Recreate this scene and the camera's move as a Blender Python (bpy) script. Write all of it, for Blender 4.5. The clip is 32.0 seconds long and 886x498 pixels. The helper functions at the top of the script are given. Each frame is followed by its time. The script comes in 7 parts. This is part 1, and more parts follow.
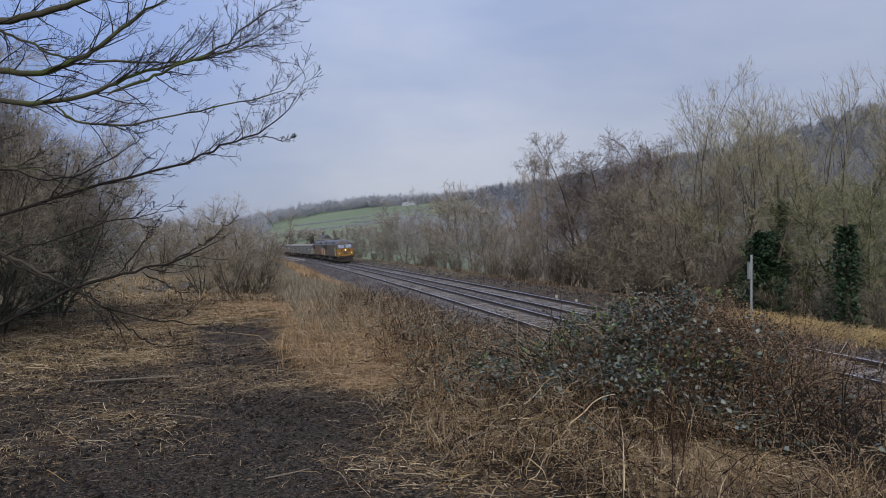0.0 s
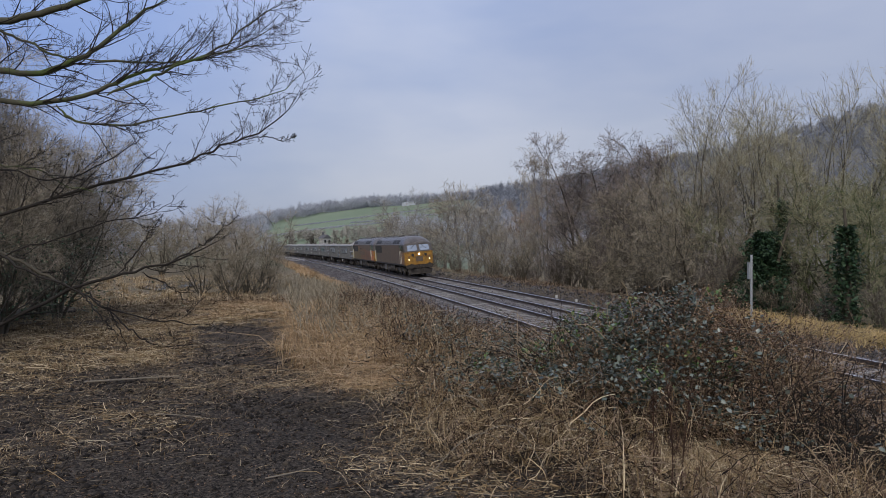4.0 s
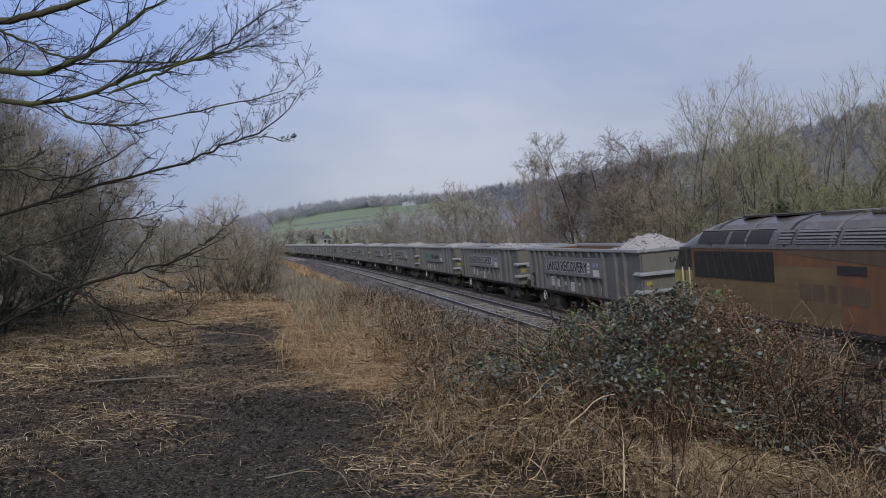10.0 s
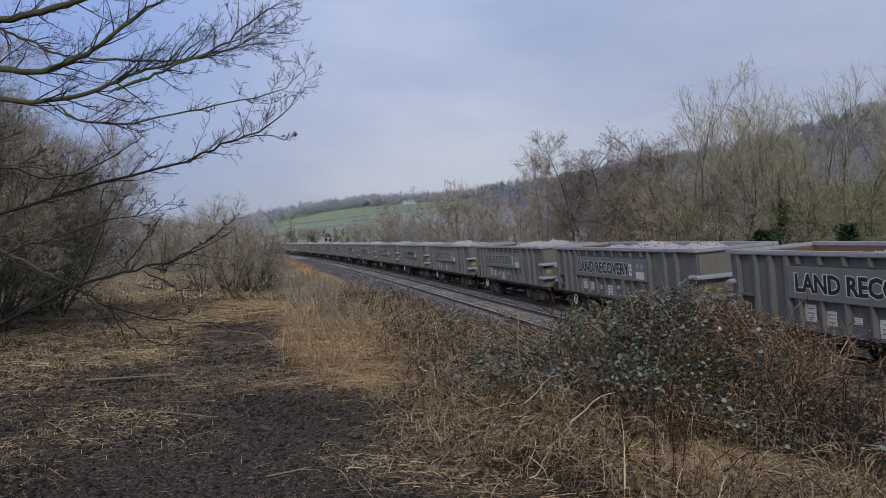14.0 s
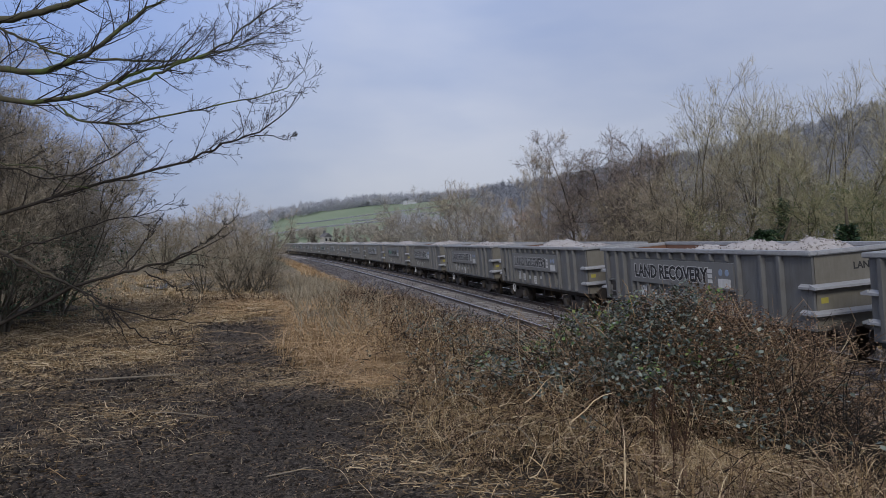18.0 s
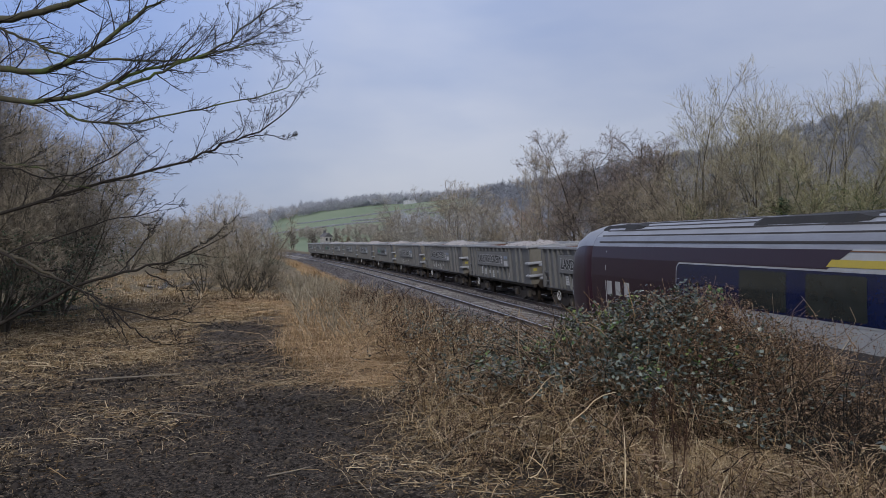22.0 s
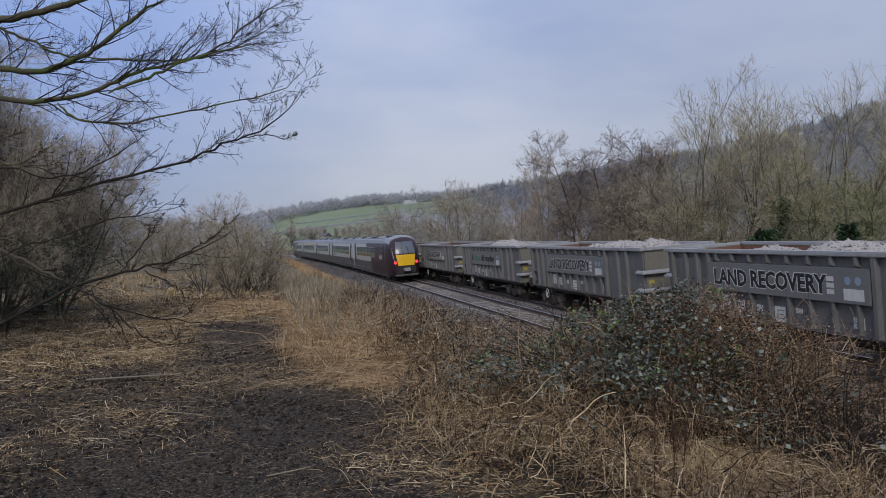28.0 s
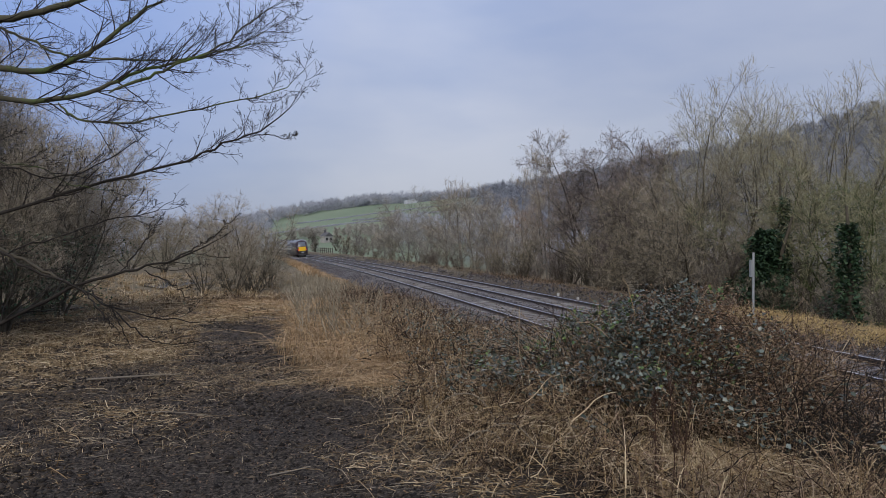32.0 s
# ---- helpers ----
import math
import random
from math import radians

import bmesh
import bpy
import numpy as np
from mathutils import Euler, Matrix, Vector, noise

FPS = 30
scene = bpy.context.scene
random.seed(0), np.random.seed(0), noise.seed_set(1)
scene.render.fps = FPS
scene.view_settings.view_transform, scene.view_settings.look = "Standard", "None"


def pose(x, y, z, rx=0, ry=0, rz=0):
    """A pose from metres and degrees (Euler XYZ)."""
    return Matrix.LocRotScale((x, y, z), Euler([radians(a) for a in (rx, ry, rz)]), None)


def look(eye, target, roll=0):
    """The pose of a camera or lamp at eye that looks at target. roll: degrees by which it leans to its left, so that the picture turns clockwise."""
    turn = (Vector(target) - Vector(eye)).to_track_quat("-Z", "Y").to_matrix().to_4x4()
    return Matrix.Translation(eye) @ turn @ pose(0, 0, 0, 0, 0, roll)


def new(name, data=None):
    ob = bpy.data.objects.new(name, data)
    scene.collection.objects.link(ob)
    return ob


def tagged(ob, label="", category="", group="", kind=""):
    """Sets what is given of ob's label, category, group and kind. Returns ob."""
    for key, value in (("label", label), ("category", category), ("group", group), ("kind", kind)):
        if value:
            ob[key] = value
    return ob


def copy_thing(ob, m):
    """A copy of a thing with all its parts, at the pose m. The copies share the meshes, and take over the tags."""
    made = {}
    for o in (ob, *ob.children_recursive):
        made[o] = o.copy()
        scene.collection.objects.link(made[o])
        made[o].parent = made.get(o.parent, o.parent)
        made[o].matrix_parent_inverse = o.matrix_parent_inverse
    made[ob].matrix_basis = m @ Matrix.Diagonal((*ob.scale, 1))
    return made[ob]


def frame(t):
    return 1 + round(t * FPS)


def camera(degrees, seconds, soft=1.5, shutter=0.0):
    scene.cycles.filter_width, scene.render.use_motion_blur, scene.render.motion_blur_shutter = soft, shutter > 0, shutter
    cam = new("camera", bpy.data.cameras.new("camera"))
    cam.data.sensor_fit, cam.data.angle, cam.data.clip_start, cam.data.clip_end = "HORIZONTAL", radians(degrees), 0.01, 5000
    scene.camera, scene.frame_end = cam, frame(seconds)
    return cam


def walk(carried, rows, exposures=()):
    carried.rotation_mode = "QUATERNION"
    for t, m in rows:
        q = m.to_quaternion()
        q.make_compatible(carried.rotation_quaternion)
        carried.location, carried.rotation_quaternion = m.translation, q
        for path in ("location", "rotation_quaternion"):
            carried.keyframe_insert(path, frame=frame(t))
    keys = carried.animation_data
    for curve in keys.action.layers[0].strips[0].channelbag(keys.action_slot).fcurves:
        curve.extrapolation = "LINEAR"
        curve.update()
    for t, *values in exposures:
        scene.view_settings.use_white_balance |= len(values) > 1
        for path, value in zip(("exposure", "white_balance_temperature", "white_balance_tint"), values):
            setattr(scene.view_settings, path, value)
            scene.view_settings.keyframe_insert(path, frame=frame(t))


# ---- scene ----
# ---- the camera: it stands still and only settles by a hair ----
EYE = Vector((-0.10, 0.0, 3.476))
FOCAL = 784 / math.tan(radians(59.58 / 2))


def aim(right, up):
    """The camera's pose with what it sees shifted a little to the right and up (in 1/1568 of the width)."""
    yaw, pitch = radians(12.30) - right / FOCAL, radians(-0.400) - up / FOCAL
    way = Vector((math.sin(yaw) * math.cos(pitch), math.cos(yaw) * math.cos(pitch), math.sin(pitch)))
    return look(EYE, EYE + way * 10)


cam = camera(59.58, 32.0, soft=0.55)
walk(cam, [(0.0, aim(0, 0)), (9.8, aim(0, 0)), (10.5, aim(0.3, 1.4)), (11.0, aim(0.8, 4.4)), (11.5, aim(1.4, 2.8)), (13.0, aim(1.4, 2.8)),
           (17.0, aim(1.8, 2.7)), (22.0, aim(2.4, 3.2)), (27.5, aim(2.5, 3.4)), (32.0, aim(3.0, 3.9))])

# ---- overcast winter sky and a weak, very soft sun ----
world = bpy.data.worlds.new("overcast_sky")
scene.world = world
world.use_nodes = True
wn, wl = world.node_tree.nodes, world.node_tree.links
wn.clear()
w_out = wn.new("ShaderNodeOutputWorld")
w_bg = wn.new("ShaderNodeBackground")
w_sky = wn.new("ShaderNodeTexSky")
w_sky.sky_type = "NISHITA"
w_sky.sun_disc = False
w_sky.sun_elevation, w_sky.sun_rotation = radians(22), radians(200)
w_gain = wn.new("ShaderNodeMixRGB")
w_gain.blend_type = "MULTIPLY"
w_gain.inputs["Fac"].default_value = 1.0
w_gain.inputs["Color2"].default_value = (0.085, 0.085, 0.085, 1)
wl.new(w_sky.outputs["Color"], w_gain.inputs["Color1"])
w_co = wn.new("ShaderNodeTexCoord")
w_map = wn.new("ShaderNodeMapping")
w_map.inputs["Scale"].default_value = (1.0, 1.0, 3.2)
w_map.inputs["Rotation"].default_value = (0.25, 0.1, 0.5)
wl.new(w_co.outputs["Generated"], w_map.inputs["Vector"])
w_noise = wn.new("ShaderNodeTexNoise")
w_noise.inputs["Scale"].default_value = 1.45
w_noise.inputs["Detail"].default_value = 5
w_noise.inputs["Roughness"].default_value = 0.5
wl.new(w_map.outputs["Vector"], w_noise.inputs["Vector"])
w_ramp = wn.new("ShaderNodeValToRGB")
w_ramp.color_ramp.elements[0].position, w_ramp.color_ramp.elements[0].color = 0.39, (0.375, 0.45, 0.665, 1)
w_ramp.color_ramp.elements[1].position, w_ramp.color_ramp.elements[1].color = 0.63, (0.60, 0.635, 0.77, 1)
wl.new(w_noise.outputs["Fac"], w_ramp.inputs["Fac"])
w_sep = wn.new("ShaderNodeSeparateXYZ")
wl.new(w_co.outputs["Generated"], w_sep.inputs["Vector"])
w_low = wn.new("ShaderNodeValToRGB")           # an overcast sky: dull near the horizon, about twice as bright overhead
for e, (pos, v) in zip((w_low.color_ramp.elements[0], w_low.color_ramp.elements[1], w_low.color_ramp.elements.new(0.30)), ((0.0, 0.66), (1.0, 3.2), (0.30, 1.0))):
    e.position, e.color = pos, (v, v, v, 1)
wl.new(w_sep.outputs["Z"], w_low.inputs["Fac"])
w_grad = wn.new("ShaderNodeMixRGB")
w_grad.blend_type = "MULTIPLY"
w_grad.inputs["Fac"].default_value = 1.0
# the cloud thins to blue over the hedge on the near side
w_dot = wn.new("ShaderNodeVectorMath")
w_dot.operation = "DOT_PRODUCT"
w_dot.inputs[1].default_value = (-0.33, 0.87, 0.37)
wl.new(w_co.outputs["Generated"], w_dot.inputs[0])
w_thin = wn.new("ShaderNodeValToRGB")
w_thin.color_ramp.elements[0].position, w_thin.color_ramp.elements[0].color = 0.90, (0, 0, 0, 1)
w_thin.color_ramp.elements[1].position, w_thin.color_ramp.elements[1].color = 1.0, (0.8, 0.8, 0.8, 1)
wl.new(w_dot.outputs["Value"], w_thin.inputs["Fac"])
w_blue = wn.new("ShaderNodeMixRGB")
w_blue.inputs["Color2"].default_value = (0.20, 0.33, 0.72, 1)
wl.new(w_thin.outputs["Color"], w_blue.inputs["Fac"])
# a heavier bank of cloud stands over the hill beyond the line
w_dot2 = wn.new("ShaderNodeVectorMath")
w_dot2.operation = "DOT_PRODUCT"
w_dot2.inputs[1].default_value = (0.640, 0.690, 0.340)
wl.new(w_co.outputs["Generated"], w_dot2.inputs[0])
w_bank = wn.new("ShaderNodeValToRGB")
w_bank.color_ramp.elements[0].position, w_bank.color_ramp.elements[0].color = 0.87, (1, 1, 1, 1)
w_bank.color_ramp.elements[1].position, w_bank.color_ramp.elements[1].color = 1.0, (0.66, 0.70, 0.78, 1)
wl.new(w_dot2.outputs["Value"], w_bank.inputs["Fac"])
w_heavy = wn.new("ShaderNodeMixRGB")
w_heavy.blend_type = "MULTIPLY"
w_heavy.inputs["Fac"].default_value = 1.0
wl.new(w_ramp.outputs["Color"], w_heavy.inputs["Color1"])
wl.new(w_bank.outputs["Color"], w_heavy.inputs["Color2"])
wl.new(w_heavy.outputs["Color"], w_blue.inputs["Color1"])
wl.new(w_blue.outputs["Color"], w_grad.inputs["Color1"])
wl.new(w_low.outputs["Color"], w_grad.inputs["Color2"])
w_mix = wn.new("ShaderNodeMixRGB")
w_mix.inputs["Fac"].default_value = 0.90
wl.new(w_gain.outputs["Color"], w_mix.inputs["Color1"])
wl.new(w_grad.outputs["Color"], w_mix.inputs["Color2"])
wl.new(w_mix.outputs["Color"], w_bg.inputs["Color"])
w_bg.inputs["Strength"].default_value = 1.0
wl.new(w_bg.outputs["Background"], w_out.inputs["Surface"])

sun = new("sun", bpy.data.lights.new("sun", "SUN"))
sun.data.energy, sun.data.angle, sun.data.color = 1.5, radians(15), (1.0, 0.95, 0.87)
sun.matrix_world = look((-24, -56, 42), (0, 0, 0))
scene.view_settings.exposure = 0.15

# ---- materials ----
def material(name, build):
    m = bpy.data.materials.new(name)
    m.use_nodes = True
    nt = m.node_tree
    bsdf = nt.nodes["Principled BSDF"]
    build(nt, bsdf)
    return m


def link(nt, a, b):
    nt.links.new(a, b)


def coords(nt, scale=(1, 1, 1), space="Object"):
    co = nt.nodes.new("ShaderNodeTexCoord")
    mp = nt.nodes.new("ShaderNodeMapping")
    mp.inputs["Scale"].default_value = scale
    link(nt, co.outputs[space], mp.inputs["Vector"])
    return mp.outputs["Vector"]


def noise_tex(nt, vec, scale, detail=6, rough=0.6):
    n = nt.nodes.new("ShaderNodeTexNoise")
    n.inputs["Scale"].default_value, n.inputs["Detail"].default_value, n.inputs["Roughness"].default_value = scale, detail, rough
    link(nt, vec, n.inputs["Vector"])
    return n.outputs["Fac"]


def ramp(nt, fac, stops):
    r = nt.nodes.new("ShaderNodeValToRGB")
    el = r.color_ramp.elements
    while len(el) < len(stops):
        el.new(0.5)
    for e, (pos, col) in zip(el, stops):
        e.position, e.color = pos, (*col, 1)
    link(nt, fac, r.inputs["Fac"])
    return r.outputs["Color"]


def blend(nt, fac, a, b, mode="MIX"):
    m = nt.nodes.new("ShaderNodeMixRGB")
    m.blend_type = mode
    for sock, v in (("Fac", fac), ("Color1", a), ("Color2", b)):
        if isinstance(v, (int, float)):
            m.inputs[sock].default_value = v
        elif isinstance(v, tuple):
            m.inputs[sock].default_value = (*v, 1)
        else:
            link(nt, v, m.inputs[sock])
    return m.outputs["Color"]


def bump(nt, bsdf, height, strength=0.4, distance=0.02):
    b = nt.nodes.new("ShaderNodeBump")
    b.inputs["Strength"].default_value, b.inputs["Distance"].default_value = strength, distance
    link(nt, height, b.inputs["Height"])
    link(nt, b.outputs["Normal"], bsdf.inputs["Normal"])


def paint(name, colour, dirt=(0.05, 0.04, 0.03), amount=0.5, rough=0.5, metal=0.0, scale=3.0, streak=(1, 1, 0.15)):
    """Weathered paint: blotches of grime and thin streaks that run down."""
    def build(nt, bsdf):
        v = coords(nt)
        vs = coords(nt, streak)
        big = noise_tex(nt, v, scale, 6, 0.65)
        fine = noise_tex(nt, vs, scale * 6, 5, 0.7)
        mask = blend(nt, 1.0, big, fine, "MULTIPLY")
        f = ramp(nt, mask, [(0.12, (1, 1, 1)), (0.42, (0, 0, 0))])
        k = blend(nt, 1.0, f, (amount, amount, amount), "MULTIPLY")
        link(nt, blend(nt, k, tuple(colour), tuple(dirt)), bsdf.inputs["Base Color"])
        bsdf.inputs["Roughness"].default_value, bsdf.inputs["Metallic"].default_value = rough, metal
        bump(nt, bsdf, fine, 0.12, 0.01)
    return material(name, build)


def rough_stuff(name, stops, scale=8.0, rough=0.9, island=0.0, relief=0.3, distance=0.01, space="Object", spec=0.25):
    """A ramp over two scales of noise; island: how far single pieces differ from one another."""
    def build(nt, bsdf):
        v = coords(nt, space=space)
        a = noise_tex(nt, v, scale, 6, 0.65)
        b = noise_tex(nt, v, scale * 0.13, 3, 0.5)
        f = blend(nt, 0.45, a, b)
        if island:
            g = nt.nodes.new("ShaderNodeNewGeometry")
            f = blend(nt, island, f, g.outputs["Random Per Island"])
        link(nt, ramp(nt, f, stops), bsdf.inputs["Base Color"])
        bsdf.inputs["Roughness"].default_value = rough
        bsdf.inputs["Specular IOR Level"].default_value = spec
        if relief:
            bump(nt, bsdf, a, relief, distance)
    return material(name, build)


def per_object(name, stops, scale=12.0, rough=0.85, share=0.6, relief=0.4):
    def build(nt, bsdf):
        v = coords(nt)
        a = noise_tex(nt, v, scale, 6, 0.65)
        o = nt.nodes.new("ShaderNodeObjectInfo")
        f = blend(nt, share, a, o.outputs["Random"])
        link(nt, ramp(nt, f, stops), bsdf.inputs["Base Color"])
        bsdf.inputs["Roughness"].default_value = rough
        bump(nt, bsdf, a, relief, 0.01)
    return material(name, build)


def plain(name, colour, rough=0.5, metal=0.0, emit=0.0, glow=None):
    def build(nt, bsdf):
        v = coords(nt)
        a = noise_tex(nt, v, 9.0, 4, 0.6)
        lo = tuple(c * 0.82 for c in colour)
        link(nt, ramp(nt, a, [(0.3, lo), (0.7, tuple(colour))]), bsdf.inputs["Base Color"])
        bsdf.inputs["Roughness"].default_value, bsdf.inputs["Metallic"].default_value = rough, metal
        if emit:
            bsdf.inputs["Emission Color"].default_value = (*(glow or colour), 1)
            bsdf.inputs["Emission Strength"].default_value = emit
    return material(name, build)


M_RAIL = paint("worn_rail_steel", (0.060, 0.052, 0.050), (0.075, 0.045, 0.032), 0.6, 0.5, 0.2, 5)
M_RAILTOP = plain("polished_rail_head", (0.80, 0.80, 0.83), 0.30, 1.0)
M_SLEEPER = per_object("weathered_concrete_sleeper", [(0.25, (0.15, 0.136, 0.127)), (0.75, (0.29, 0.27, 0.252))], 14)
M_BALLAST = rough_stuff("granite_ballast", [(0.30, (0.038, 0.034, 0.035)), (0.5, (0.090, 0.081, 0.082)), (0.68, (0.18, 0.165, 0.166))], 9, 0.9, 0.55, 0.5, 0.02)
M_STEEL_GREY = paint("grey_wagon_paint", (0.152, 0.158, 0.168), (0.082, 0.078, 0.072), 0.7, 0.55, 0.0, 1.2)
M_RIM = paint("pale_grey_wagon_rim", (0.34, 0.355, 0.385), (0.16, 0.15, 0.14), 0.5, 0.5, 0.0, 2.0)
M_END = paint("olive_grey_end_wall", (0.172, 0.165, 0.145), (0.11, 0.098, 0.077), 0.65, 0.6, 0.0, 2.0)
M_PANEL = paint("grey_sign_panel", (0.165, 0.173, 0.182), (0.13, 0.12, 0.108), 0.4, 0.45, 0.0, 1.5)
M_RUST = paint("rusty_inner_steel", (0.20, 0.10, 0.065), (0.08, 0.045, 0.03), 0.6, 0.85, 0.0, 4)
M_BOGIE = paint("grimy_black_running_gear", (0.032, 0.029, 0.027), (0.075, 0.055, 0.04), 0.6, 0.75, 0.2, 4)
M_AXLEBOX = paint("dusty_brown_axlebox", (0.10, 0.085, 0.07), (0.04, 0.034, 0.03), 0.6, 0.7, 0.1, 5)
M_WHEEL = paint("brown_wheel_steel", (0.07, 0.055, 0.045), (0.03, 0.025, 0.02), 0.6, 0.6, 0.4, 6)
M_WHITE = paint("white_lettering", (0.62, 0.63, 0.64), (0.32, 0.31, 0.30), 0.5, 0.6, 0.0, 3)
M_INK = plain("black_lettering", (0.012, 0.013, 0.016), 0.6)
M_GREEN = plain("green_lettering", (0.045, 0.22, 0.135), 0.6)
M_STONE = rough_stuff("crushed_limestone", [(0.15, (0.17, 0.155, 0.148)), (0.5, (0.34, 0.317, 0.31)), (0.9, (0.50, 0.472, 0.46))], 9, 0.95, 0.25, 0.6, 0.04)
M_BLUE = plain("pale_blue_mark", (0.26, 0.33, 0.46), 0.6)
M_YELLOWMARK = plain("yellow_mark", (0.36, 0.32, 0.06), 0.6)

M_LOCO_ROOF = paint("sooty_grey_roof", (0.175, 0.150, 0.135), (0.045, 0.037, 0.032), 0.95, 0.30, 0.1, 2.2, (0.15, 1, 1))
M_LOCO_BROWN = paint("grimy_brown_bodyside", (0.158, 0.106, 0.068), (0.075, 0.054, 0.040), 0.8, 0.5, 0.0, 0.9)
M_LOCO_ORANGE = paint("grimy_orange_bodyside", (0.25, 0.105, 0.045), (0.10, 0.066, 0.046), 0.85, 0.5, 0.0, 0.8)
M_LOCO_OCHRE = paint("grimy_ochre_bodyside", (0.215, 0.148, 0.065), (0.10, 0.07, 0.042), 0.8, 0.55, 0.0, 0.9, (1, 0.12, 1))
M_LOCO_YELLOW = paint("grimy_yellow_cab", (0.52, 0.27, 0.028), (0.085, 0.038, 0.018), 0.97, 0.5, 0.0, 3.2)
M_LOCO_LEMON = paint("faded_lemon_cab", (0.42, 0.36, 0.10), (0.16, 0.12, 0.05), 0.6, 0.5, 0.0, 2.2)
M_CAB_ORANGE = paint("orange_cab_side", (0.55, 0.145, 0.03), (0.17, 0.07, 0.03), 0.55, 0.45, 0.0, 2.0)
M_CAB_BROWN = paint("brown_cab_side", (0.22, 0.105, 0.045), (0.10, 0.06, 0.035), 0.6, 0.5, 0.0, 2.0)
M_BLACK = paint("sooty_black_steel", (0.018, 0.018, 0.02), (0.06, 0.05, 0.045), 0.5, 0.6, 0.0, 3)
M_CAB_GREY = paint("dark_grey_cab_paint", (0.095, 0.08, 0.07), (0.045, 0.038, 0.033), 0.6, 0.45, 0.0, 3)
M_GRILLE = paint("dark_grille", (0.02, 0.02, 0.022), (0.06, 0.05, 0.04), 0.5, 0.65, 0.2, 5)
M_LOUVRE = paint("grey_louvre", (0.22, 0.21, 0.21), (0.09, 0.08, 0.07), 0.6, 0.5, 0.1, 3)
M_HAND = paint("cream_handrail", (0.62, 0.58, 0.50), (0.25, 0.2, 0.15), 0.4, 0.5, 0.0, 6)
M_LAMP = plain("lit_white_headlight", (0.95, 0.93, 0.85), 0.3, 0.0, 3.5, (1.0, 0.93, 0.78))
M_LAMP_SMALL = plain("lit_marker_light", (0.95, 0.9, 0.7), 0.3, 0.0, 1.6, (1.0, 0.84, 0.5))
M_TAIL = plain("lit_red_tail_light", (0.8, 0.05, 0.05), 0.3, 0.0, 0.9, (1.0, 0.06, 0.05))


def glass_build(tint):
    def build(nt, bsdf):
        v = coords(nt)
        a = noise_tex(nt, v, 3.0, 4, 0.6)
        link(nt, ramp(nt, a, [(0.3, tuple(c * 0.7 for c in tint)), (0.7, tint)]), bsdf.inputs["Base Color"])
        bsdf.inputs["Roughness"].default_value = 0.06
        bsdf.inputs["Specular IOR Level"].default_value = 0.8
    return build


M_GLASS = material("dark_window_glass", glass_build((0.02, 0.022, 0.026)))
M_BLUEGLASS = material("deep_blue_window_glass", glass_build((0.008, 0.018, 0.075)))
M_GREYGLASS = material("smoky_window_glass", glass_build((0.034, 0.042, 0.042)))


def screen_build(nt, bsdf):
    glass_build((0.43, 0.47, 0.52))(nt, bsdf)
    bsdf.inputs["Metallic"].default_value = 0.6       # metal share and pale base stand in for the sky's reflection


def coach_screen_build(nt, bsdf):
    glass_build((0.10, 0.12, 0.15))(nt, bsdf)
    bsdf.inputs["Roughness"].default_value = 0.32


M_COACHSCREEN = material("blue_grey_coach_windscreen", coach_screen_build)
M_SCREEN = material("sky_mirroring_windscreen", screen_build)

M_EMU_WHITE = paint("silver_white_coach_paint", (0.46, 0.475, 0.49), (0.30, 0.29, 0.28), 0.45, 0.35, 0.0, 0.8)
M_EMU_GREY = paint("dark_grey_skirt", (0.095, 0.09, 0.095), (0.07, 0.065, 0.06), 0.5, 0.5, 0.0, 1.2)
M_EMU_PLUM = paint("dark_plum_coach_paint", (0.030, 0.010, 0.020), (0.026, 0.016, 0.020), 0.4, 0.40, 0.0, 1.0)
M_EMU_ROOF = paint("ribbed_silver_roof", (0.33, 0.34, 0.37), (0.17, 0.165, 0.17), 0.6, 0.35, 0.2, 0.9, (1, 0.15, 1))
M_EMU_YELLOW = paint("bright_yellow_nose", (0.78, 0.46, 0.012), (0.45, 0.26, 0.02), 0.3, 0.4, 0.0, 2.0)
M_EMU_STRIPE = paint("yellow_class_stripe", (0.55, 0.42, 0.05), (0.30, 0.24, 0.08), 0.3, 0.4, 0.0, 2.0)
M_RUBBER = paint("black_gangway_rubber", (0.014, 0.014, 0.015), (0.04, 0.036, 0.033), 0.5, 0.8, 0.0, 3)

M_BARK = rough_stuff("grey_brown_bark", [(0.25, (0.040, 0.034, 0.026)), (0.6, (0.10, 0.086, 0.064)), (0.9, (0.18, 0.16, 0.12))], 14, 0.95, 0.0, 0.6, 0.015)
M_MOSSBARK = rough_stuff("mossy_bark", [(0.25, (0.03, 0.028, 0.02)), (0.45, (0.085, 0.08, 0.055)), (0.58, (0.085, 0.125, 0.032)), (0.9, (0.16, 0.20, 0.065))], 5, 0.95, 0.0, 0.6, 0.01)
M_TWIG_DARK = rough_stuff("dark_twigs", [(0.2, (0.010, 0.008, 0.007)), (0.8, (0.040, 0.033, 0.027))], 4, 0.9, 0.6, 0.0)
M_TWIG_BROWN = rough_stuff("brown_twigs", [(0.15, (0.15, 0.125, 0.095)), (0.5, (0.36, 0.305, 0.23)), (0.9, (0.54, 0.47, 0.36))], 2, 0.9, 0.6, 0.0)
M_TWIG_OLIVE = rough_stuff("olive_twigs", [(0.15, (0.16, 0.14, 0.092)), (0.5, (0.36, 0.325, 0.215)), (0.9, (0.54, 0.49, 0.335))], 2, 0.9, 0.6, 0.0)
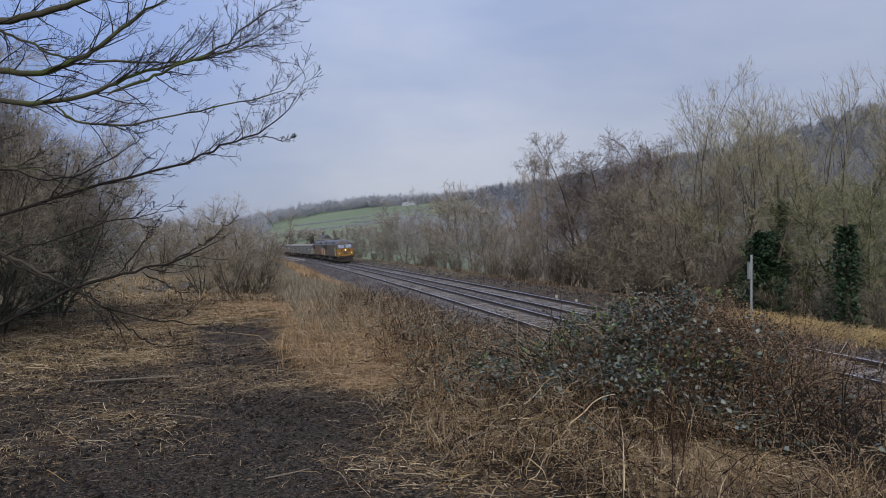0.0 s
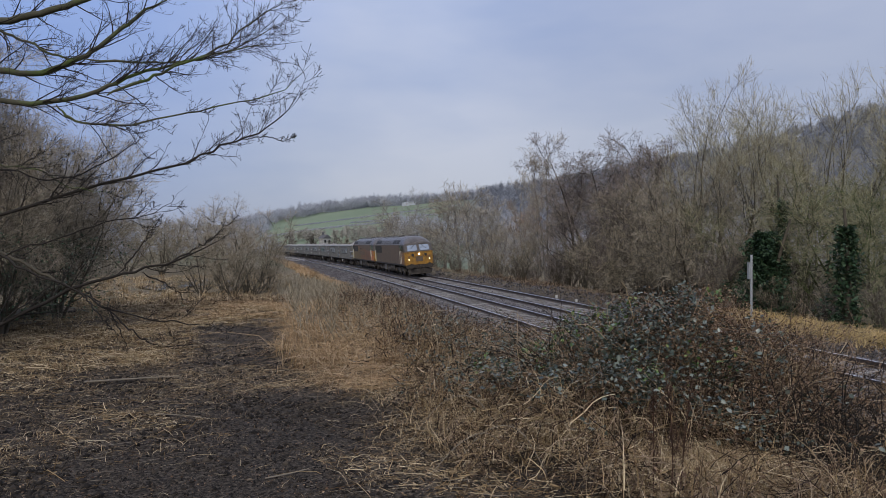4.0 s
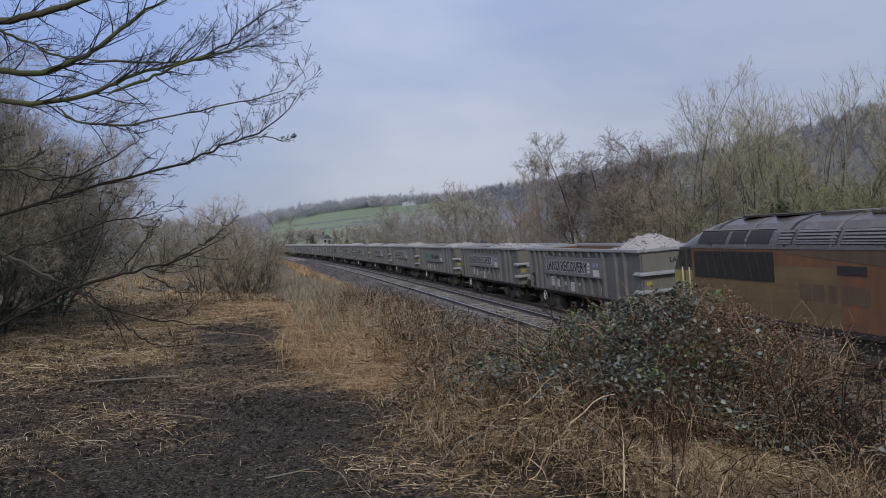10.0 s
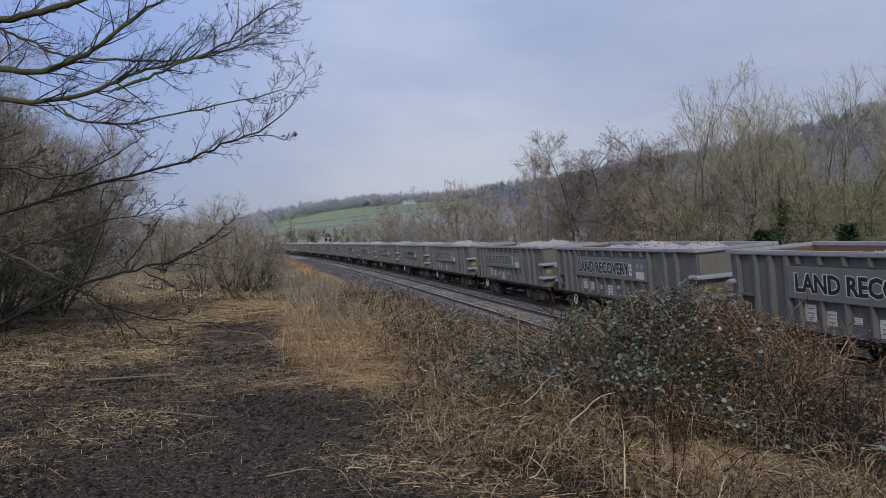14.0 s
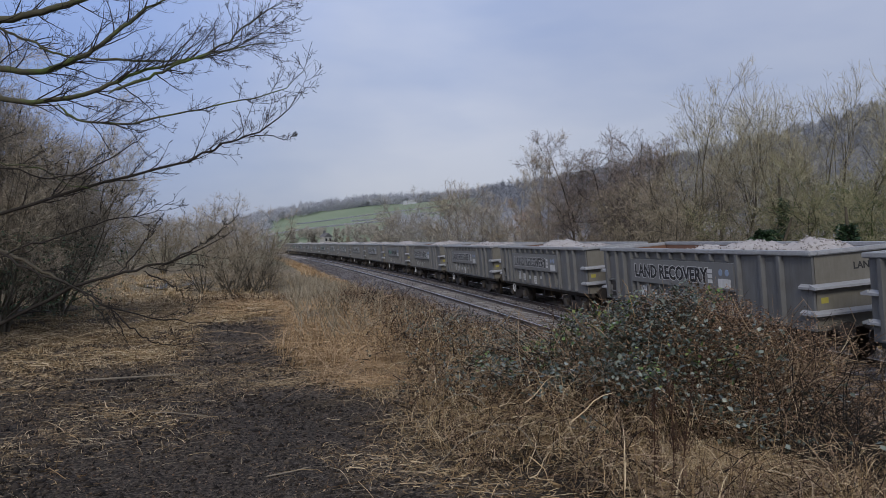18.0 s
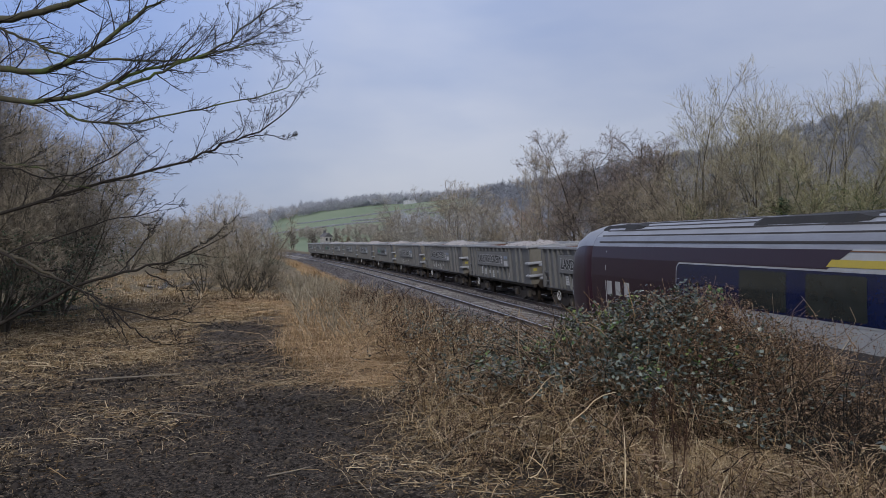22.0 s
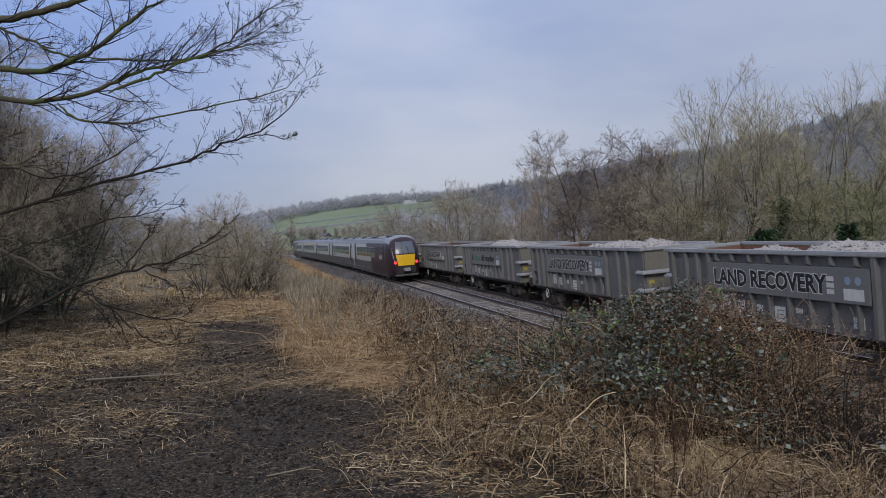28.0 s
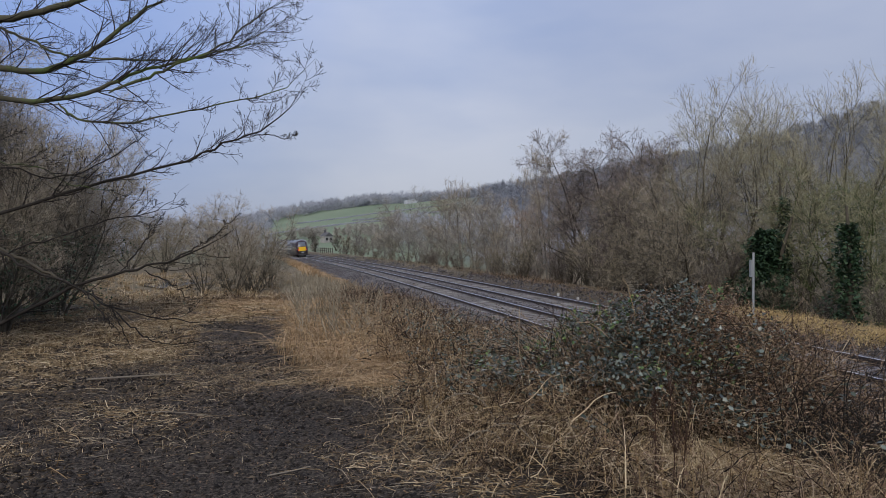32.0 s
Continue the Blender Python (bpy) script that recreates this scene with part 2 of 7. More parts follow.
M_TWIG_RED = rough_stuff("reddish_brown_twigs", [(0.15, (0.085, 0.068, 0.061)), (0.5, (0.21, 0.171, 0.150)), (0.9, (0.345, 0.288, 0.25))], 2, 0.9, 0.6, 0.0)
M_TWIG_THORN = rough_stuff("brown_thorn_twigs", [(0.15, (0.065, 0.055, 0.043)), (0.5, (0.18, 0.155, 0.121)), (0.9, (0.34, 0.30, 0.245))], 2, 0.9, 0.7, 0.0)
# brown twigs further along the line, paled to grey: haze in the colour
M_TWIG_HAZE_GREY = rough_stuff("haze_paled_brown_twigs", [(0.15, (0.19, 0.172, 0.155)), (0.5, (0.35, 0.325, 0.285)), (0.9, (0.49, 0.46, 0.40))], 1.2, 0.95, 0.6, 0.0)
# far woods: the blue-grey haze of distance is put into the twig colour
M_TWIG_HAZE_FAR = rough_stuff("haze_blue_far_twigs", [(0.15, (0.31, 0.335, 0.385)), (0.5, (0.40, 0.415, 0.465)), (0.9, (0.49, 0.495, 0.53))], 0.5, 0.95, 0.6, 0.0)
M_TWIG_HAZEL = rough_stuff("dull_brown_twigs", [(0.15, (0.11, 0.092, 0.066)), (0.5, (0.27, 0.23, 0.165)), (0.9, (0.43, 0.37, 0.275))], 2, 0.9, 0.6, 0.0)
M_TWIG_MOSSY = rough_stuff("moss_green_twigs", [(0.15, (0.10, 0.098, 0.055)), (0.5, (0.25, 0.24, 0.138)), (0.9, (0.39, 0.365, 0.22))], 2, 0.9, 0.6, 0.0)
M_TWIG_RUSSET = rough_stuff("russet_twigs", [(0.15, (0.17, 0.115, 0.085)), (0.5, (0.33, 0.23, 0.17)), (0.9, (0.44, 0.33, 0.26))], 2, 0.9, 0.6, 0.0)
M_DARKBARK = rough_stuff("dark_alder_bark", [(0.25, (0.028, 0.023, 0.02)), (0.6, (0.07, 0.06, 0.05)), (0.9, (0.13, 0.115, 0.095))], 14, 0.95, 0.0, 0.6, 0.015)
# bark of the trees further off, lightened to grey to carry haze
M_HAZEBARK = rough_stuff("haze_paled_bark", [(0.25, (0.10, 0.088, 0.076)), (0.6, (0.20, 0.18, 0.155)), (0.9, (0.30, 0.275, 0.24))], 6, 0.95, 0.0, 0.4, 0.015)
# hillside wood: a darker tone, bluish distance haze again in the colour
M_TWIG_HAZE_HILL = rough_stuff("haze_blue_hillside_twigs", [(0.15, (0.17, 0.185, 0.22)), (0.5, (0.235, 0.25, 0.29)), (0.9, (0.30, 0.31, 0.345))], 0.5, 0.95, 0.6, 0.0)
M_CLOD = rough_stuff("black_earth_clods", [(0.1, (0.007, 0.0055, 0.0045)), (0.55, (0.032, 0.025, 0.020)), (0.95, (0.10, 0.08, 0.062))], 30, 0.85, 0.7, 0.6, 0.01)
M_IVY = rough_stuff("dark_ivy_leaves", [(0.1, (0.016, 0.032, 0.018)), (0.5, (0.034, 0.068, 0.034)), (0.95, (0.07, 0.115, 0.055))], 3, 0.5, 0.7, 0.0)
M_STRAW = rough_stuff("bleached_straw_grass", [(0.12, (0.075, 0.046, 0.022)), (0.4, (0.24, 0.160, 0.082)), (0.65, (0.43, 0.315, 0.178)), (0.9, (0.64, 0.52, 0.345))], 1.2, 0.9, 0.85, 0.0)
M_ORANGEGRASS = rough_stuff("orange_brown_dead_grass", [(0.1, (0.15, 0.088, 0.043)), (0.5, (0.42, 0.278, 0.150)), (0.95, (0.62, 0.465, 0.29))], 1.2, 0.9, 0.65, 0.0)
M_YELLOWGRASS = rough_stuff("yellow_dry_grass", [(0.1, (0.22, 0.15, 0.065)), (0.5, (0.48, 0.345, 0.155)), (0.95, (0.66, 0.50, 0.26))], 1.2, 0.9, 0.65, 0.0)
M_STEM = rough_stuff("dead_bramble_stems", [(0.2, (0.010, 0.0065, 0.0048)), (0.42, (0.056, 0.035, 0.023)), (0.62, (0.185, 0.122, 0.078)), (0.88, (0.40, 0.30, 0.20))], 1.5, 0.9, 0.85, 0.0)
M_PALESTEM = rough_stuff("bleached_dead_stalks", [(0.2, (0.11, 0.09, 0.068)), (0.8, (0.34, 0.29, 0.225))], 6, 0.9, 0.5, 0.0)
M_DEADLEAF = rough_stuff("withered_brown_leaves", [(0.1, (0.05, 0.028, 0.018)), (0.5, (0.175, 0.108, 0.066)), (0.95, (0.36, 0.255, 0.165))], 3, 0.85, 0.75, 0.0)
# palest stop: light undersides and sky highlights, put into the leaf colour
M_LEAF = rough_stuff("bramble_leaves", [(0.05, (0.014, 0.021, 0.014)), (0.45, (0.042, 0.058, 0.041)), (0.76, (0.108, 0.130, 0.098)), (0.97, (0.27, 0.295, 0.25))], 3, 0.36, 0.85, 0.0, spec=0.6)
M_LEAF_BRIGHT = rough_stuff("fresh_green_bramble_leaves", [(0.1, (0.05, 0.10, 0.03)), (0.6, (0.12, 0.19, 0.06)), (0.95, (0.26, 0.28, 0.09))], 3, 0.5, 0.7, 0.0)
M_MULCH = rough_stuff("dark_mulch_crumbs", [(0.1, (0.006, 0.005, 0.004)), (0.5, (0.026, 0.020, 0.016)), (0.8, (0.075, 0.058, 0.044)), (0.97, (0.20, 0.155, 0.11))], 4, 0.85, 0.9, 0.0)
M_DOCK = rough_stuff("dark_dock_stalk", [(0.2, (0.03, 0.017, 0.012)), (0.8, (0.10, 0.055, 0.035))], 8, 0.9, 0.5, 0.0)
M_GALV = paint("galvanised_post", (0.40, 0.42, 0.44), (0.22, 0.22, 0.21), 0.4, 0.4, 0.5, 4)
M_MARKER = paint("white_marker_post", (0.55, 0.54, 0.52), (0.25, 0.22, 0.18), 0.5, 0.7, 0.0, 5)
M_WOODPOST = paint("grey_fence_timber", (0.12, 0.10, 0.085), (0.05, 0.042, 0.035), 0.5, 0.9, 0.0, 6)
M_HOUSEWALL = paint("pale_house_render", (0.36, 0.345, 0.33), (0.25, 0.235, 0.22), 0.4, 0.9, 0.0, 0.6)
M_HOUSEROOF = paint("slate_roof", (0.11, 0.105, 0.115), (0.07, 0.065, 0.06), 0.5, 0.8, 0.0, 0.8)
M_BARN = paint("pale_grey_barn_sheeting", (0.52, 0.54, 0.58), (0.4, 0.4, 0.42), 0.3, 0.6, 0.0, 0.5)


def ground_build(nt, bsdf):
    """Dark trodden mulch, straw litter, cess, verge and the fields far off, mixed by masks that follow the lie of the land."""
    def mask(name):
        a = nt.nodes.new("ShaderNodeAttribute")
        a.attribute_name = name
        return a.outputs["Fac"]
    v = coords(nt)
    fine = noise_tex(nt, v, 34.0, 9, 0.78)
    mid = noise_tex(nt, v, 2.6, 6, 0.6)
    wide = noise_tex(nt, v, 0.012, 5, 0.6)
    mulch = ramp(nt, fine, [(0.37, (0.006, 0.005, 0.004)), (0.46, (0.044, 0.036, 0.030)), (0.56, (0.135, 0.110, 0.088)), (0.70, (0.33, 0.27, 0.205))])
    litter = ramp(nt, fine, [(0.30, (0.018, 0.013, 0.009)), (0.5, (0.09, 0.066, 0.04)), (0.72, (0.27, 0.205, 0.125))])
    # bramble soil taken almost to black: shade in the gaps put into its colour
    shaded_soil = ramp(nt, fine, [(0.35, (0.006, 0.0042, 0.003)), (0.7, (0.035, 0.025, 0.017))])
    # field green greyed and paled, distance haze mixed into the colour
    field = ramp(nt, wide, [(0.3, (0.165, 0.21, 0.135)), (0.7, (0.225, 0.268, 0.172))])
    patch = ramp(nt, mid, [(0.46, (0, 0, 0)), (0.60, (1, 1, 1))])
    near = blend(nt, patch, mulch, litter)
    c = blend(nt, mask("path"), near, mulch)
    rough = ramp(nt, fine, [(0.3, (0.07, 0.055, 0.035)), (0.5, (0.19, 0.15, 0.095)), (0.72, (0.36, 0.29, 0.19))])
    c = blend(nt, mask("thicket"), c, shaded_soil)
    c = blend(nt, mask("straw"), c, rough)
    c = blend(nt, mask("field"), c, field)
    # hill woodland floor turned blue-grey: haze painted in with distance
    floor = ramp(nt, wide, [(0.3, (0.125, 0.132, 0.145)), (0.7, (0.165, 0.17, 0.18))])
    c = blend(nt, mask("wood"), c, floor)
    link(nt, c, bsdf.inputs["Base Color"])
    bsdf.inputs["Roughness"].default_value = 0.95
    bsdf.inputs["Specular IOR Level"].default_value = 0.2
    bump(nt, bsdf, fine, 1.0, 0.05)


M_GROUND = material("winter_ground", ground_build)


def water_build(nt, bsdf):
    v = coords(nt)
    a = noise_tex(nt, v, 3.0, 4, 0.5)
    link(nt, ramp(nt, a, [(0.3, (0.03, 0.035, 0.035)), (0.7, (0.06, 0.065, 0.06))]), bsdf.inputs["Base Color"])
    bsdf.inputs["Roughness"].default_value = 0.08
    bump(nt, bsdf, a, 0.08, 0.02)


M_WATER = material("still_flood_water", water_build)

# ---- mesh helpers ----
def mesh_from(name, verts, quads, tris=None):
    """A mesh from arrays of places, four-sided faces and three-sided faces."""
    quads = np.zeros((0, 4), int) if quads is None else np.asarray(quads)
    tris = np.zeros((0, 3), int) if tris is None else np.asarray(tris)
    me = bpy.data.meshes.new(name)
    me.vertices.add(len(verts))
    me.vertices.foreach_set("co", np.asarray(verts, np.float32).ravel())
    loops = np.concatenate([quads.ravel(), tris.ravel()]).astype(np.int32)
    me.loops.add(len(loops))
    me.loops.foreach_set("vertex_index", loops)
    me.polygons.add(len(quads) + len(tris))
    starts = np.concatenate([np.arange(len(quads)) * 4, len(quads) * 4 + np.arange(len(tris)) * 3]).astype(np.int32)
    me.polygons.foreach_set("loop_start", starts)
    me.update(calc_edges=True)
    return me


def put(name, me, mat, parent=None, label="", m=None):
    ob = new(name, me)
    if mat is not None and not me.materials:
        me.materials.append(mat)
    if parent is not None:
        ob.parent = parent
    if m is not None:
        ob.matrix_basis = m
    if label:
        tagged(ob, label=label)
    return ob


def part(name, bm, mat, parent, label="", smooth=False):
    me = bpy.data.meshes.new(name)
    bmesh.ops.recalc_face_normals(bm, faces=bm.faces)
    if smooth:
        for f in bm.faces:
            f.smooth = True
    bm.to_mesh(me)
    bm.free()
    return put(name, me, mat, parent, label)


def thing(name, label, category, group="", kind="", m=None):
    ob = new(name)
    ob.empty_display_size = 0.3
    if m is not None:
        ob.matrix_basis = m
    return tagged(ob, label, category, group, kind)


def box(bm, x0, x1, y0, y1, z0, z1):
    vs = [bm.verts.new((x, y, z)) for x in (x0, x1) for y in (y0, y1) for z in (z0, z1)]
    for f in ((0, 1, 3, 2), (4, 6, 7, 5), (0, 4, 5, 1), (2, 3, 7, 6), (0, 2, 6, 4), (1, 5, 7, 3)):
        bm.faces.new([vs[i] for i in f])
    return bm


def boxes(*dims):
    bm = bmesh.new()
    for d in dims:
        box(bm, *d)
    return bm


def soft_box(bevel, *dims):
    bm = boxes(*dims)
    bmesh.ops.bevel(bm, geom=list(bm.edges), offset=bevel, segments=2, affect="EDGES")
    return bm


def loft(sections, closed=True, caps=True):
    """A skin over sections, each a list of places of equal count."""
    bm = bmesh.new()
    rings = [[bm.verts.new(p) for p in s] for s in sections]
    n = len(rings[0])
    for a, b in zip(rings, rings[1:]):
        for i in range(n if closed else n - 1):
            j = (i + 1) % n
            bm.faces.new((a[i], a[j], b[j], b[i]))
    if caps and closed:
        bm.faces.new(rings[0])
        bm.faces.new(rings[-1][::-1])
    return bm


def disc(bm, cx, cy, cz, r, depth, axis="X", n=20):
    """A short cylinder about an axis."""
    a = [2 * math.pi * i / n for i in range(n)]
    rings = []
    for d in (-depth / 2, depth / 2):
        ring = []
        for t in a:
            u, v = r * math.cos(t), r * math.sin(t)
            p = {"X": (cx + d, cy + u, cz + v), "Y": (cx + u, cy + d, cz + v), "Z": (cx + u, cy + v, cz + d)}[axis]
            ring.append(bm.verts.new(p))
        rings.append(ring)
    for i in range(n):
        j = (i + 1) % n
        bm.faces.new((rings[0][i], rings[0][j], rings[1][j], rings[1][i]))
    bm.faces.new(rings[0][::-1])
    bm.faces.new(rings[1])
    return bm


def rod(bm, a, b, r, n=8):
    a, b = Vector(a), Vector(b)
    d = (b - a).normalized()
    u = d.orthogonal().normalized()
    w = d.cross(u)
    rings = [[bm.verts.new(p + (u * math.cos(t) + w * math.sin(t)) * r) for t in (2 * math.pi * i / n for i in range(n))] for p in (a, b)]
    for i in range(n):
        j = (i + 1) % n
        bm.faces.new((rings[0][i], rings[0][j], rings[1][j], rings[1][i]))
    bm.faces.new(rings[0][::-1])
    bm.faces.new(rings[1])
    return bm


def text_on(name, words, size, m, mat, parent, label="", depth=0.004, spread=1.0, bold=0.0):
    """Lettering in the built-in font, as a mesh that stands a little proud."""
    cu = bpy.data.curves.new(name, "FONT")
    cu.body, cu.size, cu.extrude, cu.space_character, cu.offset = words, size, depth, spread, bold
    cu.resolution_u = 2
    tmp = bpy.data.objects.new(name, cu)
    me = bpy.data.meshes.new_from_object(tmp)
    me.transform(m)
    bpy.data.objects.remove(tmp)
    bpy.data.curves.remove(cu)
    return put(name, me, mat, parent, label)


# ---- the railway: two lanes, straight past the camera, then bending gently away ----
CANT = radians(-1.657)                # both tracks lean towards the inside of the bend
TILT = Matrix.Rotation(CANT, 4, "Y")
BEND_Y, BEND_R = 16.7, 2200.0
NEAR_X, FAR_X = 10.646, 14.020        # centres of the two tracks
HALF_GAUGE = 0.7525


def lane(x0, s, z=0.0):
    """The pose on the lane x0 at s metres along it."""
    if s <= BEND_Y:
        m = Matrix.Translation((x0, s, z))
    else:
        rr = BEND_R + x0
        b = (s - BEND_Y) / rr
        m = Matrix.Translation((x0 - rr * (1 - math.cos(b)), BEND_Y + rr * math.sin(b), z)) @ Matrix.Rotation(b, 4, "Z")
    return TILT @ m


LEAN = Matrix.Rotation(radians(-3.2), 4, "Y")      # each track leans further by itself, as on any canted bend


def on_track(x0, s):
    """The pose of rail level at the middle of a track."""
    return lane(x0, s, 0.03) @ LEAN


def bend_shift(y):
    """How far the line has bent to the side at y."""
    return np.where(y > BEND_Y, (np.maximum(y - BEND_Y, 0.0)) ** 2 / (2 * BEND_R), 0.0)


def sm(a, b, x):
    t = np.clip((x - a) / (b - a), 0, 1)
    return t * t * (3 - 2 * t)


def wobble(x, y, f, seed=0.0):
    """Cheap smooth unevenness."""
    return (np.sin(x * f + seed) * np.cos(y * f * 1.13 + seed * 1.7) + 0.5 * np.sin(x * f * 2.3 + y * f * 1.9 + seed * 2.1)
            + 0.25 * np.cos(x * f * 4.7 - y * f * 5.1 + seed)) / 1.75


SKY_AZ = np.array([-180, -60, -20, -9, -6.2, -4.0, -1.5, 1.5, 4.6, 8.8, 14, 17, 24, 30, 36, 41, 50, 70, 110, 180.])
SKY_EL = np.array([3, 3.5, 2.6, 1.3, 0.8, 0.8, 1.35, 2.0, 2.40, 2.85, 3.3, 3.7, 4.6, 5.5, 6.7, 7.9, 9.0, 8, 5, 3.])


def height(x, y):
    """Lie of the land."""
    x, y = np.asarray(x, float), np.asarray(y, float)
    u = x + bend_shift(np.clip(y, -50, 400))                       # sideways place measured from the bending line
    z_path = 1.90 - 1.25 * sm(16, 42, y)
    z_line = 0.0289 * np.clip(u, 0, 20) - 0.42
    edge = 4.3 - 2.2 * sm(6.8, 12, y)                               # where the bank starts to fall to the line
    z = z_path + (z_line - z_path) * sm(edge, 7.1, u)
    z = np.where(u > 16.2, np.maximum(z, z_line + 0.42 * sm(16.6, 17.8, u) * (1 - sm(19.5, 24, u))), z)
    z = z - 1.2 * sm(19.5, 26, u) * (u > 16.2)
    z = z + wobble(x, y, 1.3) * 0.06 * (1 - sm(6.0, 7.0, u) * (1 - sm(16.5, 18, u))) + wobble(x, y, 5.0, 2.0) * 0.018 * (1 - sm(6.0, 7.0, u) * (1 - sm(16.5, 18, u)))
    r = np.hypot(x, y)
    az = np.degrees(np.arctan2(x, y))
    el = np.interp(az, SKY_AZ, SKY_EL)
    far = sm(250, 760, r)
    ridge = np.tan(np.radians(el)) * 780
    z = z + far * (ridge * (1 - 0.25 * sm(800, 3000, r)) + wobble(x, y, 0.012, 1.0) * 5)
    return z


def make_ground():
    radii = np.concatenate([[0.0], np.geomspace(0.9, 40, 150), np.geomspace(42, 4200, 90)])
    ang = np.concatenate([np.radians(np.linspace(-32, 62, 300)), np.radians(np.linspace(66, 324, 70))])
    rr, aa = np.meshgrid(radii, ang, indexing="ij")
    x, y = rr * np.sin(aa), rr * np.cos(aa)
    z = height(x, y)
    n, k = rr.shape
    verts = np.stack([x, y, z], -1).reshape(-1, 3)
    i, j = np.meshgrid(np.arange(n - 1), np.arange(k), indexing="ij")
    j2 = (j + 1) % k
    quads = np.stack([i * k + j, i * k + j2, (i + 1) * k + j2, (i + 1) * k + j], -1).reshape(-1, 4)
    me = mesh_from("ground", verts, quads)
    me.polygons.foreach_set("use_smooth", np.ones(len(quads), bool))
    px, py = verts[:, 0], verts[:, 1]
    u = px + bend_shift(np.clip(py, -50, 400))
    centre = -0.06 * py - 0.02 * np.maximum(py - 9, 0)
    half = 0.75 - 0.02 * py + 0.75 * np.exp(-((py - 4.5) / 3.0) ** 2)
    path = (1 - sm(half * 0.75, half * 1.4, np.abs(px - centre + 0.25))) * (py < 24)
    path = np.maximum(path, (1 - sm(1.5, 4.0, np.hypot(px + 1.4, (py - 4.5) * 0.7))) * 0.75)
    # undergrowth mask, which lays in the soil with its painted shade
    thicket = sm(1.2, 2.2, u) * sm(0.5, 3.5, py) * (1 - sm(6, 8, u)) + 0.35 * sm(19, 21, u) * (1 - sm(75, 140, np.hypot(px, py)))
    rr0, az0 = np.hypot(px, py), np.degrees(np.arctan2(px, py))
    wooded = np.maximum(sm(12, 17, az0), 1 - sm(-9, -3, az0))
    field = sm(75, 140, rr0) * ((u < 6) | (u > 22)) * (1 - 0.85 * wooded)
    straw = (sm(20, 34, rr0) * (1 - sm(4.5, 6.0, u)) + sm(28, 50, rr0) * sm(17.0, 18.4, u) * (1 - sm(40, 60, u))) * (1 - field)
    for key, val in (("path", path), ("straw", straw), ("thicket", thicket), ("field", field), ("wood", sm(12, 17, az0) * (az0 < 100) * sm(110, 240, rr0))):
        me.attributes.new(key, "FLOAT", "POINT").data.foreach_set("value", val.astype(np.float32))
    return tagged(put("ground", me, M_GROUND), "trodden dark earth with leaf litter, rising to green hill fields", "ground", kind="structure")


def make_track():
    # ballast bed with shoulders, under both tracks
    prof = [(5.3, -0.60), (6.4, -0.43), (7.6, -0.36), (8.95, -0.235), (9.3, -0.212), (12.05, -0.092), (12.4, -0.205), (12.75, -0.202), (15.4, -0.092), (15.8, -0.13), (17.0, -0.55), (17.6, -0.62)]
    ss = np.concatenate([np.arange(-60, 60, 2.0), np.arange(60, 400, 5.0)])
    bed = [[lane(a, float(s), b + 0.02 * math.sin(s * 1.7 + a * 3)) .translation for a, b in prof] for s in ss]
    bm = loft(bed, closed=False)
    tagged(part("ballast_bed", bm, M_BALLAST, None), "grey granite ballast bed under the tracks", "ballast", kind="structure")
    # loose stones on the bed: one tiny eight-faced stone many times over
    rng = np.random.default_rng(5)
    n = 85000
    s = 10 + 150 * rng.random(n) ** 1.6
    a = rng.uniform(5.5, 17.2, n)
    zb = np.interp(a, [q[0] for q in prof], [q[1] for q in prof])
    size = rng.uniform(0.022, 0.050, n) * (0.8 + s / 110)
    b = np.maximum(s - BEND_Y, 0)
    x = a - b * b / (2 * BEND_R)
    c = np.stack([x * math.cos(CANT), s, zb + 0.0289 * x + size * 0.15], -1)
    octa = np.array([[1, 0, 0], [0, 1, 0], [-1, 0, 0], [0, -1, 0], [0, 0, 0.8], [0, 0, -0.8]], float)
    spin = rng.uniform(0, 6.28, n)
    jit = octa[None] * size[:, None, None] * rng.uniform(0.6, 1.3, (n, 6, 1))
    rx = jit[..., 0] * np.cos(spin)[:, None] - jit[..., 1] * np.sin(spin)[:, None]
    ry = jit[..., 0] * np.sin(spin)[:, None] + jit[..., 1] * np.cos(spin)[:, None]
    verts = (np.stack([rx, ry, jit[..., 2]], -1) + c[:, None]).reshape(-1, 3)
    tri = np.array([[0, 1, 4], [1, 2, 4], [2, 3, 4], [3, 0, 4], [1, 0, 5], [2, 1, 5], [3, 2, 5], [0, 3, 5]])
    tris = (tri[None] + (np.arange(n) * 6)[:, None, None]).reshape(-1, 3)
    me = mesh_from("ballast_stones", verts, None, tris)
    tagged(put("ballast_stones", me, M_BALLAST), "loose grey granite ballast stones between the sleepers", "ballast", kind="stuff")
    n = 9000
    s = 14 + 150 * rng.random(n) ** 1.5
    a = 16.9 + 1.9 * rng.random(n) ** 1.6
    b = np.maximum(s - BEND_Y, 0)
    x = a - b * b / (2 * BEND_R)
    size = rng.uniform(0.03, 0.07, n) * (0.8 + s / 110)
    c = np.stack([x, s, height(x, s) + size * 0.2], -1)
    spin = rng.uniform(0, 6.28, n)
    jit = octa[None] * size[:, None, None] * rng.uniform(0.6, 1.3, (n, 6, 1))
    rx = jit[..., 0] * np.cos(spin)[:, None] - jit[..., 1] * np.sin(spin)[:, None]
    ry = jit[..., 0] * np.sin(spin)[:, None] + jit[..., 1] * np.cos(spin)[:, None]
    verts = (np.stack([rx, ry, jit[..., 2]], -1) + c[:, None]).reshape(-1, 3)
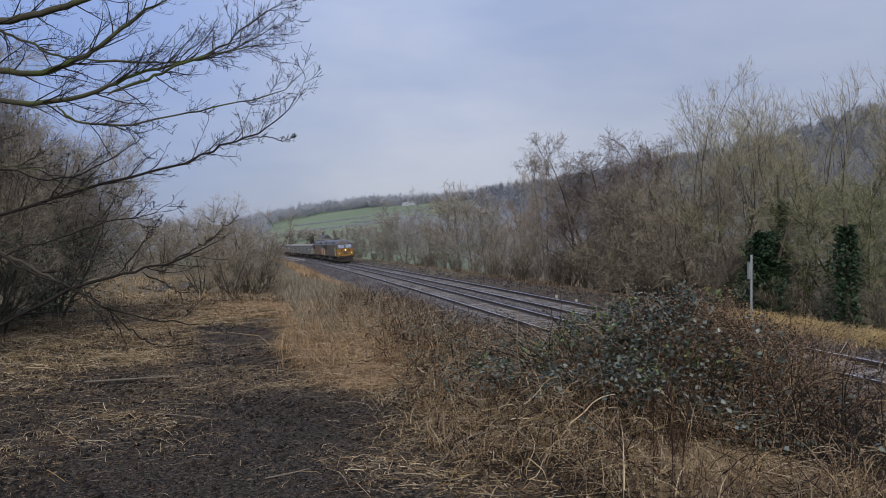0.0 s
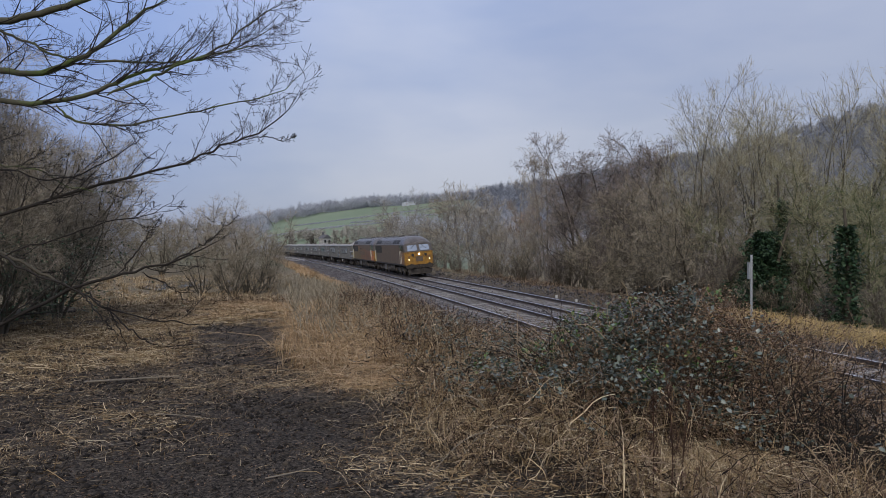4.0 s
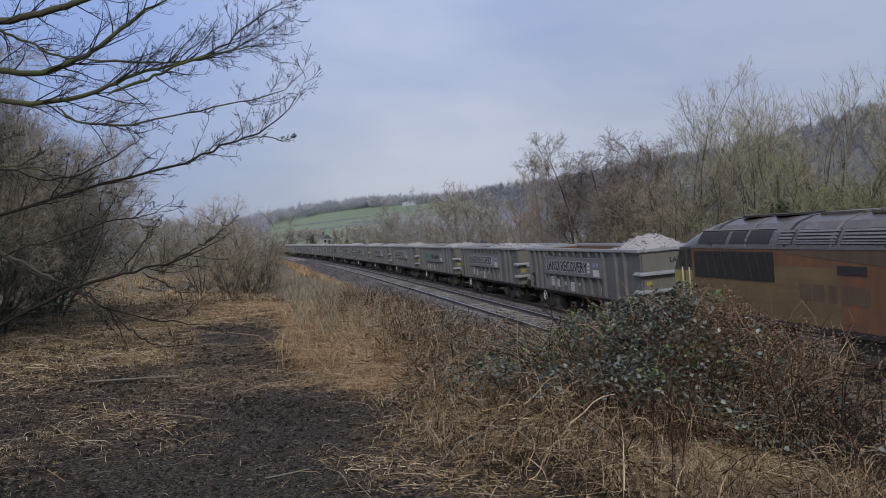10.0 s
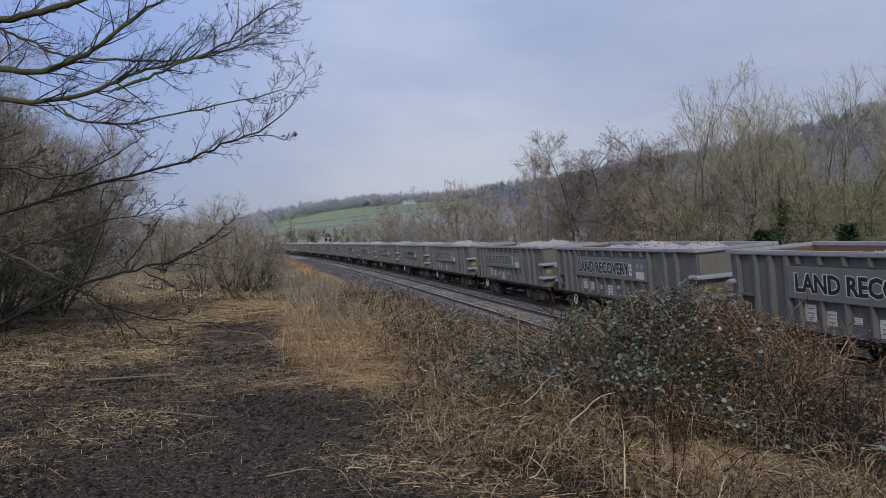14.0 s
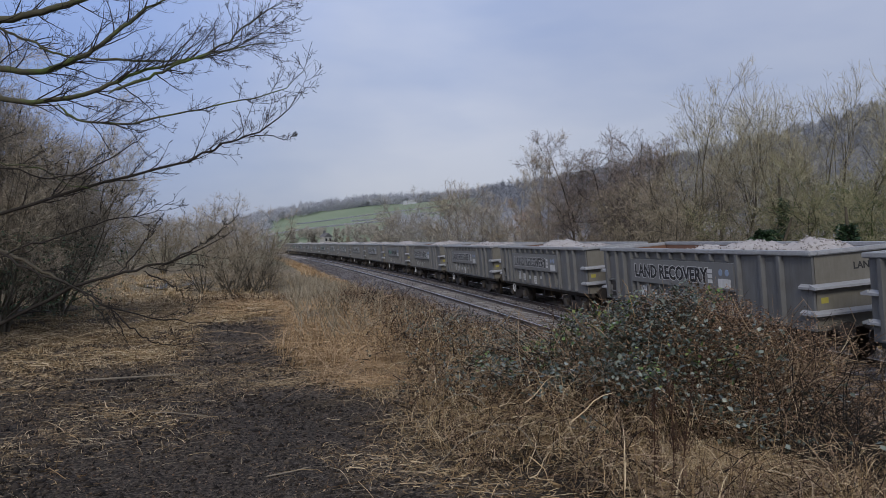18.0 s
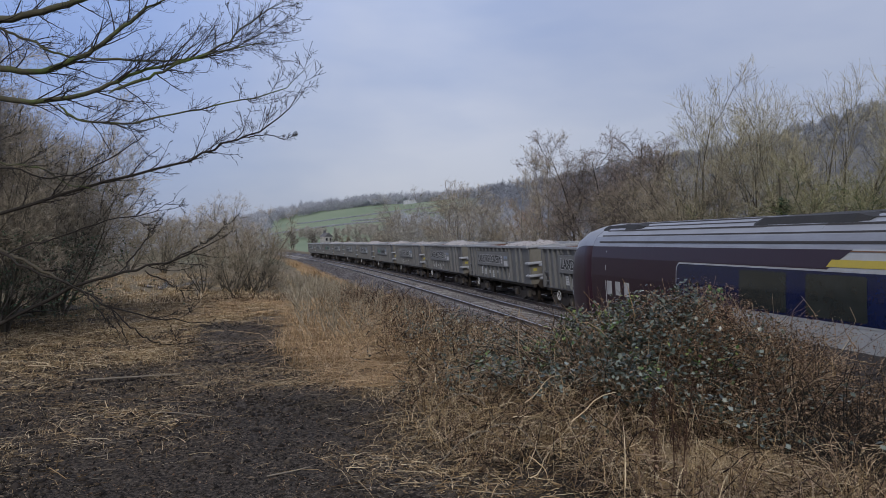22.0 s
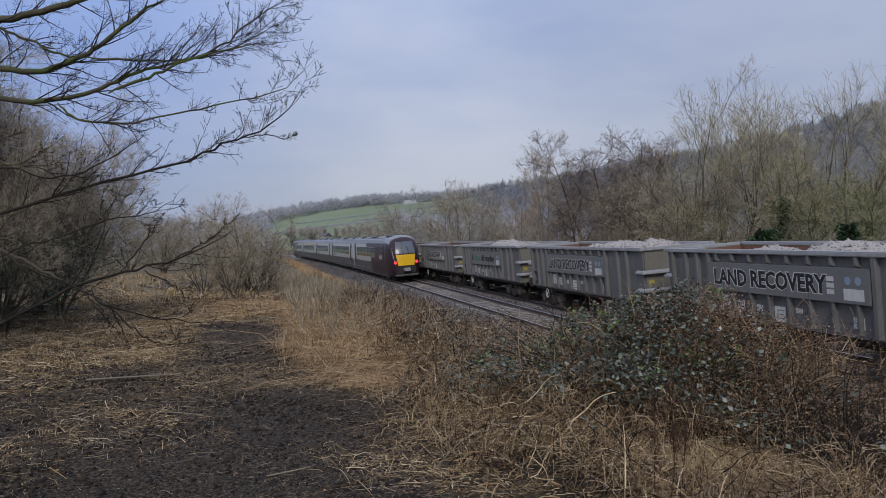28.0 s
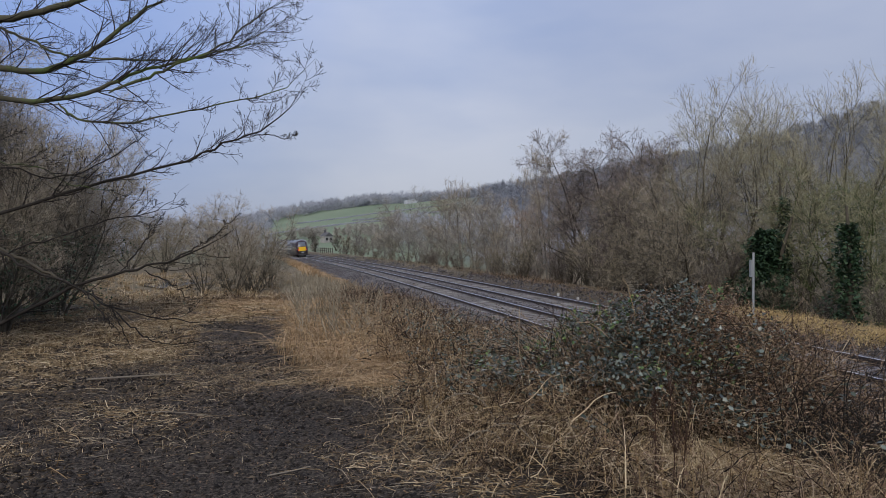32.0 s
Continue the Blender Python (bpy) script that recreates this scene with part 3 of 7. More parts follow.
    me = mesh_from("spilled_ballast", verts, None, (tri[None] + (np.arange(n) * 6)[:, None, None]).reshape(-1, 3))
    tagged(put("spilled_ballast", me, M_BALLAST), "grey ballast stones spilled beside the far track", "ballast", kind="stuff")
    # rails and sleepers, track by track
    sb = boxes((-1.25, 1.25, -0.14, 0.14, -0.24, -0.17), (-1.20, 1.20, -0.11, 0.11, -0.17, -0.145))
    sleeper_me = bpy.data.meshes.new("sleeper")
    bmesh.ops.recalc_face_normals(sb, faces=sb.faces)
    sb.to_mesh(sleeper_me)
    sb.free()
    sleeper_me.materials.append(M_SLEEPER)
    for x0, which in ((NEAR_X, "nearer"), (FAR_X, "farther")):
        tr = thing("railway_track", "%s railway track, worn steel rails on concrete sleepers" % which, "railway track", "pair of tracks", "structure")
        for side in (-1, 1):
            xr = side * HALF_GAUGE
            web = [(-0.07, -0.145), (-0.07, -0.135), (-0.012, -0.118), (-0.012, -0.045), (-0.035, -0.035), (-0.035, -0.006), (0.035, -0.006), (0.035, -0.035), (0.012, -0.045), (0.012, -0.118), (0.07, -0.135), (0.07, -0.145)]
            head = [(-0.030, -0.006), (-0.024, 0.0), (0.024, 0.0), (0.030, -0.006)]
            rail = part("rail", loft([[on_track(x0, float(s)) @ Vector((xr + a, 0, b)) for a, b in web] for s in ss]), M_RAIL, tr)
            part("rail_head", loft([[on_track(x0, float(s)) @ Vector((xr + a, 0, b)) for a, b in head] for s in ss]), M_RAILTOP, rail, "polished running surface")
        rest_v, rest_q = [], []
        base = np.array([v.co[:] for v in sleeper_me.vertices])
        fq = np.array([list(f.vertices) for f in sleeper_me.polygons])
        for i in range(-30, 560):
            s = i * 0.65 + 0.2
            m = on_track(x0, s)
            if 8 < s < 105:
                put("sleeper", sleeper_me, None, tr, m=m)
            else:
                rest_q.append(fq + len(rest_v) * len(base))
                rest_v.append(base @ np.array(m.to_3x3()).T + np.array(m.translation))
        me = mesh_from("sleepers_far_off", np.concatenate(rest_v), np.concatenate(rest_q))
        tagged(put("sleepers_far_off", me, M_SLEEPER, tr), kind="stuff")


make_ground()


# ---- rolling stock: x across (minus: the side that faces the camera), y along the line, z above the rail ----
def bogie(parent, yc, wheelbase, r, axles=2, frame_half=1.05, label=""):
    span = wheelbase / 2 + 0.55
    bm = bmesh.new()
    for sd in (-1, 1):
        x = sd * frame_half
        zc = r + 0.12
        prof = [(-span, zc - 0.02), (-span + 0.2, zc + 0.14), (-0.55, zc + 0.16), (-0.4, zc - 0.02), (0.4, zc - 0.02), (0.55, zc + 0.16), (span - 0.2, zc + 0.14), (span, zc - 0.02),
                (span, zc - 0.18), (0.5, zc - 0.2), (0.35, zc - 0.36), (-0.35, zc - 0.36), (-0.5, zc - 0.2), (-span, zc - 0.18)]
        b2 = loft([[(x - 0.07, yc + a, b) for a, b in prof], [(x + 0.07, yc + a, b) for a, b in prof]])
        tmp = bpy.data.meshes.new("tmp")
        b2.to_mesh(tmp)
        b2.free()
        bm.from_mesh(tmp)
        bpy.data.meshes.remove(tmp)
    box(bm, -frame_half, frame_half, yc - 0.25, yc + 0.25, r, r + 0.3)
    fr = part("bogie", bm, M_BOGIE, parent, label or "grimy black bogie frame")
    ys = [yc + wheelbase * (i / (axles - 1) - 0.5) for i in range(axles)]
    for y in ys:
        bm = bmesh.new()
        for sd in (-1, 1):
            disc(bm, sd * 0.75, y, r, r, 0.13, "X", 24)
            disc(bm, sd * 0.68, y, r, r + 0.03, 0.03, "X", 24)
            disc(bm, sd * 0.83, y, r, 0.12, 0.12, "X", 12)
        rod(bm, (-0.75, y, r), (0.75, y, r), 0.09, 10)
        part("wheelset", bm, M_WHEEL, fr)
        for sd in (-1, 1):
            part("axlebox", soft_box(0.02, (sd * (frame_half + 0.08) - 0.09, sd * (frame_half + 0.08) + 0.09, y - 0.16, y + 0.16, r - 0.17, r + 0.15)), M_AXLEBOX, fr)
            for dy in (-0.3, 0.3):
                part("spring", disc(bmesh.new(), sd * (frame_half + 0.05), y + dy, r + 0.12, 0.085, 0.26, "Z", 12), M_BOGIE, fr)
    return fr


def buffer_gear(parent, y, out, z=1.05):
    for x in (-0.86, 0.86):
        bm = bmesh.new()
        rod(bm, (x, y, z), (x, y + out * 0.38, z), 0.09, 12)
        disc(bm, x, y + out * 0.42, z, 0.23, 0.05, "Y", 20)
        part("buffer", bm, M_BOGIE, parent)
    bm = bmesh.new()
    rod(bm, (0, y, z), (0, y + out * 0.32, z - 0.08), 0.06, 8)
    rod(bm, (0, y + out * 0.3, z - 0.08), (0, y + out * 0.34, z - 0.45), 0.045, 8)
    part("coupling", bm, M_BOGIE, parent)


# ---- box wagon ----
WAGON_HALF = 5.96


def wagon_load(seed, top, rng_len=(-5.7, 5.7)):
    """Heaped crushed stone: a rough heap with single lumps on it."""
    rng = np.random.default_rng(seed)
    ny, nx = 76, 18
    y = np.linspace(rng_len[0], rng_len[1], ny)
    x = np.linspace(-1.20, 1.20, nx)
    yy, xx = np.meshgrid(y, x, indexing="ij")
    prof = np.zeros_like(yy)
    for c, w, h in top:
        prof = np.maximum(prof, h * np.exp(-((yy - c) / w) ** 2))
    z = 2.30 + prof * (1 - 0.42 * (xx / 1.2) ** 2) + rng.normal(0, 0.03, yy.shape)
    z = np.maximum(z, 2.2)
    verts = np.stack([xx, yy, z], -1).reshape(-1, 3)
    i, j = np.meshgrid(np.arange(ny - 1), np.arange(nx - 1), indexing="ij")
    quads = np.stack([i * nx + j, i * nx + j + 1, (i + 1) * nx + j + 1, (i + 1) * nx + j], -1).reshape(-1, 4)
    n = 3200
    k = rng.integers(0, len(verts), n)
    size = rng.uniform(0.02, 0.055, n)
    octa = np.array([[1, 0, 0], [0, 1, 0], [-1, 0, 0], [0, -1, 0], [0, 0, 0.8], [0, 0, -0.8]], float)
    lump = (octa[None] * size[:, None, None] * rng.uniform(0.6, 1.3, (n, 6, 1)) + (verts[k] + rng.normal(0, 1, (n, 3)) * np.array([0.05, 0.06, 0.006]) - np.array([0, 0, 0.012]))[:, None]).reshape(-1, 3)
    tri = np.array([[0, 1, 4], [1, 2, 4], [2, 3, 4], [3, 0, 4], [1, 0, 5], [2, 1, 5], [3, 2, 5], [0, 3, 5]])
    tris = (tri[None] + (np.arange(n) * 6)[:, None, None]).reshape(-1, 3) + len(verts)
    me = mesh_from("stone_load", np.concatenate([verts, lump]), quads, tris)
    me.materials.append(M_STONE)
    return me


def make_wagon(lettering):
    H, TOP, BOT = WAGON_HALF, 2.95, 1.00
    kinds = {"land": "dark grey open box wagon with large outlined black lettering",
             "recycle": "dark grey open box wagon with green and black slogan panel"}
    wg = thing("box_wagon", kinds[lettering], "freight wagon", "wagons of the stone train")
    W = 1.35
    bm = boxes((-W, -W + 0.06, -H, H, BOT, TOP - 0.12), (W - 0.06, W, -H, H, BOT, TOP - 0.12))
    part("side_wall", bm, M_STEEL_GREY, wg)
    part("wall_lining", boxes((-W + 0.062, -W + 0.075, -H + 0.08, H - 0.08, BOT, TOP - 0.125), (W - 0.075, W - 0.062, -H + 0.08, H - 0.08, BOT, TOP - 0.125)), M_RUST, wg, "rusty inner wall plate")
    for sd in (-1, 1):
        e = part("end_wall", boxes((-W + 0.08, W - 0.08, min(sd * H, sd * (H - 0.06)), max(sd * H, sd * (H - 0.06)), BOT, TOP - 0.12)), M_END, wg, "olive-beige end wall")
        for z in (1.38, 2.02):
            part("end_rib", loft([[(x, y0, z), (x, y1, z), (x, y1, z + 0.055), (x, y0, z + 0.12)] for x in (-W - 0.10, W + 0.10) for y0, y1 in ((sd * (H + 0.003), sd * (H + 0.20)),)]), M_RIM, e)
            for sx in (-1, 1):
                part("corner_rib", loft([[(sx * (W + 0.003), y, z), (sx * (W + 0.10), y, z), (sx * (W + 0.10), y, z + 0.055), (sx * (W + 0.003), y, z + 0.12)] for y in (sd * (H - 0.42), sd * H)]), M_RIM, e)
        face = Matrix(((-sd, 0, 0, sd * 0.20), (0, 0, sd, sd * (H + 0.001)), (0, 1, 0, 2.42), (0, 0, 0, 1)))
        text_on("end_lettering", "LAND", 0.24, face, M_INK, e, "small black lettering", 0.002, 1.0, 0.006)
        part("yellow_mark", boxes((sd * 1.05 - 0.10, sd * 1.05 + 0.10, min(sd * H, sd * (H + 0.004)), max(sd * H, sd * (H + 0.004)), 1.66, 1.80)), M_YELLOWMARK, e)
        part("inner_end", boxes((-W + 0.09, W - 0.09, sd * (H - 0.075) - 0.01, sd * (H - 0.075) + 0.01, BOT, TOP - 0.125)), M_RUST, wg)
        buffer_gear(wg, sd * (H + 0.03), sd, 1.02)
    # rim round the top
    part("top_rim", soft_box(0.025, (-W - 0.12, -W + 0.09, -H - 0.10, H + 0.10, TOP - 0.12, TOP), (W - 0.09, W + 0.12, -H - 0.10, H + 0.10, TOP - 0.12, TOP),
                             (-W + 0.095, W - 0.095, -H - 0.10, -H + 0.08, TOP - 0.12, TOP - 0.003), (-W + 0.095, W - 0.095, H - 0.08, H + 0.10, TOP - 0.12, TOP - 0.003)), M_RIM, wg, "pale grey top rim")
    part("floor_plate", boxes((-W + 0.08, W - 0.08, -H + 0.08, H - 0.08, BOT + 0.01, BOT + 0.07)), M_RUST, wg)
    # sign panel and the upright ribs
    y0, y1 = -2.92, 3.40
    for sd in (-1, 1):
        x = sd * W
        xo = sd * (W + 0.13)
        pn = part("sign_panel", soft_box(0.012, (min(sd * (W + 0.05), xo), max(sd * (W + 0.05), xo), y0, y1, 1.78, 2.58)), M_PANEL, wg, "raised sign panel")
        ribs = [(-4.85, 1), (-4.1, 1), (-3.02, 1), (3.46, 1), (4.10, 1), (4.75, 1), (5.55, 1)]
        ribs += [(y0 + 0.42 + i * 0.79, 0) for i in range(8)]
        for yr, full in ribs:
            spans = [(BOT + 0.06, TOP - 0.125)] if full else [(BOT + 0.06, 1.775), (2.585, TOP - 0.125)]
            for a, b in spans:
                w, cut = (0.075, 0.0) if full else (0.045, 0.06)
                part("upright_rib", loft([[(x, yr - w, a), (x, yr + w, a), (sd * (W + 0.125), yr + w * 0.7, a + cut), (sd * (W + 0.125), yr - w * 0.7, a + cut)],
                                          [(x, yr - w, b), (x, yr + w, b), (sd * (W + 0.125), yr + w * 0.7, b), (sd * (W + 0.125), yr - w * 0.7, b)]]), M_STEEL_GREY, wg)
        for yp in (-4.45, 4.42, 5.15):
            part("side_plate", boxes((min(sd * (W + 0.01), sd * (W + 0.02)), max(sd * (W + 0.01), sd * (W + 0.02)), yp - 0.25, yp + 0.25, BOT + 0.12, TOP - 0.3)), M_STEEL_GREY, wg)
        q = sd * (W + 0.022)
        # a flat black plate draws the shade of a recess; levers stand on it
        rc = part("recess", boxes((min(q, q + sd * 0.004), max(q, q + sd * 0.004), 4.86, 5.44, 1.14, 1.72)), M_BLACK, wg, "black plate painted in as a recess's shade, with a lever")
        for y0r, y1r, z0r, z1r in ((4.80, 5.48, 1.72, 1.78), (4.80, 4.86, 1.10, 1.72), (4.90, 5.40, 1.30, 1.34), (5.30, 5.34, 1.18, 1.55)):
            part("lever_bar", boxes((min(q, q + sd * 0.06), max(q, q + sd * 0.06), y0r, y1r, z0r, z1r)), M_STEEL_GREY, rc)
        # small data plates
        rng = random.Random(4 if lettering == "land" else 9)
        for yp, zp, w, h in ((2.75, 1.45, 0.20, 0.42), (2.05, 1.38, 0.18, 0.34), (1.2, 1.40, 0.13, 0.16), (0.35, 1.30, 0.22, 0.40), (-0.4, 1.45, 0.12, 0.12), (-2.4, 1.34, 0.17, 0.26)):
            q = sd * (W + 0.012)
            plate = part("data_plate", boxes((min(q, q + sd * 0.006), max(q, q + sd * 0.006), yp - w, yp + w, zp - h / 2, zp + h / 2)), M_WHITE, wg, "white data plate")
            q2 = q + sd * 0.008
            bm = bmesh.new()
            for row in range(3):
                zr = zp + h * (0.26 - 0.26 * row)
                box(bm, min(q2, q2 + sd * 0.002), max(q2, q2 + sd * 0.002), yp - w * rng.uniform(0.5, 0.85), yp + w * rng.uniform(0.4, 0.85), zr - h * 0.03, zr + h * 0.03)
            tagged(part("plate_print", bm, M_STEEL_GREY, plate), kind="stuff")
        q = sd * (W + 0.134)
        part("notice", boxes((min(q, q + sd * 0.004), max(q, q + sd * 0.004), y0 + 0.18, y0 + 0.80, 1.86, 2.12)), M_WHITE, pn, "white notice plate")
        for dy in (0.34, 0.66):
            bm = bmesh.new()
            disc(bm, q + sd * 0.002, y0 + dy, 2.30, 0.095, 0.008, "X", 16)
            part("round_mark", bm, M_BLUE, pn)
        # solebar and brake gear
        part("solebar", boxes((min(sd * 1.05, sd * 1.17), max(sd * 1.05, sd * 1.17), -H, H, 0.84, BOT - 0.003)), M_BOGIE, wg)
    for yw in (4.05,):
        hb = bmesh.new()
        ring = [[(-1.31 + 0.018 * math.cos(b), yw + (0.20 + 0.022 * math.sin(b)) * math.cos(a), 0.70 + (0.20 + 0.022 * math.sin(b)) * math.sin(a)) for b in (0, 1.57, 3.14, 4.71)] for a in (2 * math.pi * i / 24 for i in range(25))]
        tmp = bpy.data.meshes.new("tmp")
        b2 = loft(ring, caps=False)
        b2.to_mesh(tmp)
        b2.free()
        hb.from_mesh(tmp)
        bpy.data.meshes.remove(tmp)
        for a in (0.5, 2.6, 4.7):
            rod(hb, (-1.31, yw, 0.70), (-1.31, yw + 0.19 * math.cos(a), 0.70 + 0.19 * math.sin(a)), 0.012, 6)
        part("handbrake_wheel", hb, M_WHITE, wg, "white handbrake wheel")
    part("brake_box", boxes((-0.25, 0.25, -2.2, -0.9, 0.5, 0.85)), M_BOGIE, wg)
    part("brake_beam", boxes((-1.0, 1.0, 0.2, 0.3, 0.45, 0.85)), M_BOGIE, wg)
    part("air_tank", disc(bmesh.new(), 0.0, 1.2, 0.62, 0.2, 1.0, "Y", 16), M_BOGIE, wg)
    for yc in (-3.95, 3.95):
        bogie(wg, yc, 2.0, 0.46, 2, 1.02)
    # lettering on both sides
    for sd in (-1, 1):
        # local text: x right, y up, z out; the near side is read from minus x looking plus x
        turn = Matrix(((0, 0, -1, -(W + 0.1305)), (-1, 0, 0, 0), (0, 1, 0, 0), (0, 0, 0, 1))) if sd < 0 else Matrix(((0, 0, 1, W + 0.1305), (1, 0, 0, 0), (0, 1, 0, 0), (0, 0, 0, 1)))
        start = (y1 - 0.28) if sd < 0 else (y0 + 0.28)
        place = lambda dx, z: Matrix.Translation((0, start - dx if sd < 0 else start + dx, z)) @ turn
        pn = [c for c in wg.children if c.name.startswith("sign_panel")][0 if sd < 0 else 1]
        if lettering == "land":
            text_on("outline_lettering", "LAND RECOVERY", 0.60, place(-0.02, 1.98), M_WHITE, pn, "white outline of the letters", 0.002, 0.98, 0.042)
            text_on("lettering", "LAND RECOVERY", 0.60, place(0.0, 1.98), M_INK, pn, "black block letters", 0.0055, 0.98, 0.020)
            for i, zz in enumerate((1.97, 2.12, 2.27)):
                q = -(W + 0.136) if sd < 0 else (W + 0.136)
                yy = start - 4.82 if sd < 0 else start + 4.82
                part("small_letter_bar", boxes((q - 0.002, q + 0.002, yy - 0.12, yy + 0.12, zz, zz + 0.11)), M_WHITE, pn)
        else:
            text_on("lettering", "If", 0.52, place(0.05, 2.02), M_INK, pn, "black slogan", 0.005, 1.0, 0.018)
            text_on("lettering", "did recycling", 0.52, place(2.18, 2.02), M_INK, pn, "black slogan", 0.005, 1.0, 0.018)
            # a green swash in place of a trade mark
            q = -(W + 0.135) if sd < 0 else (W + 0.135)
            wave = []
            for i in range(25):
                a = i / 24
                yy = (start - 0.52 - a * 1.45) if sd < 0 else (start + 0.52 + a * 1.45)
                zz = 2.12 + 0.10 * math.sin(a * 7.0) + 0.06 * a
                hw = 0.05 + 0.07 * abs(math.sin(a * 5.0))
                wave.append([(q - 0.002, yy, zz - hw), (q + 0.002, yy, zz - hw), (q + 0.002, yy, zz + hw), (q - 0.002, yy, zz + hw)])
            bm = loft(wave)
            part("green_swash", bm, M_GREEN, pn, "green painted swash")
    return wg


# ---- diesel locomotive ----
LOCO_HALF = 9.0


def make_loco(style):
    lb = {"brown": "grimy brown diesel locomotive with dirty yellow cab front",
          "orange": "grimy orange and black diesel locomotive with yellow cab"}[style]
    lo = thing("diesel_locomotive", lb, "locomotive", "pair of locomotives")
    side_m = M_LOCO_BROWN if style == "brown" else M_LOCO_ORANGE
    H = LOCO_HALF
    W = 1.38
    cab, short = 2.35, 1.25            # the trailing cab's side is cut short by the radiator grilles

    # main body between the cabs: side walls, then the rounded roof above
    part("body_side", boxes((-W, -W + 0.08, -H + cab, H - short, 1.12, 3.05), (W - 0.08, W, -H + cab, H - short, 1.12, 3.05)), side_m, lo)
    roof = [(-W, 3.05), (-W * 0.995, 3.10), (-W * 0.955, 3.26), (-W * 0.86, 3.48), (-W * 0.66, 3.71), (-W * 0.36, 3.85), (0, 3.90)]
    roof = [(a, 3.05 + (b - 3.05) * 0.94) for a, b in roof]
    roof = roof + [(-a, b) for a, b in roof[-2::-1]]
    n = 8
    ln = 2 * (H - cab)
    for i in range(n):
        a, b = -H + cab + ln * i / n, -H + cab + ln * (i + 1) / n - 0.05
        part("roof_panel", loft([[(x, y, z) for x, z in roof] for y in (a, b)]), M_LOCO_ROOF, lo)
    part("roof_joint", loft([[(x * 0.992, y, z - 0.012) for x, z in roof] for y in (-H + cab, H - cab)]), M_BLACK, lo)
    for i in range(n + 1):
        y = -H + cab + ln * i / n - 0.025
        part("roof_strap", loft([[(x * 1.012, y + dy, 3.05 + (z - 3.05) * 1.02) for x, z in roof] for dy in (-0.045, 0.045)]), M_LOUVRE if i % 2 else M_BLACK, lo)
    # exhaust and fans on the roof
    bm = bmesh.new()
    for yy in (4.4, 5.9):
        disc(bm, 0, yy, 3.87, 0.62, 0.05, "Z", 28)
    part("radiator_fan", bm, M_GRILLE, lo, "round dark radiator fan")
    part("roof_hatch", soft_box(0.02, (-0.62, 0.62, -2.6, 1.2, 3.78, 3.865), (-0.5, 0.5, 1.5, 3.0, 3.78, 3.875)), M_LOCO_ROOF, lo)
    part("exhaust_port", boxes((-0.18, 0.18, -1.9, -1.2, 3.867, 3.92)), M_BLACK, lo)
    # louvres and grilles on each cantrail
    for sd in (-1, 1):
        def slope(y0, y1, t0, t1, off, steps=5):
            # a strip that follows the roof's lower curve between two shares of the arc
            pts = [Vector((W * 0.995, 3.10)), Vector((W * 0.955, 3.247)), Vector((W * 0.86, 3.454)), Vector((W * 0.72, 3.61))]

            def at(t):
                k = min(int(t * 3), 2)
                f = t * 3 - k
                d = pts[k + 1] - pts[k]
                return pts[k] + d * f, Vector((d.y, -d.x)).normalized()
            outer, inner = [], []
            for i in range(steps):
                q, nrm = at(t0 + (t1 - t0) * i / (steps - 1))
                outer.append(q + nrm * off)
                inner.append(q - nrm * 0.02)
            ring = outer + inner[::-1]
            return [[(sd * v.x, y, v.y) for v in ring] for y in (y0, y1)]
        for y0, y1 in ((5.95, 7.35), (3.95, 5.75), (-4.75, -3.45), (-6.4, -4.9)):
            fr = part("roof_window_grille", loft(slope(y0, y1, 0.12, 0.72, 0.016)), M_GRILLE, lo, "dark cantrail grille")
            part("grille_frame", loft(slope(y0 - 0.06, y1 + 0.06, 0.78, 0.84, 0.03, 2)), M_LOUVRE, fr)
        y = -3.25
        while y < 3.6:
            w = min(1.45, 3.6 - y)
            bank = part("louvre_bank", loft(slope(y, y + w, 0.08, 0.75, 0.008)), M_BLACK, lo)
            for k in range(5):
                t = 0.12 + k * 0.125
                part("louvre_slat", loft(slope(y + 0.04, y + w - 0.04, t, t + 0.07, 0.03, 2)), M_LOUVRE, bank)
            y += w + 0.12
        # big radiator side grilles at the trailing end
        q = sd * (W + 0.006)
        g = part("side_grille", boxes((min(q, q + sd * 0.02), max(q, q + sd * 0.02), 3.75, 7.55, 2.18, 2.95)), M_GRILLE, lo, "large dark side grille")
        for k in range(9):
            yy = 3.85 + k * 0.41
            b2 = loft([[(q + sd * 0.022, yy, 2.22), (q + sd * 0.022, yy + 0.05, 2.22), (q + sd * 0.035, yy + 0.05, 2.22), (q + sd * 0.035, yy, 2.22)],
                       [(q + sd * 0.022, yy + 0.2, 2.92), (q + sd * 0.022, yy + 0.25, 2.92), (q + sd * 0.035, yy + 0.25, 2.92), (q + sd * 0.035, yy + 0.2, 2.92)]])
            part("grille_bar", b2, M_BLACK, g)
        part("cantrail", boxes((min(sd * W, sd * (W + 0.02)), max(sd * W, sd * (W + 0.02)), -H + cab, H - short, 3.03, 3.085)), M_LOUVRE, lo)
        part("sole_band", boxes((min(sd * (W - 0.02), sd * (W + 0.012)), max(sd * (W - 0.02), sd * (W + 0.012)), -H + 0.5, H - 0.5, 1.06, 1.20)), M_BLACK, lo)
        if style == "orange":
            # a dark upper wave and an ochre tail over the orange side
            top, bot = [], []
            for k in range(25):
                a = k / 24
                y = -H + cab + 0.15 + a * (3.3 + H - cab - 0.15)
                top.append((sd * (W + 0.003), y, 3.03))
                bot.append((sd * (W + 0.003), y, 2.28 + 0.64 * a ** 1.2))
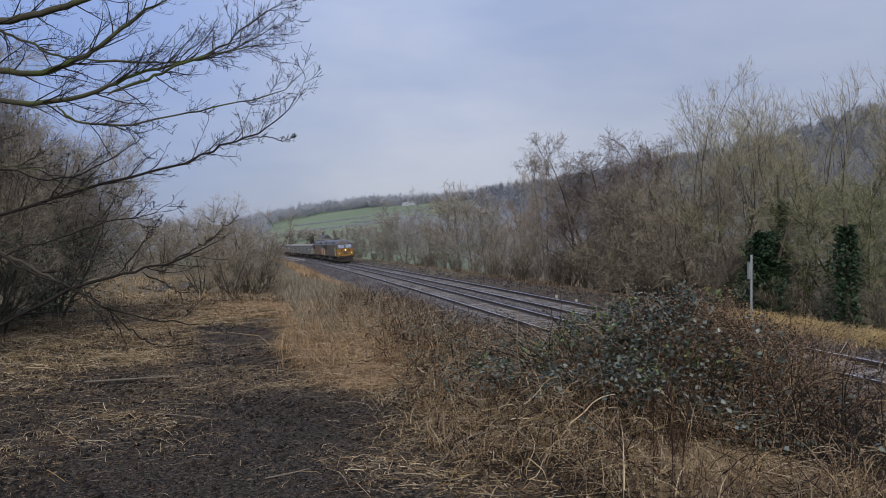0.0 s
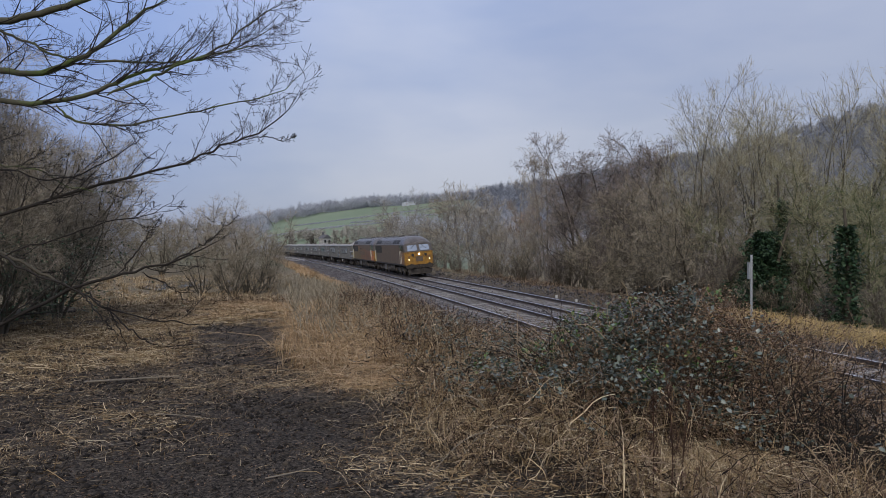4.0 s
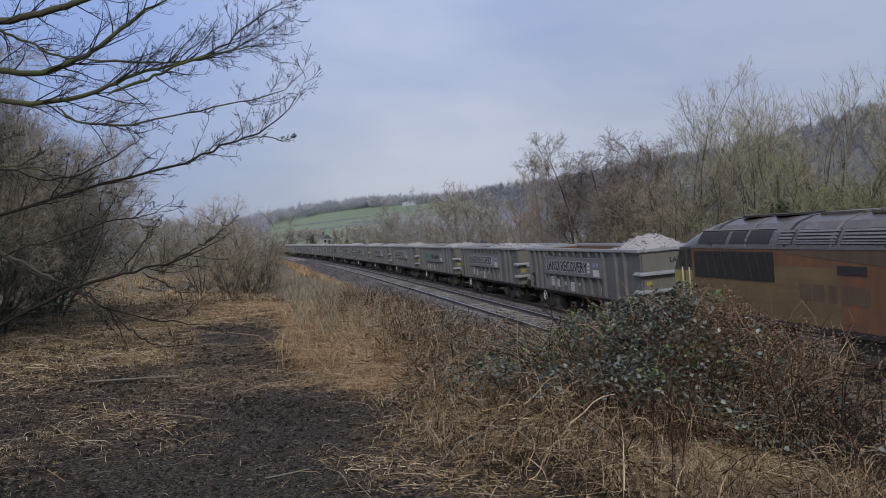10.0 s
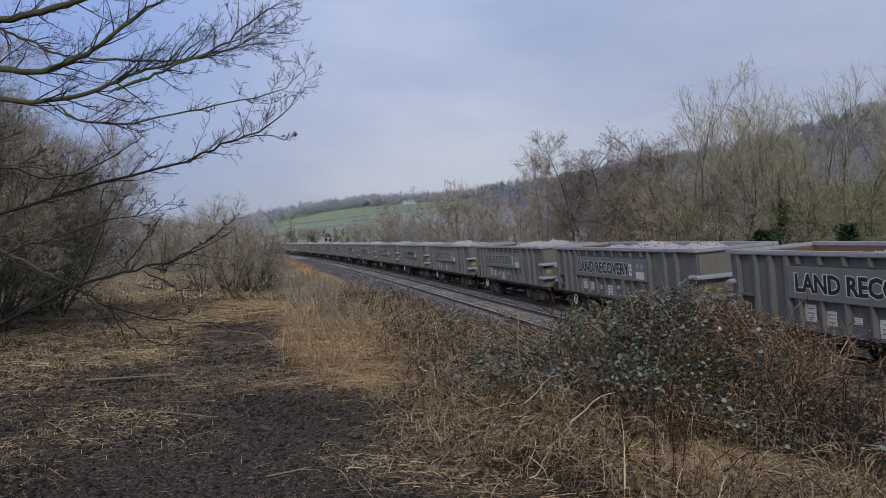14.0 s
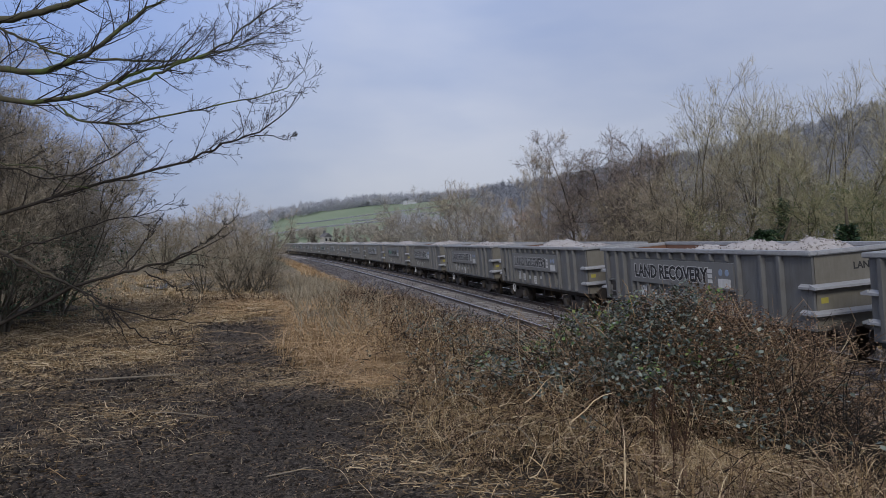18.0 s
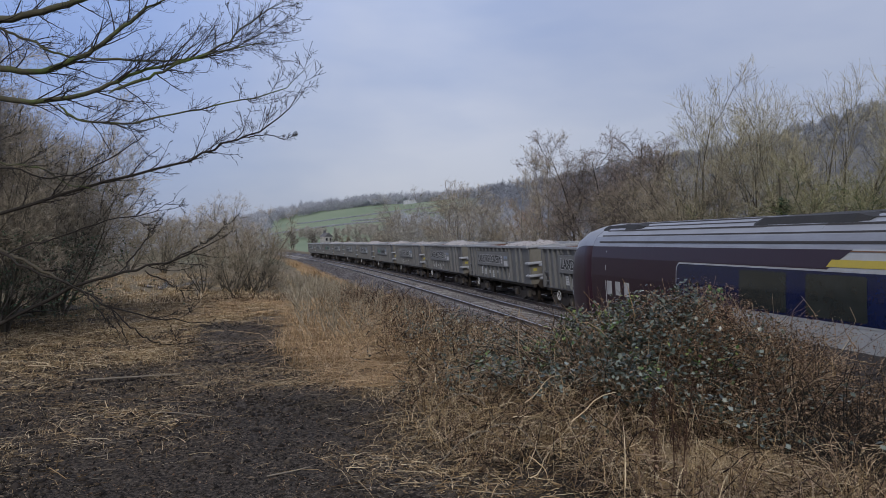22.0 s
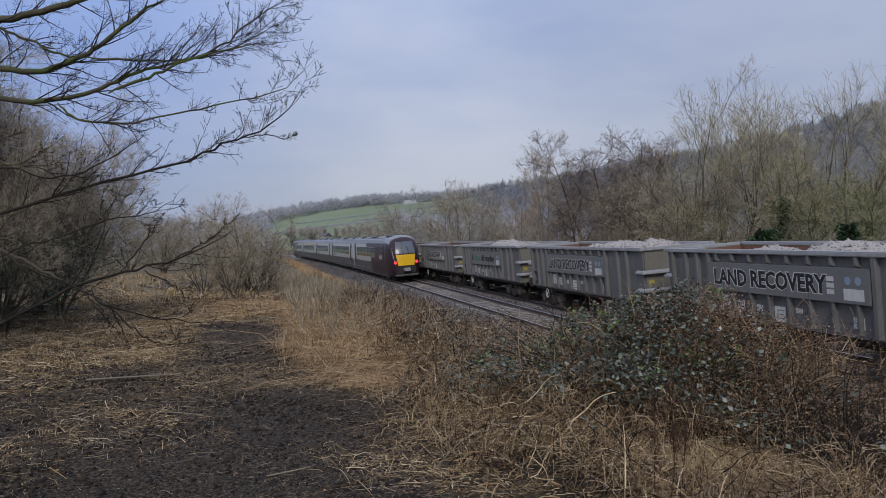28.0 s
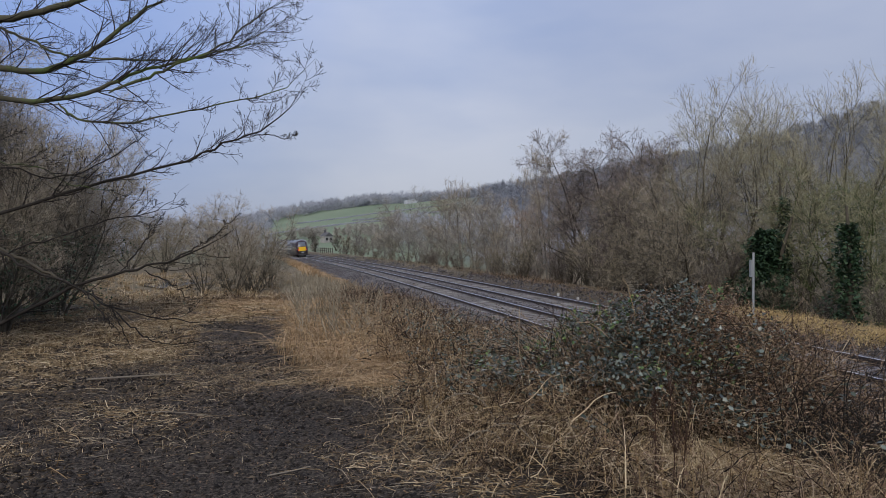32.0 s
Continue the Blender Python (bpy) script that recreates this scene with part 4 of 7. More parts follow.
            bm = bmesh.new()
            tv, bv = [bm.verts.new(p) for p in top], [bm.verts.new(p) for p in bot]
            tw, bw = [bm.verts.new((p[0] + sd * 0.004, p[1], p[2])) for p in top], [bm.verts.new((p[0] + sd * 0.004, p[1], p[2])) for p in bot]
            for k in range(24):
                bm.faces.new((tw[k], tw[k + 1], bw[k + 1], bw[k]))
                bm.faces.new((bv[k], bv[k + 1], bw[k + 1], bw[k]))
            part("dark_wave", bm, M_LOCO_BROWN, lo, "dark brown painted wave")
            part("ochre_tail", boxes((min(sd * (W + 0.0025), sd * (W + 0.005)), max(sd * (W + 0.0025), sd * (W + 0.005)), 1.4, H - short, 1.21, 2.60)), M_LOCO_OCHRE, lo, "faded ochre end of the livery")
            for k, wd in enumerate((0.42, 0.42, 0.30, 0.42, 0.40, 0.0, 0.42, 0.42, 0.16, 0.34)):
                if wd:
                    yy = 2.6 - k * 0.47
                    part("faded_letter", boxes((min(sd * (W + 0.008), sd * (W + 0.01)), max(sd * (W + 0.008), sd * (W + 0.01)), yy - wd / 2, yy + wd / 2, 1.78, 2.20)), M_LOCO_BROWN, lo, "faded letter of the owner's name")
            part("name_plate", boxes((min(sd * (W + 0.008), sd * (W + 0.02)), max(sd * (W + 0.008), sd * (W + 0.02)), 0.55, 1.45, 2.46, 2.66)), M_BLACK, lo)
    # cabs
    for end in (-1, 1):
        lead = end < 0
        front_m = M_LOCO_YELLOW if lead else M_LOCO_LEMON
        cside = (M_CAB_BROWN if style == "brown" else M_CAB_ORANGE) if lead else M_LOCO_LEMON
        size = 1.0 if lead else short / cab
        Y = lambda d: end * (H - d)           # d metres back from the nose
        lower = [[(-w, Y(d), 1.12), (-w, Y(d), 2.34), (w, Y(d), 2.34), (w, Y(d), 1.12)] for d, w in ((0.0, 1.24), (0.10, 1.335), (0.55, W), (cab * size, W))]
        cb = part("cab_lower", loft(lower), cside, lo)
        upper = [[(-w, Y(d), 2.34), (-w * 0.99, Y(d + k), 3.06), (w * 0.99, Y(d + k), 3.06), (w, Y(d), 2.34)] for d, w, k in ((0.02, 1.26, 0.42), (0.10, 1.335, 0.40), (0.60, W, 0.0), (cab * size, W, 0.0))]
        part("cab_upper", loft(upper), M_CAB_GREY, lo)
        # domed cab roof
        secs = []
        for d, t, w in ((0.40, 3.10, 1.26), (0.62, 3.30, 1.30), (0.95, 3.55, 1.34), (1.40, 3.75, 1.37), (1.9, 3.86, W), (cab + 0.01, 3.90, W)):
            k = (t - 3.05) / 0.85
            secs.append([(x * w / W, Y(d), 3.05 + (z - 3.05) * k) for x, z in roof])
        part("cab_roof", loft(secs), M_LOCO_ROOF, lo, "", True)
        # front plate, slightly proud, in yellow
        fy = Y(-0.012)
        fp = part("front_panel", loft([[(-1.225, fy, 1.14), (-1.235, fy, 2.33), (1.235, fy, 2.33), (1.225, fy, 1.14)], [(-1.235, Y(0.02), 1.14), (-1.245, Y(0.02), 2.33), (1.245, Y(0.02), 2.33), (1.235, Y(0.02), 1.14)]]), front_m, lo, "dirty yellow front panel")
        for sd in (-1, 1):
            bm = bmesh.new()
            rows = [[bm.verts.new((sd * (w + o), Y(d), z)) for z in (1.14, 2.33)] for o in (0.004, 0.010) for d, w in ((0.0, 1.24), (0.10, 1.335), (0.42, 1.365))]
            for r in (3, 4):
                bm.faces.new((rows[r][0], rows[r][1], rows[r + 1][1], rows[r + 1][0]))
            bm.faces.new((rows[2][0], rows[2][1], rows[5][1], rows[5][0]))
            part("front_corner", bm, front_m, lo)
        # windscreens on the raked face
        for sd in (-1, 1):
            def on_face(x, t, o):
                return (x, Y(0.02 + 0.42 * t) + end * o, 2.34 + 0.72 * t)
            q = [(sd * 0.13, 0.16), (sd * 1.06, 0.14), (sd * 1.03, 0.86), (sd * 0.13, 0.90)]
            frm = [(sd * 0.04, 0.03), (sd * 1.17, 0.03), (sd * 1.14, 0.98), (sd * 0.04, 0.98)]
            part("windscreen_frame", loft([[on_face(x, t, 0.0) for x, t in frm], [on_face(x, t, 0.012) for x, t in frm]]), M_CAB_GREY, lo)
            ws = part("windscreen", loft([[on_face(x, t, 0.012) for x, t in q], [on_face(x, t, 0.02) for x, t in q]]), M_SCREEN, lo, "pale reflecting windscreen")
            bm = bmesh.new()
            rod(bm, on_face(sd * 0.25, 0.98, 0.05), on_face(sd * 0.62, 0.55, 0.04), 0.012, 6)
            rod(bm, on_face(sd * 0.45, 0.72, 0.045), on_face(sd * 0.75, 0.36, 0.03), 0.016, 6)
            part("wiper", bm, M_BLACK, ws)
            # marker lights, brackets, cab side windows and doors, handrails
            bm = bmesh.new()
            disc(bm, sd * 0.98, fy, 1.62, 0.065, 0.05, "Y", 16)
            part("marker_light", bm, M_LAMP_SMALL if lead and style == "brown" else M_BLACK, lo)
            bm = bmesh.new()
            disc(bm, sd * 0.98, fy, 1.86, 0.11, 0.04, "Y", 16)
            part("tail_light", bm, M_CAB_BROWN, lo)
            part("lamp_bracket", soft_box(0.02, (sd * 0.62 - 0.11, sd * 0.62 + 0.11, min(fy, fy + end * 0.10), max(fy, fy + end * 0.10), 1.92, 2.16)), M_BLACK, lo)
            x = sd * (W + 0.004)
            for d0, d1, z0, z1 in ((0.80, 1.42, 2.44, 2.97), (1.68, 2.20, 2.44, 2.99)):
                d0, d1 = (d0, d1) if lead else (d0 * size + 0.12, d1 * size + 0.06)
                wd = part("cab_window", boxes((min(x, x + sd * 0.012), max(x, x + sd * 0.012), min(Y(d0), Y(d1)), max(Y(d0), Y(d1)), z0, z1)), M_GREYGLASS, lo)
                part("window_bar", boxes((min(x, x + sd * 0.02), max(x, x + sd * 0.02), Y((d0 + d1) / 2) - 0.02, Y((d0 + d1) / 2) + 0.02, z0, z1)), M_BLACK, wd)
            for d in ((1.45, 2.1) if lead else (0.78, 1.18)):
                bm = bmesh.new()
                rod(bm, (sd * (W + 0.06), Y(d), 1.25), (sd * (W + 0.06), Y(d), 2.45), 0.022, 8)
                part("handrail", bm, M_HAND, lo)
            part("cab_door_seam", boxes((min(x, x + sd * 0.006), max(x, x + sd * 0.006), Y(1.55 * size) - 0.012, Y(1.55 * size) + 0.012, 1.2, 3.0)), M_BLACK, lo)
            bm = bmesh.new()
            yc = Y(1.0 if lead else 0.45)
            vs = [bm.verts.new((x + sd * 0.004, yc + a, 1.86 + b)) for a, b in ((-0.30, 0), (0, 0.13), (0.30, 0), (0, -0.13))]
            v2 = [bm.verts.new((x + sd * 0.010, yc + a, 1.86 + b)) for a, b in ((-0.30, 0), (0, 0.13), (0.30, 0), (0, -0.13))]
            bm.faces.new(v2)
            for k in range(4):
                bm.faces.new((vs[k], vs[(k + 1) % 4], v2[(k + 1) % 4], v2[k]))
            part("diamond_mark", bm, M_LOCO_YELLOW if lead else M_BLACK, lo)
            for zz in (0.55, 0.85):
                part("cab_step", boxes((min(sd * 1.15, sd * 1.36), max(sd * 1.15, sd * 1.36), Y(2.0) - 0.22, Y(2.0) + 0.22, zz, zz + 0.04)), M_BOGIE, lo)
        bm = bmesh.new()
        disc(bm, 0.0, fy, 2.12, 0.09, 0.08, "Y", 20)
        part("headlight", bm, M_LAMP if lead and style == "brown" else M_BLACK, lo, "bright white headlight" if lead and style == "brown" else "")
        part("nose_door", soft_box(0.02, (-0.34, 0.34, min(fy, fy + end * 0.04), max(fy, fy + end * 0.04), 1.42, 1.90)), M_LOCO_BROWN, lo, "rusty brown nose panel")
        part("yellow_strip", boxes((-1.2, 1.2, min(fy, fy + end * 0.03), max(fy, fy + end * 0.03), 2.28, 2.33)), front_m, lo)
        part("buffer_beam", soft_box(0.03, (-1.28, 1.28, min(Y(0.02), Y(0.35)), max(Y(0.02), Y(0.35)), 0.78, 1.11)), M_BOGIE, lo)
        buffer_gear(lo, Y(0.0), end, 1.02)
        bm = bmesh.new()
        for xx in (-0.55, -0.3, 0.3, 0.55):
            rod(bm, (xx, Y(-0.05), 1.0), (xx, Y(-0.12), 0.5), 0.03, 6)
        part("brake_pipe", bm, M_BOGIE, lo)
        part("snow_plough", loft([[(-1.15, Y(0.1), 0.72), (1.15, Y(0.1), 0.72), (1.1, Y(0.02), 0.25), (-1.1, Y(0.02), 0.25)], [(-1.15, Y(0.16), 0.72), (1.15, Y(0.16), 0.72), (1.1, Y(0.08), 0.25), (-1.1, Y(0.08), 0.25)]]), M_BOGIE, lo)
        bogie(lo, end * 5.45, 4.1, 0.57, 3, 1.12)
    # tanks and boxes under the floor
    part("fuel_tank", soft_box(0.04, (-1.25, 1.25, -2.1, 1.4, 0.38, 1.05)), M_BOGIE, lo)
    bb = part("battery_box", soft_box(0.03, (-1.3, 1.3, 1.65, 3.1, 0.42, 1.05)), M_AXLEBOX, lo, "dusty grey-brown battery box")
    for sd in (-1, 1):
        for k in range(6):
            z = 0.48 + k * 0.09
            part("box_slat", boxes((min(sd * 1.302, sd * 1.325), max(sd * 1.302, sd * 1.325), 1.72, 3.03, z, z + 0.05)), M_LOUVRE, bb)
        for y0, y1, z0, z1 in ((-2.9, -2.35, 0.55, 1.0), (-1.7, -0.9, 0.62, 0.92), (-0.5, 0.9, 0.5, 0.7)):
            part("underfloor_box", soft_box(0.02, (min(sd * 1.262, sd * 1.32), max(sd * 1.262, sd * 1.32), y0, y1, z0, z1)), M_AXLEBOX, lo)
    part("underframe", boxes((-1.2, 1.2, -H + 0.4, H - 0.4, 0.98, 1.115)), M_BOGIE, lo)
    return lo


# ---- passenger train ----
COACH_HALF = 11.165          # body of a middle car; a driving car is longer
END_HALF = 11.695


def coach_outline(w=1.365, low=0.42):
    side = [(w * 0.90, low), (w * 0.955, 0.80), (w * 0.985, 1.25), (w, 1.75), (w * 0.99, 2.3), (w * 0.955, 2.8), (w * 0.90, 3.13), (w * 0.80, 3.38), (w * 0.62, 3.55), (w * 0.34, 3.66), (0.0, 3.70)]
    return side


def side_x(z):
    pts = coach_outline()
    return float(np.interp(z, [b for _, b in pts[:9]], [a for a, _ in pts[:9]]))


def skin(y0, y1, zs, sd, out, thick=0.008, slant0=0.0, slant1=0.0):
    """A painted strip that follows the coach's curved side between heights; its ends may slant."""
    rows = []
    z_lo, z_hi = zs[0], zs[-1]
    bm = bmesh.new()
    for z in zs:
        f = (z - z_lo) / (z_hi - z_lo)
        a, b = y0 + slant0 * f, y1 + slant1 * f
        x = side_x(z) + out
        rows.append([bm.verts.new((sd * (x - thick), a, z)), bm.verts.new((sd * x, a, z)), bm.verts.new((sd * x, b, z)), bm.verts.new((sd * (x - thick), b, z))])
    for p, q in zip(rows, rows[1:]):
        for i in range(3):
            bm.faces.new((p[i], p[i + 1], q[i + 1], q[i]))
    bm.faces.new(rows[0])
    bm.faces.new(rows[-1][::-1])
    return bm


def round_skin(y0, y1, z0, z1, sd, out, r0, r1, thick=0.008):
    """A strip on the curved side with rounded ends (radius r0 at y0, r1 at y1)."""
    cols = [(y0 + r0 * (1 - math.cos(a)), r0 * (1 - math.sin(a))) for a in (0, 0.4, 0.8, 1.2, 1.57)]
    cols += [(y1 - r1 * (1 - math.cos(a)), r1 * (1 - math.sin(a))) for a in (1.57, 1.2, 0.8, 0.4, 0)]
    bm = bmesh.new()
    rows = []
    for y, cut in cols:
        zz = [z0 + cut + (z1 - z0 - 2 * cut) * i / 4 for i in range(5)]
        rows.append(([bm.verts.new((sd * (side_x(z) + out), y, z)) for z in zz], [bm.verts.new((sd * (side_x(z) + out - thick), y, z)) for z in zz]))
    for (a, ai), (b, bi) in zip(rows, rows[1:]):
        for i in range(4):
            bm.faces.new((a[i], a[i + 1], b[i + 1], b[i]))
        bm.faces.new((a[0], b[0], bi[0], ai[0]))
        bm.faces.new((a[4], ai[4], bi[4], b[4]))
    return bm


def zrange(a, b, n=5):
    return [a + (b - a) * i / (n - 1) for i in range(n)]


def make_coach(end=0, stripe=False):
    """end: -1 or 1 for a car with a driving nose at that end."""
    lab = "silver and dark blue passenger coach with plum doors" if not end else "plum-fronted driving coach with silver sides and yellow nose"
    co = thing("passenger_coach", lab, "train coach", "coaches of the passenger train")
    H = END_HALF if end else COACH_HALF
    nose = 3.0
    ya, yb = (-H + (nose if end < 0 else 0)), (H - (nose if end > 0 else 0))
    prof = coach_outline()
    full = [(-a, z) for a, z in prof] + [(a, z) for a, z in prof[-2::-1]]
    for sd in (-1, 1):
        pts = [(sd * a, z) for a, z in prof[:7]]
        inner = [(sd * (a - 0.06), z) for a, z in prof[:7]][::-1]
        ring = pts + inner
        part("body_side", loft([[(x, y, z) for x, z in ring] for y in (ya, yb)]), M_EMU_WHITE, co)
    top = [(-a, z) for a, z in prof[6:]] + [(a, z) for a, z in prof[-2:5:-1]]
    part("roof", loft([[(x, y, z) for x, z in top] for y in (ya, yb)]), M_EMU_ROOF, co, "ribbed silver grey roof")
    bm = bmesh.new()
    for x, z in ((1.18, 3.25), (1.06, 3.41), (0.88, 3.54), (0.62, 3.62), (0.3, 3.685)):
        for sd in (-1, 1):
            box(bm, sd * x - 0.014, sd * x + 0.014, ya + 0.4, yb - 0.4, z - 0.03, z + 0.016)
    part("roof_rib", bm, M_EMU_GREY, co, "dark grey roof seams")
    for y0, y1, hh in ((-8.9, -6.6, 0.05), (-1.8, 1.4, 0.07), (6.4, 8.9, 0.05)):
        pod = part("roof_pod", loft([[(-1.0, y0, 3.40), (1.0, y0, 3.40), (0.7, y0, 3.63), (-0.7, y0, 3.63)], [(-1.0, y0 + 0.3, 3.40), (1.0, y0 + 0.3, 3.40), (0.72, y0 + 0.3, 3.63 + hh), (-0.72, y0 + 0.3, 3.63 + hh)],
                                     [(-1.0, y1 - 0.3, 3.40), (1.0, y1 - 0.3, 3.40), (0.72, y1 - 0.3, 3.63 + hh), (-0.72, y1 - 0.3, 3.63 + hh)], [(-1.0, y1, 3.40), (1.0, y1, 3.40), (0.7, y1, 3.63), (-0.7, y1, 3.63)]]), M_RUBBER, co, "dark roof equipment pod")
        for sd in (-1, 1):
            part("pod_cover", loft([[(sd * (1.03 - 0.02 * k), y, 3.42), (sd * (0.80 - 0.02 * k), y, 3.60), (sd * (0.78 - 0.02 * k), y, 3.59), (sd * (1.01 - 0.02 * k), y, 3.41)] for k, y in ((0, y0 + 0.9), (0, y1 - 0.6))]), M_EMU_ROOF, pod, "pale cover plate")
    for sd in (-1, 1):
        part("grey_skirt", skin(ya, yb, zrange(0.44, 1.46), sd, 0.006), M_EMU_GREY, co, "dark grey lower side")
        # doors near both ends, windows between; distances run from the gap between two cars
        g = H + 0.15
        doors = [(end * -(g - 1.42), end * -(g - 2.47))] if end else [(g - 1.25, g - 2.40), (-g + 1.75, -g + 2.68)]
        for da, db in doors:
            lo_y, hi_y = min(da, db), max(da, db)
            yd, s2 = (da + db) / 2, (1 if da > 0 else -1)
            dr = part("door", round_skin(lo_y, hi_y, 1.10, 3.06, sd, 0.016, 0.10, 0.10), M_EMU_PLUM, co, "dark plum door")
            part("door_window", round_skin(yd - 0.13, yd + 0.13, 2.30, 2.62, sd, 0.022, 0.04, 0.04), M_GREYGLASS, dr)
            part("door_panel", round_skin(yd + s2 * 0.86 - 0.17, yd + s2 * 0.86 + 0.17, 2.62, 2.90, sd, 0.016, 0.02, 0.02), M_GLASS, co)
            part("door_panel", round_skin(yd + s2 * 0.82 - 0.22, yd + s2 * 0.82 + 0.22, 1.20, 1.50, sd, 0.016, 0.02, 0.02), M_GLASS, co)
        if end:
            w0, w1 = sorted((end * -(g - 3.0), end * (15.53 - g)))
        else:
            w0, w1 = -g + 3.46, g - 2.79
        r0, r1 = (0.16, 0.38) if end < 0 else (0.38, 0.16 if end else 0.30)
        band = part("window_band", round_skin(w0, w1, 1.90, 2.75, sd, 0.014, r0, r1), M_BLUEGLASS, co, "deep blue window band")
        part("band_edge", round_skin(w0 - 0.035, w1 + 0.035, 1.865, 2.785, sd, 0.011, r0 + 0.03, r1 + 0.03), M_EMU_WHITE, co, "thin white line round the windows")
        k = max(int((w1 - w0 - 0.5) / 2.0), 1)
        step = (w1 - w0 - 0.5) / k
        for i in range(k):
            a = w0 + 0.25 + i * step
            if i in ((0,) if end < 0 else (k - 1,)):
                continue
            part("window", round_skin(a + 0.27, a + step - 0.27, 1.95, 2.70, sd, 0.019, 0.05, 0.05), M_GREYGLASS, band, "smoky grey window pane")
        if stripe:
            ends = sorted((end * -(g - 0.1), end * (10.5 - g))) if end else (-g + 0.2, g - 0.2)
            part("yellow_stripe", skin(ends[0], ends[1], zrange(2.83, 2.955, 3), sd, 0.0105, slant1=-0.12 if end > 0 else 0.0, slant0=0.12 if end < 0 else 0.0), M_EMU_STRIPE, co, "yellow first class stripe")
        part("red_line", skin(ya, yb, zrange(3.085, 3.105, 2), sd, 0.008), M_CAB_BROWN, co)
        rngb = random.Random(7)
        y = (5.0 if not end else -7.2) if sd < 0 else -5.0
        for i in range(11):
            wd = rngb.uniform(0.045, 0.07)
            part("small_letter", skin(y - wd, y + wd, zrange(1.62, 1.76, 2), sd, 0.012), M_EMU_GREY, co)
            y += 0.26 if i != 2 else 0.5
        part("underfloor_equipment", soft_box(0.04, (min(sd * 0.6, sd * 1.2), max(sd * 0.6, sd * 1.2), -5.6, 5.6, 0.30, 0.62)), M_BOGIE, co)
    # floor and inside partition so that the windows are not see-through to nothing
    part("floor", boxes((-1.2, 1.2, ya, yb, 1.05, 1.15)), M_EMU_GREY, co)
    for sd in (-1, 1):
        if sd != end:
            part("end_wall", loft([[(x * 0.97, sd * (H - 0.02) - 0.03, z) for x, z in full], [(x * 0.97, sd * (H - 0.02) + 0.0, z) for x, z in full]]), M_RUBBER, co)
            part("gangway", soft_box(0.03, (-0.62, 0.62, min(sd * H, sd * (H + 0.22)), max(sd * H, sd * (H + 0.22)), 1.0, 3.25)), M_RUBBER, co)
    if end:
        # lofted nose: cross sections that shrink and round off
        secs = []
        shape = ((0.4, 0.46, 0.60, 0.60), (0.46, 0.60, 0.66, 0.55), (0.58, 0.71, 0.735, 0.51), (0.78, 0.80, 0.82, 0.48), (1.08, 0.87, 0.905, 0.45), (1.42, 0.925, 0.955, 0.43), (1.85, 0.968, 0.985, 0.42), (2.35, 0.99, 1.0, 0.42), (nose, 1.0, 1.0, 0.42))
        for d, w, t, lo_z in shape[::-1]:
            y = end * (H - d)
            secs.append([(x * w, y, lo_z + (z - 0.42) * (3.70 * t - lo_z) / (3.70 - 0.42)) for x, z in full])
        part("nose", loft(secs), M_EMU_PLUM, co, "rounded dark plum nose", True)
        cap = []
        for d, w, t, lo_z in shape[:4:-1]:
            cap.append([(x * w, end * (H - d), lo_z + (z - 0.42) * (3.70 * t - lo_z) / 3.28 + 0.007) for x, z in full[6:-6]])
        part("nose_roof", loft(cap, closed=False), M_EMU_ROOF, co, "silver roof running down over the nose", True)
        e = end
        # yellow panel, windscreen, lights, coupler on the nose
        def face(x, z, o):
            # how far back the nose's skin lies at this place
            d = 0.4
            while d < 2.5:
                w, t, lo_z = (float(np.interp(d, [q[0] for q in shape], [q[i] for q in shape])) for i in (1, 2, 3))
                zz = 0.42 + (z - lo_z) * 3.28 / (3.70 * t - lo_z)
                if zz < 3.70 and abs(x) <= w * float(np.interp(zz, [q[1] for q in prof], [q[0] for q in prof])):
                    break
                d += 0.01
            return (x, e * (H - d + o), z)

        def patch(x0, x1, z0, z1, o, nx=7, nz=6, taper=0.0):
            bm = bmesh.new()
            g = []
            for i in range(nz):
                z = z0 + (z1 - z0) * i / (nz - 1)
                row = []
                for j in range(nx):
                    f = j / (nx - 1)
                    x = x0 + (x1 - x0) * f
                    x *= 1 - taper * (z - z0) / (z1 - z0)
                    row.append(bm.verts.new(face(x, z, o)))
                g.append(row)
            for i in range(nz - 1):
                for j in range(nx - 1):
                    bm.faces.new((g[i][j], g[i][j + 1], g[i + 1][j + 1], g[i + 1][j]))
            return bm
        part("yellow_panel", patch(-0.66, 0.66, 1.26, 2.14, 0.03, 11, 8, taper=-0.18), M_EMU_YELLOW, co, "bright yellow nose panel", True)
        part("windscreen", patch(-0.80, 0.80, 2.22, 3.18, 0.03, 11, 9, taper=0.14), M_COACHSCREEN, co, "large curved blue-grey windscreen", True)
        bm = bmesh.new()
        for xx in (-0.2, 0.25):
            rod(bm, face(xx, 2.22, 0.08), face(xx - 0.1, 2.8, 0.09), 0.015, 6)
        part("wiper", bm, M_RUBBER, co)
        for sd in (-1, 1):
            bm = bmesh.new()
            f = face(sd * 0.86, 1.52, 0.05)
            disc(bm, f[0], f[1], f[2], 0.115, 0.12, "Y", 18)
            part("tail_light" if e < 0 else "head_light", bm, M_TAIL if e < 0 else M_GALV, co, "glowing red tail light" if e < 0 else "")
        part("coupler_recess", soft_box(0.03, (-0.75, 0.75, min(e * (H - 0.9), e * (H - 0.36)), max(e * (H - 0.9), e * (H - 0.36)), 0.62, 1.20)), M_RUBBER, co)
        part("coupler", soft_box(0.03, (-0.26, 0.26, min(e * (H - 0.4), e * (H - 0.05)), max(e * (H - 0.4), e * (H - 0.05)), 0.80, 1.08)), M_GALV, co, "steel coupler head")
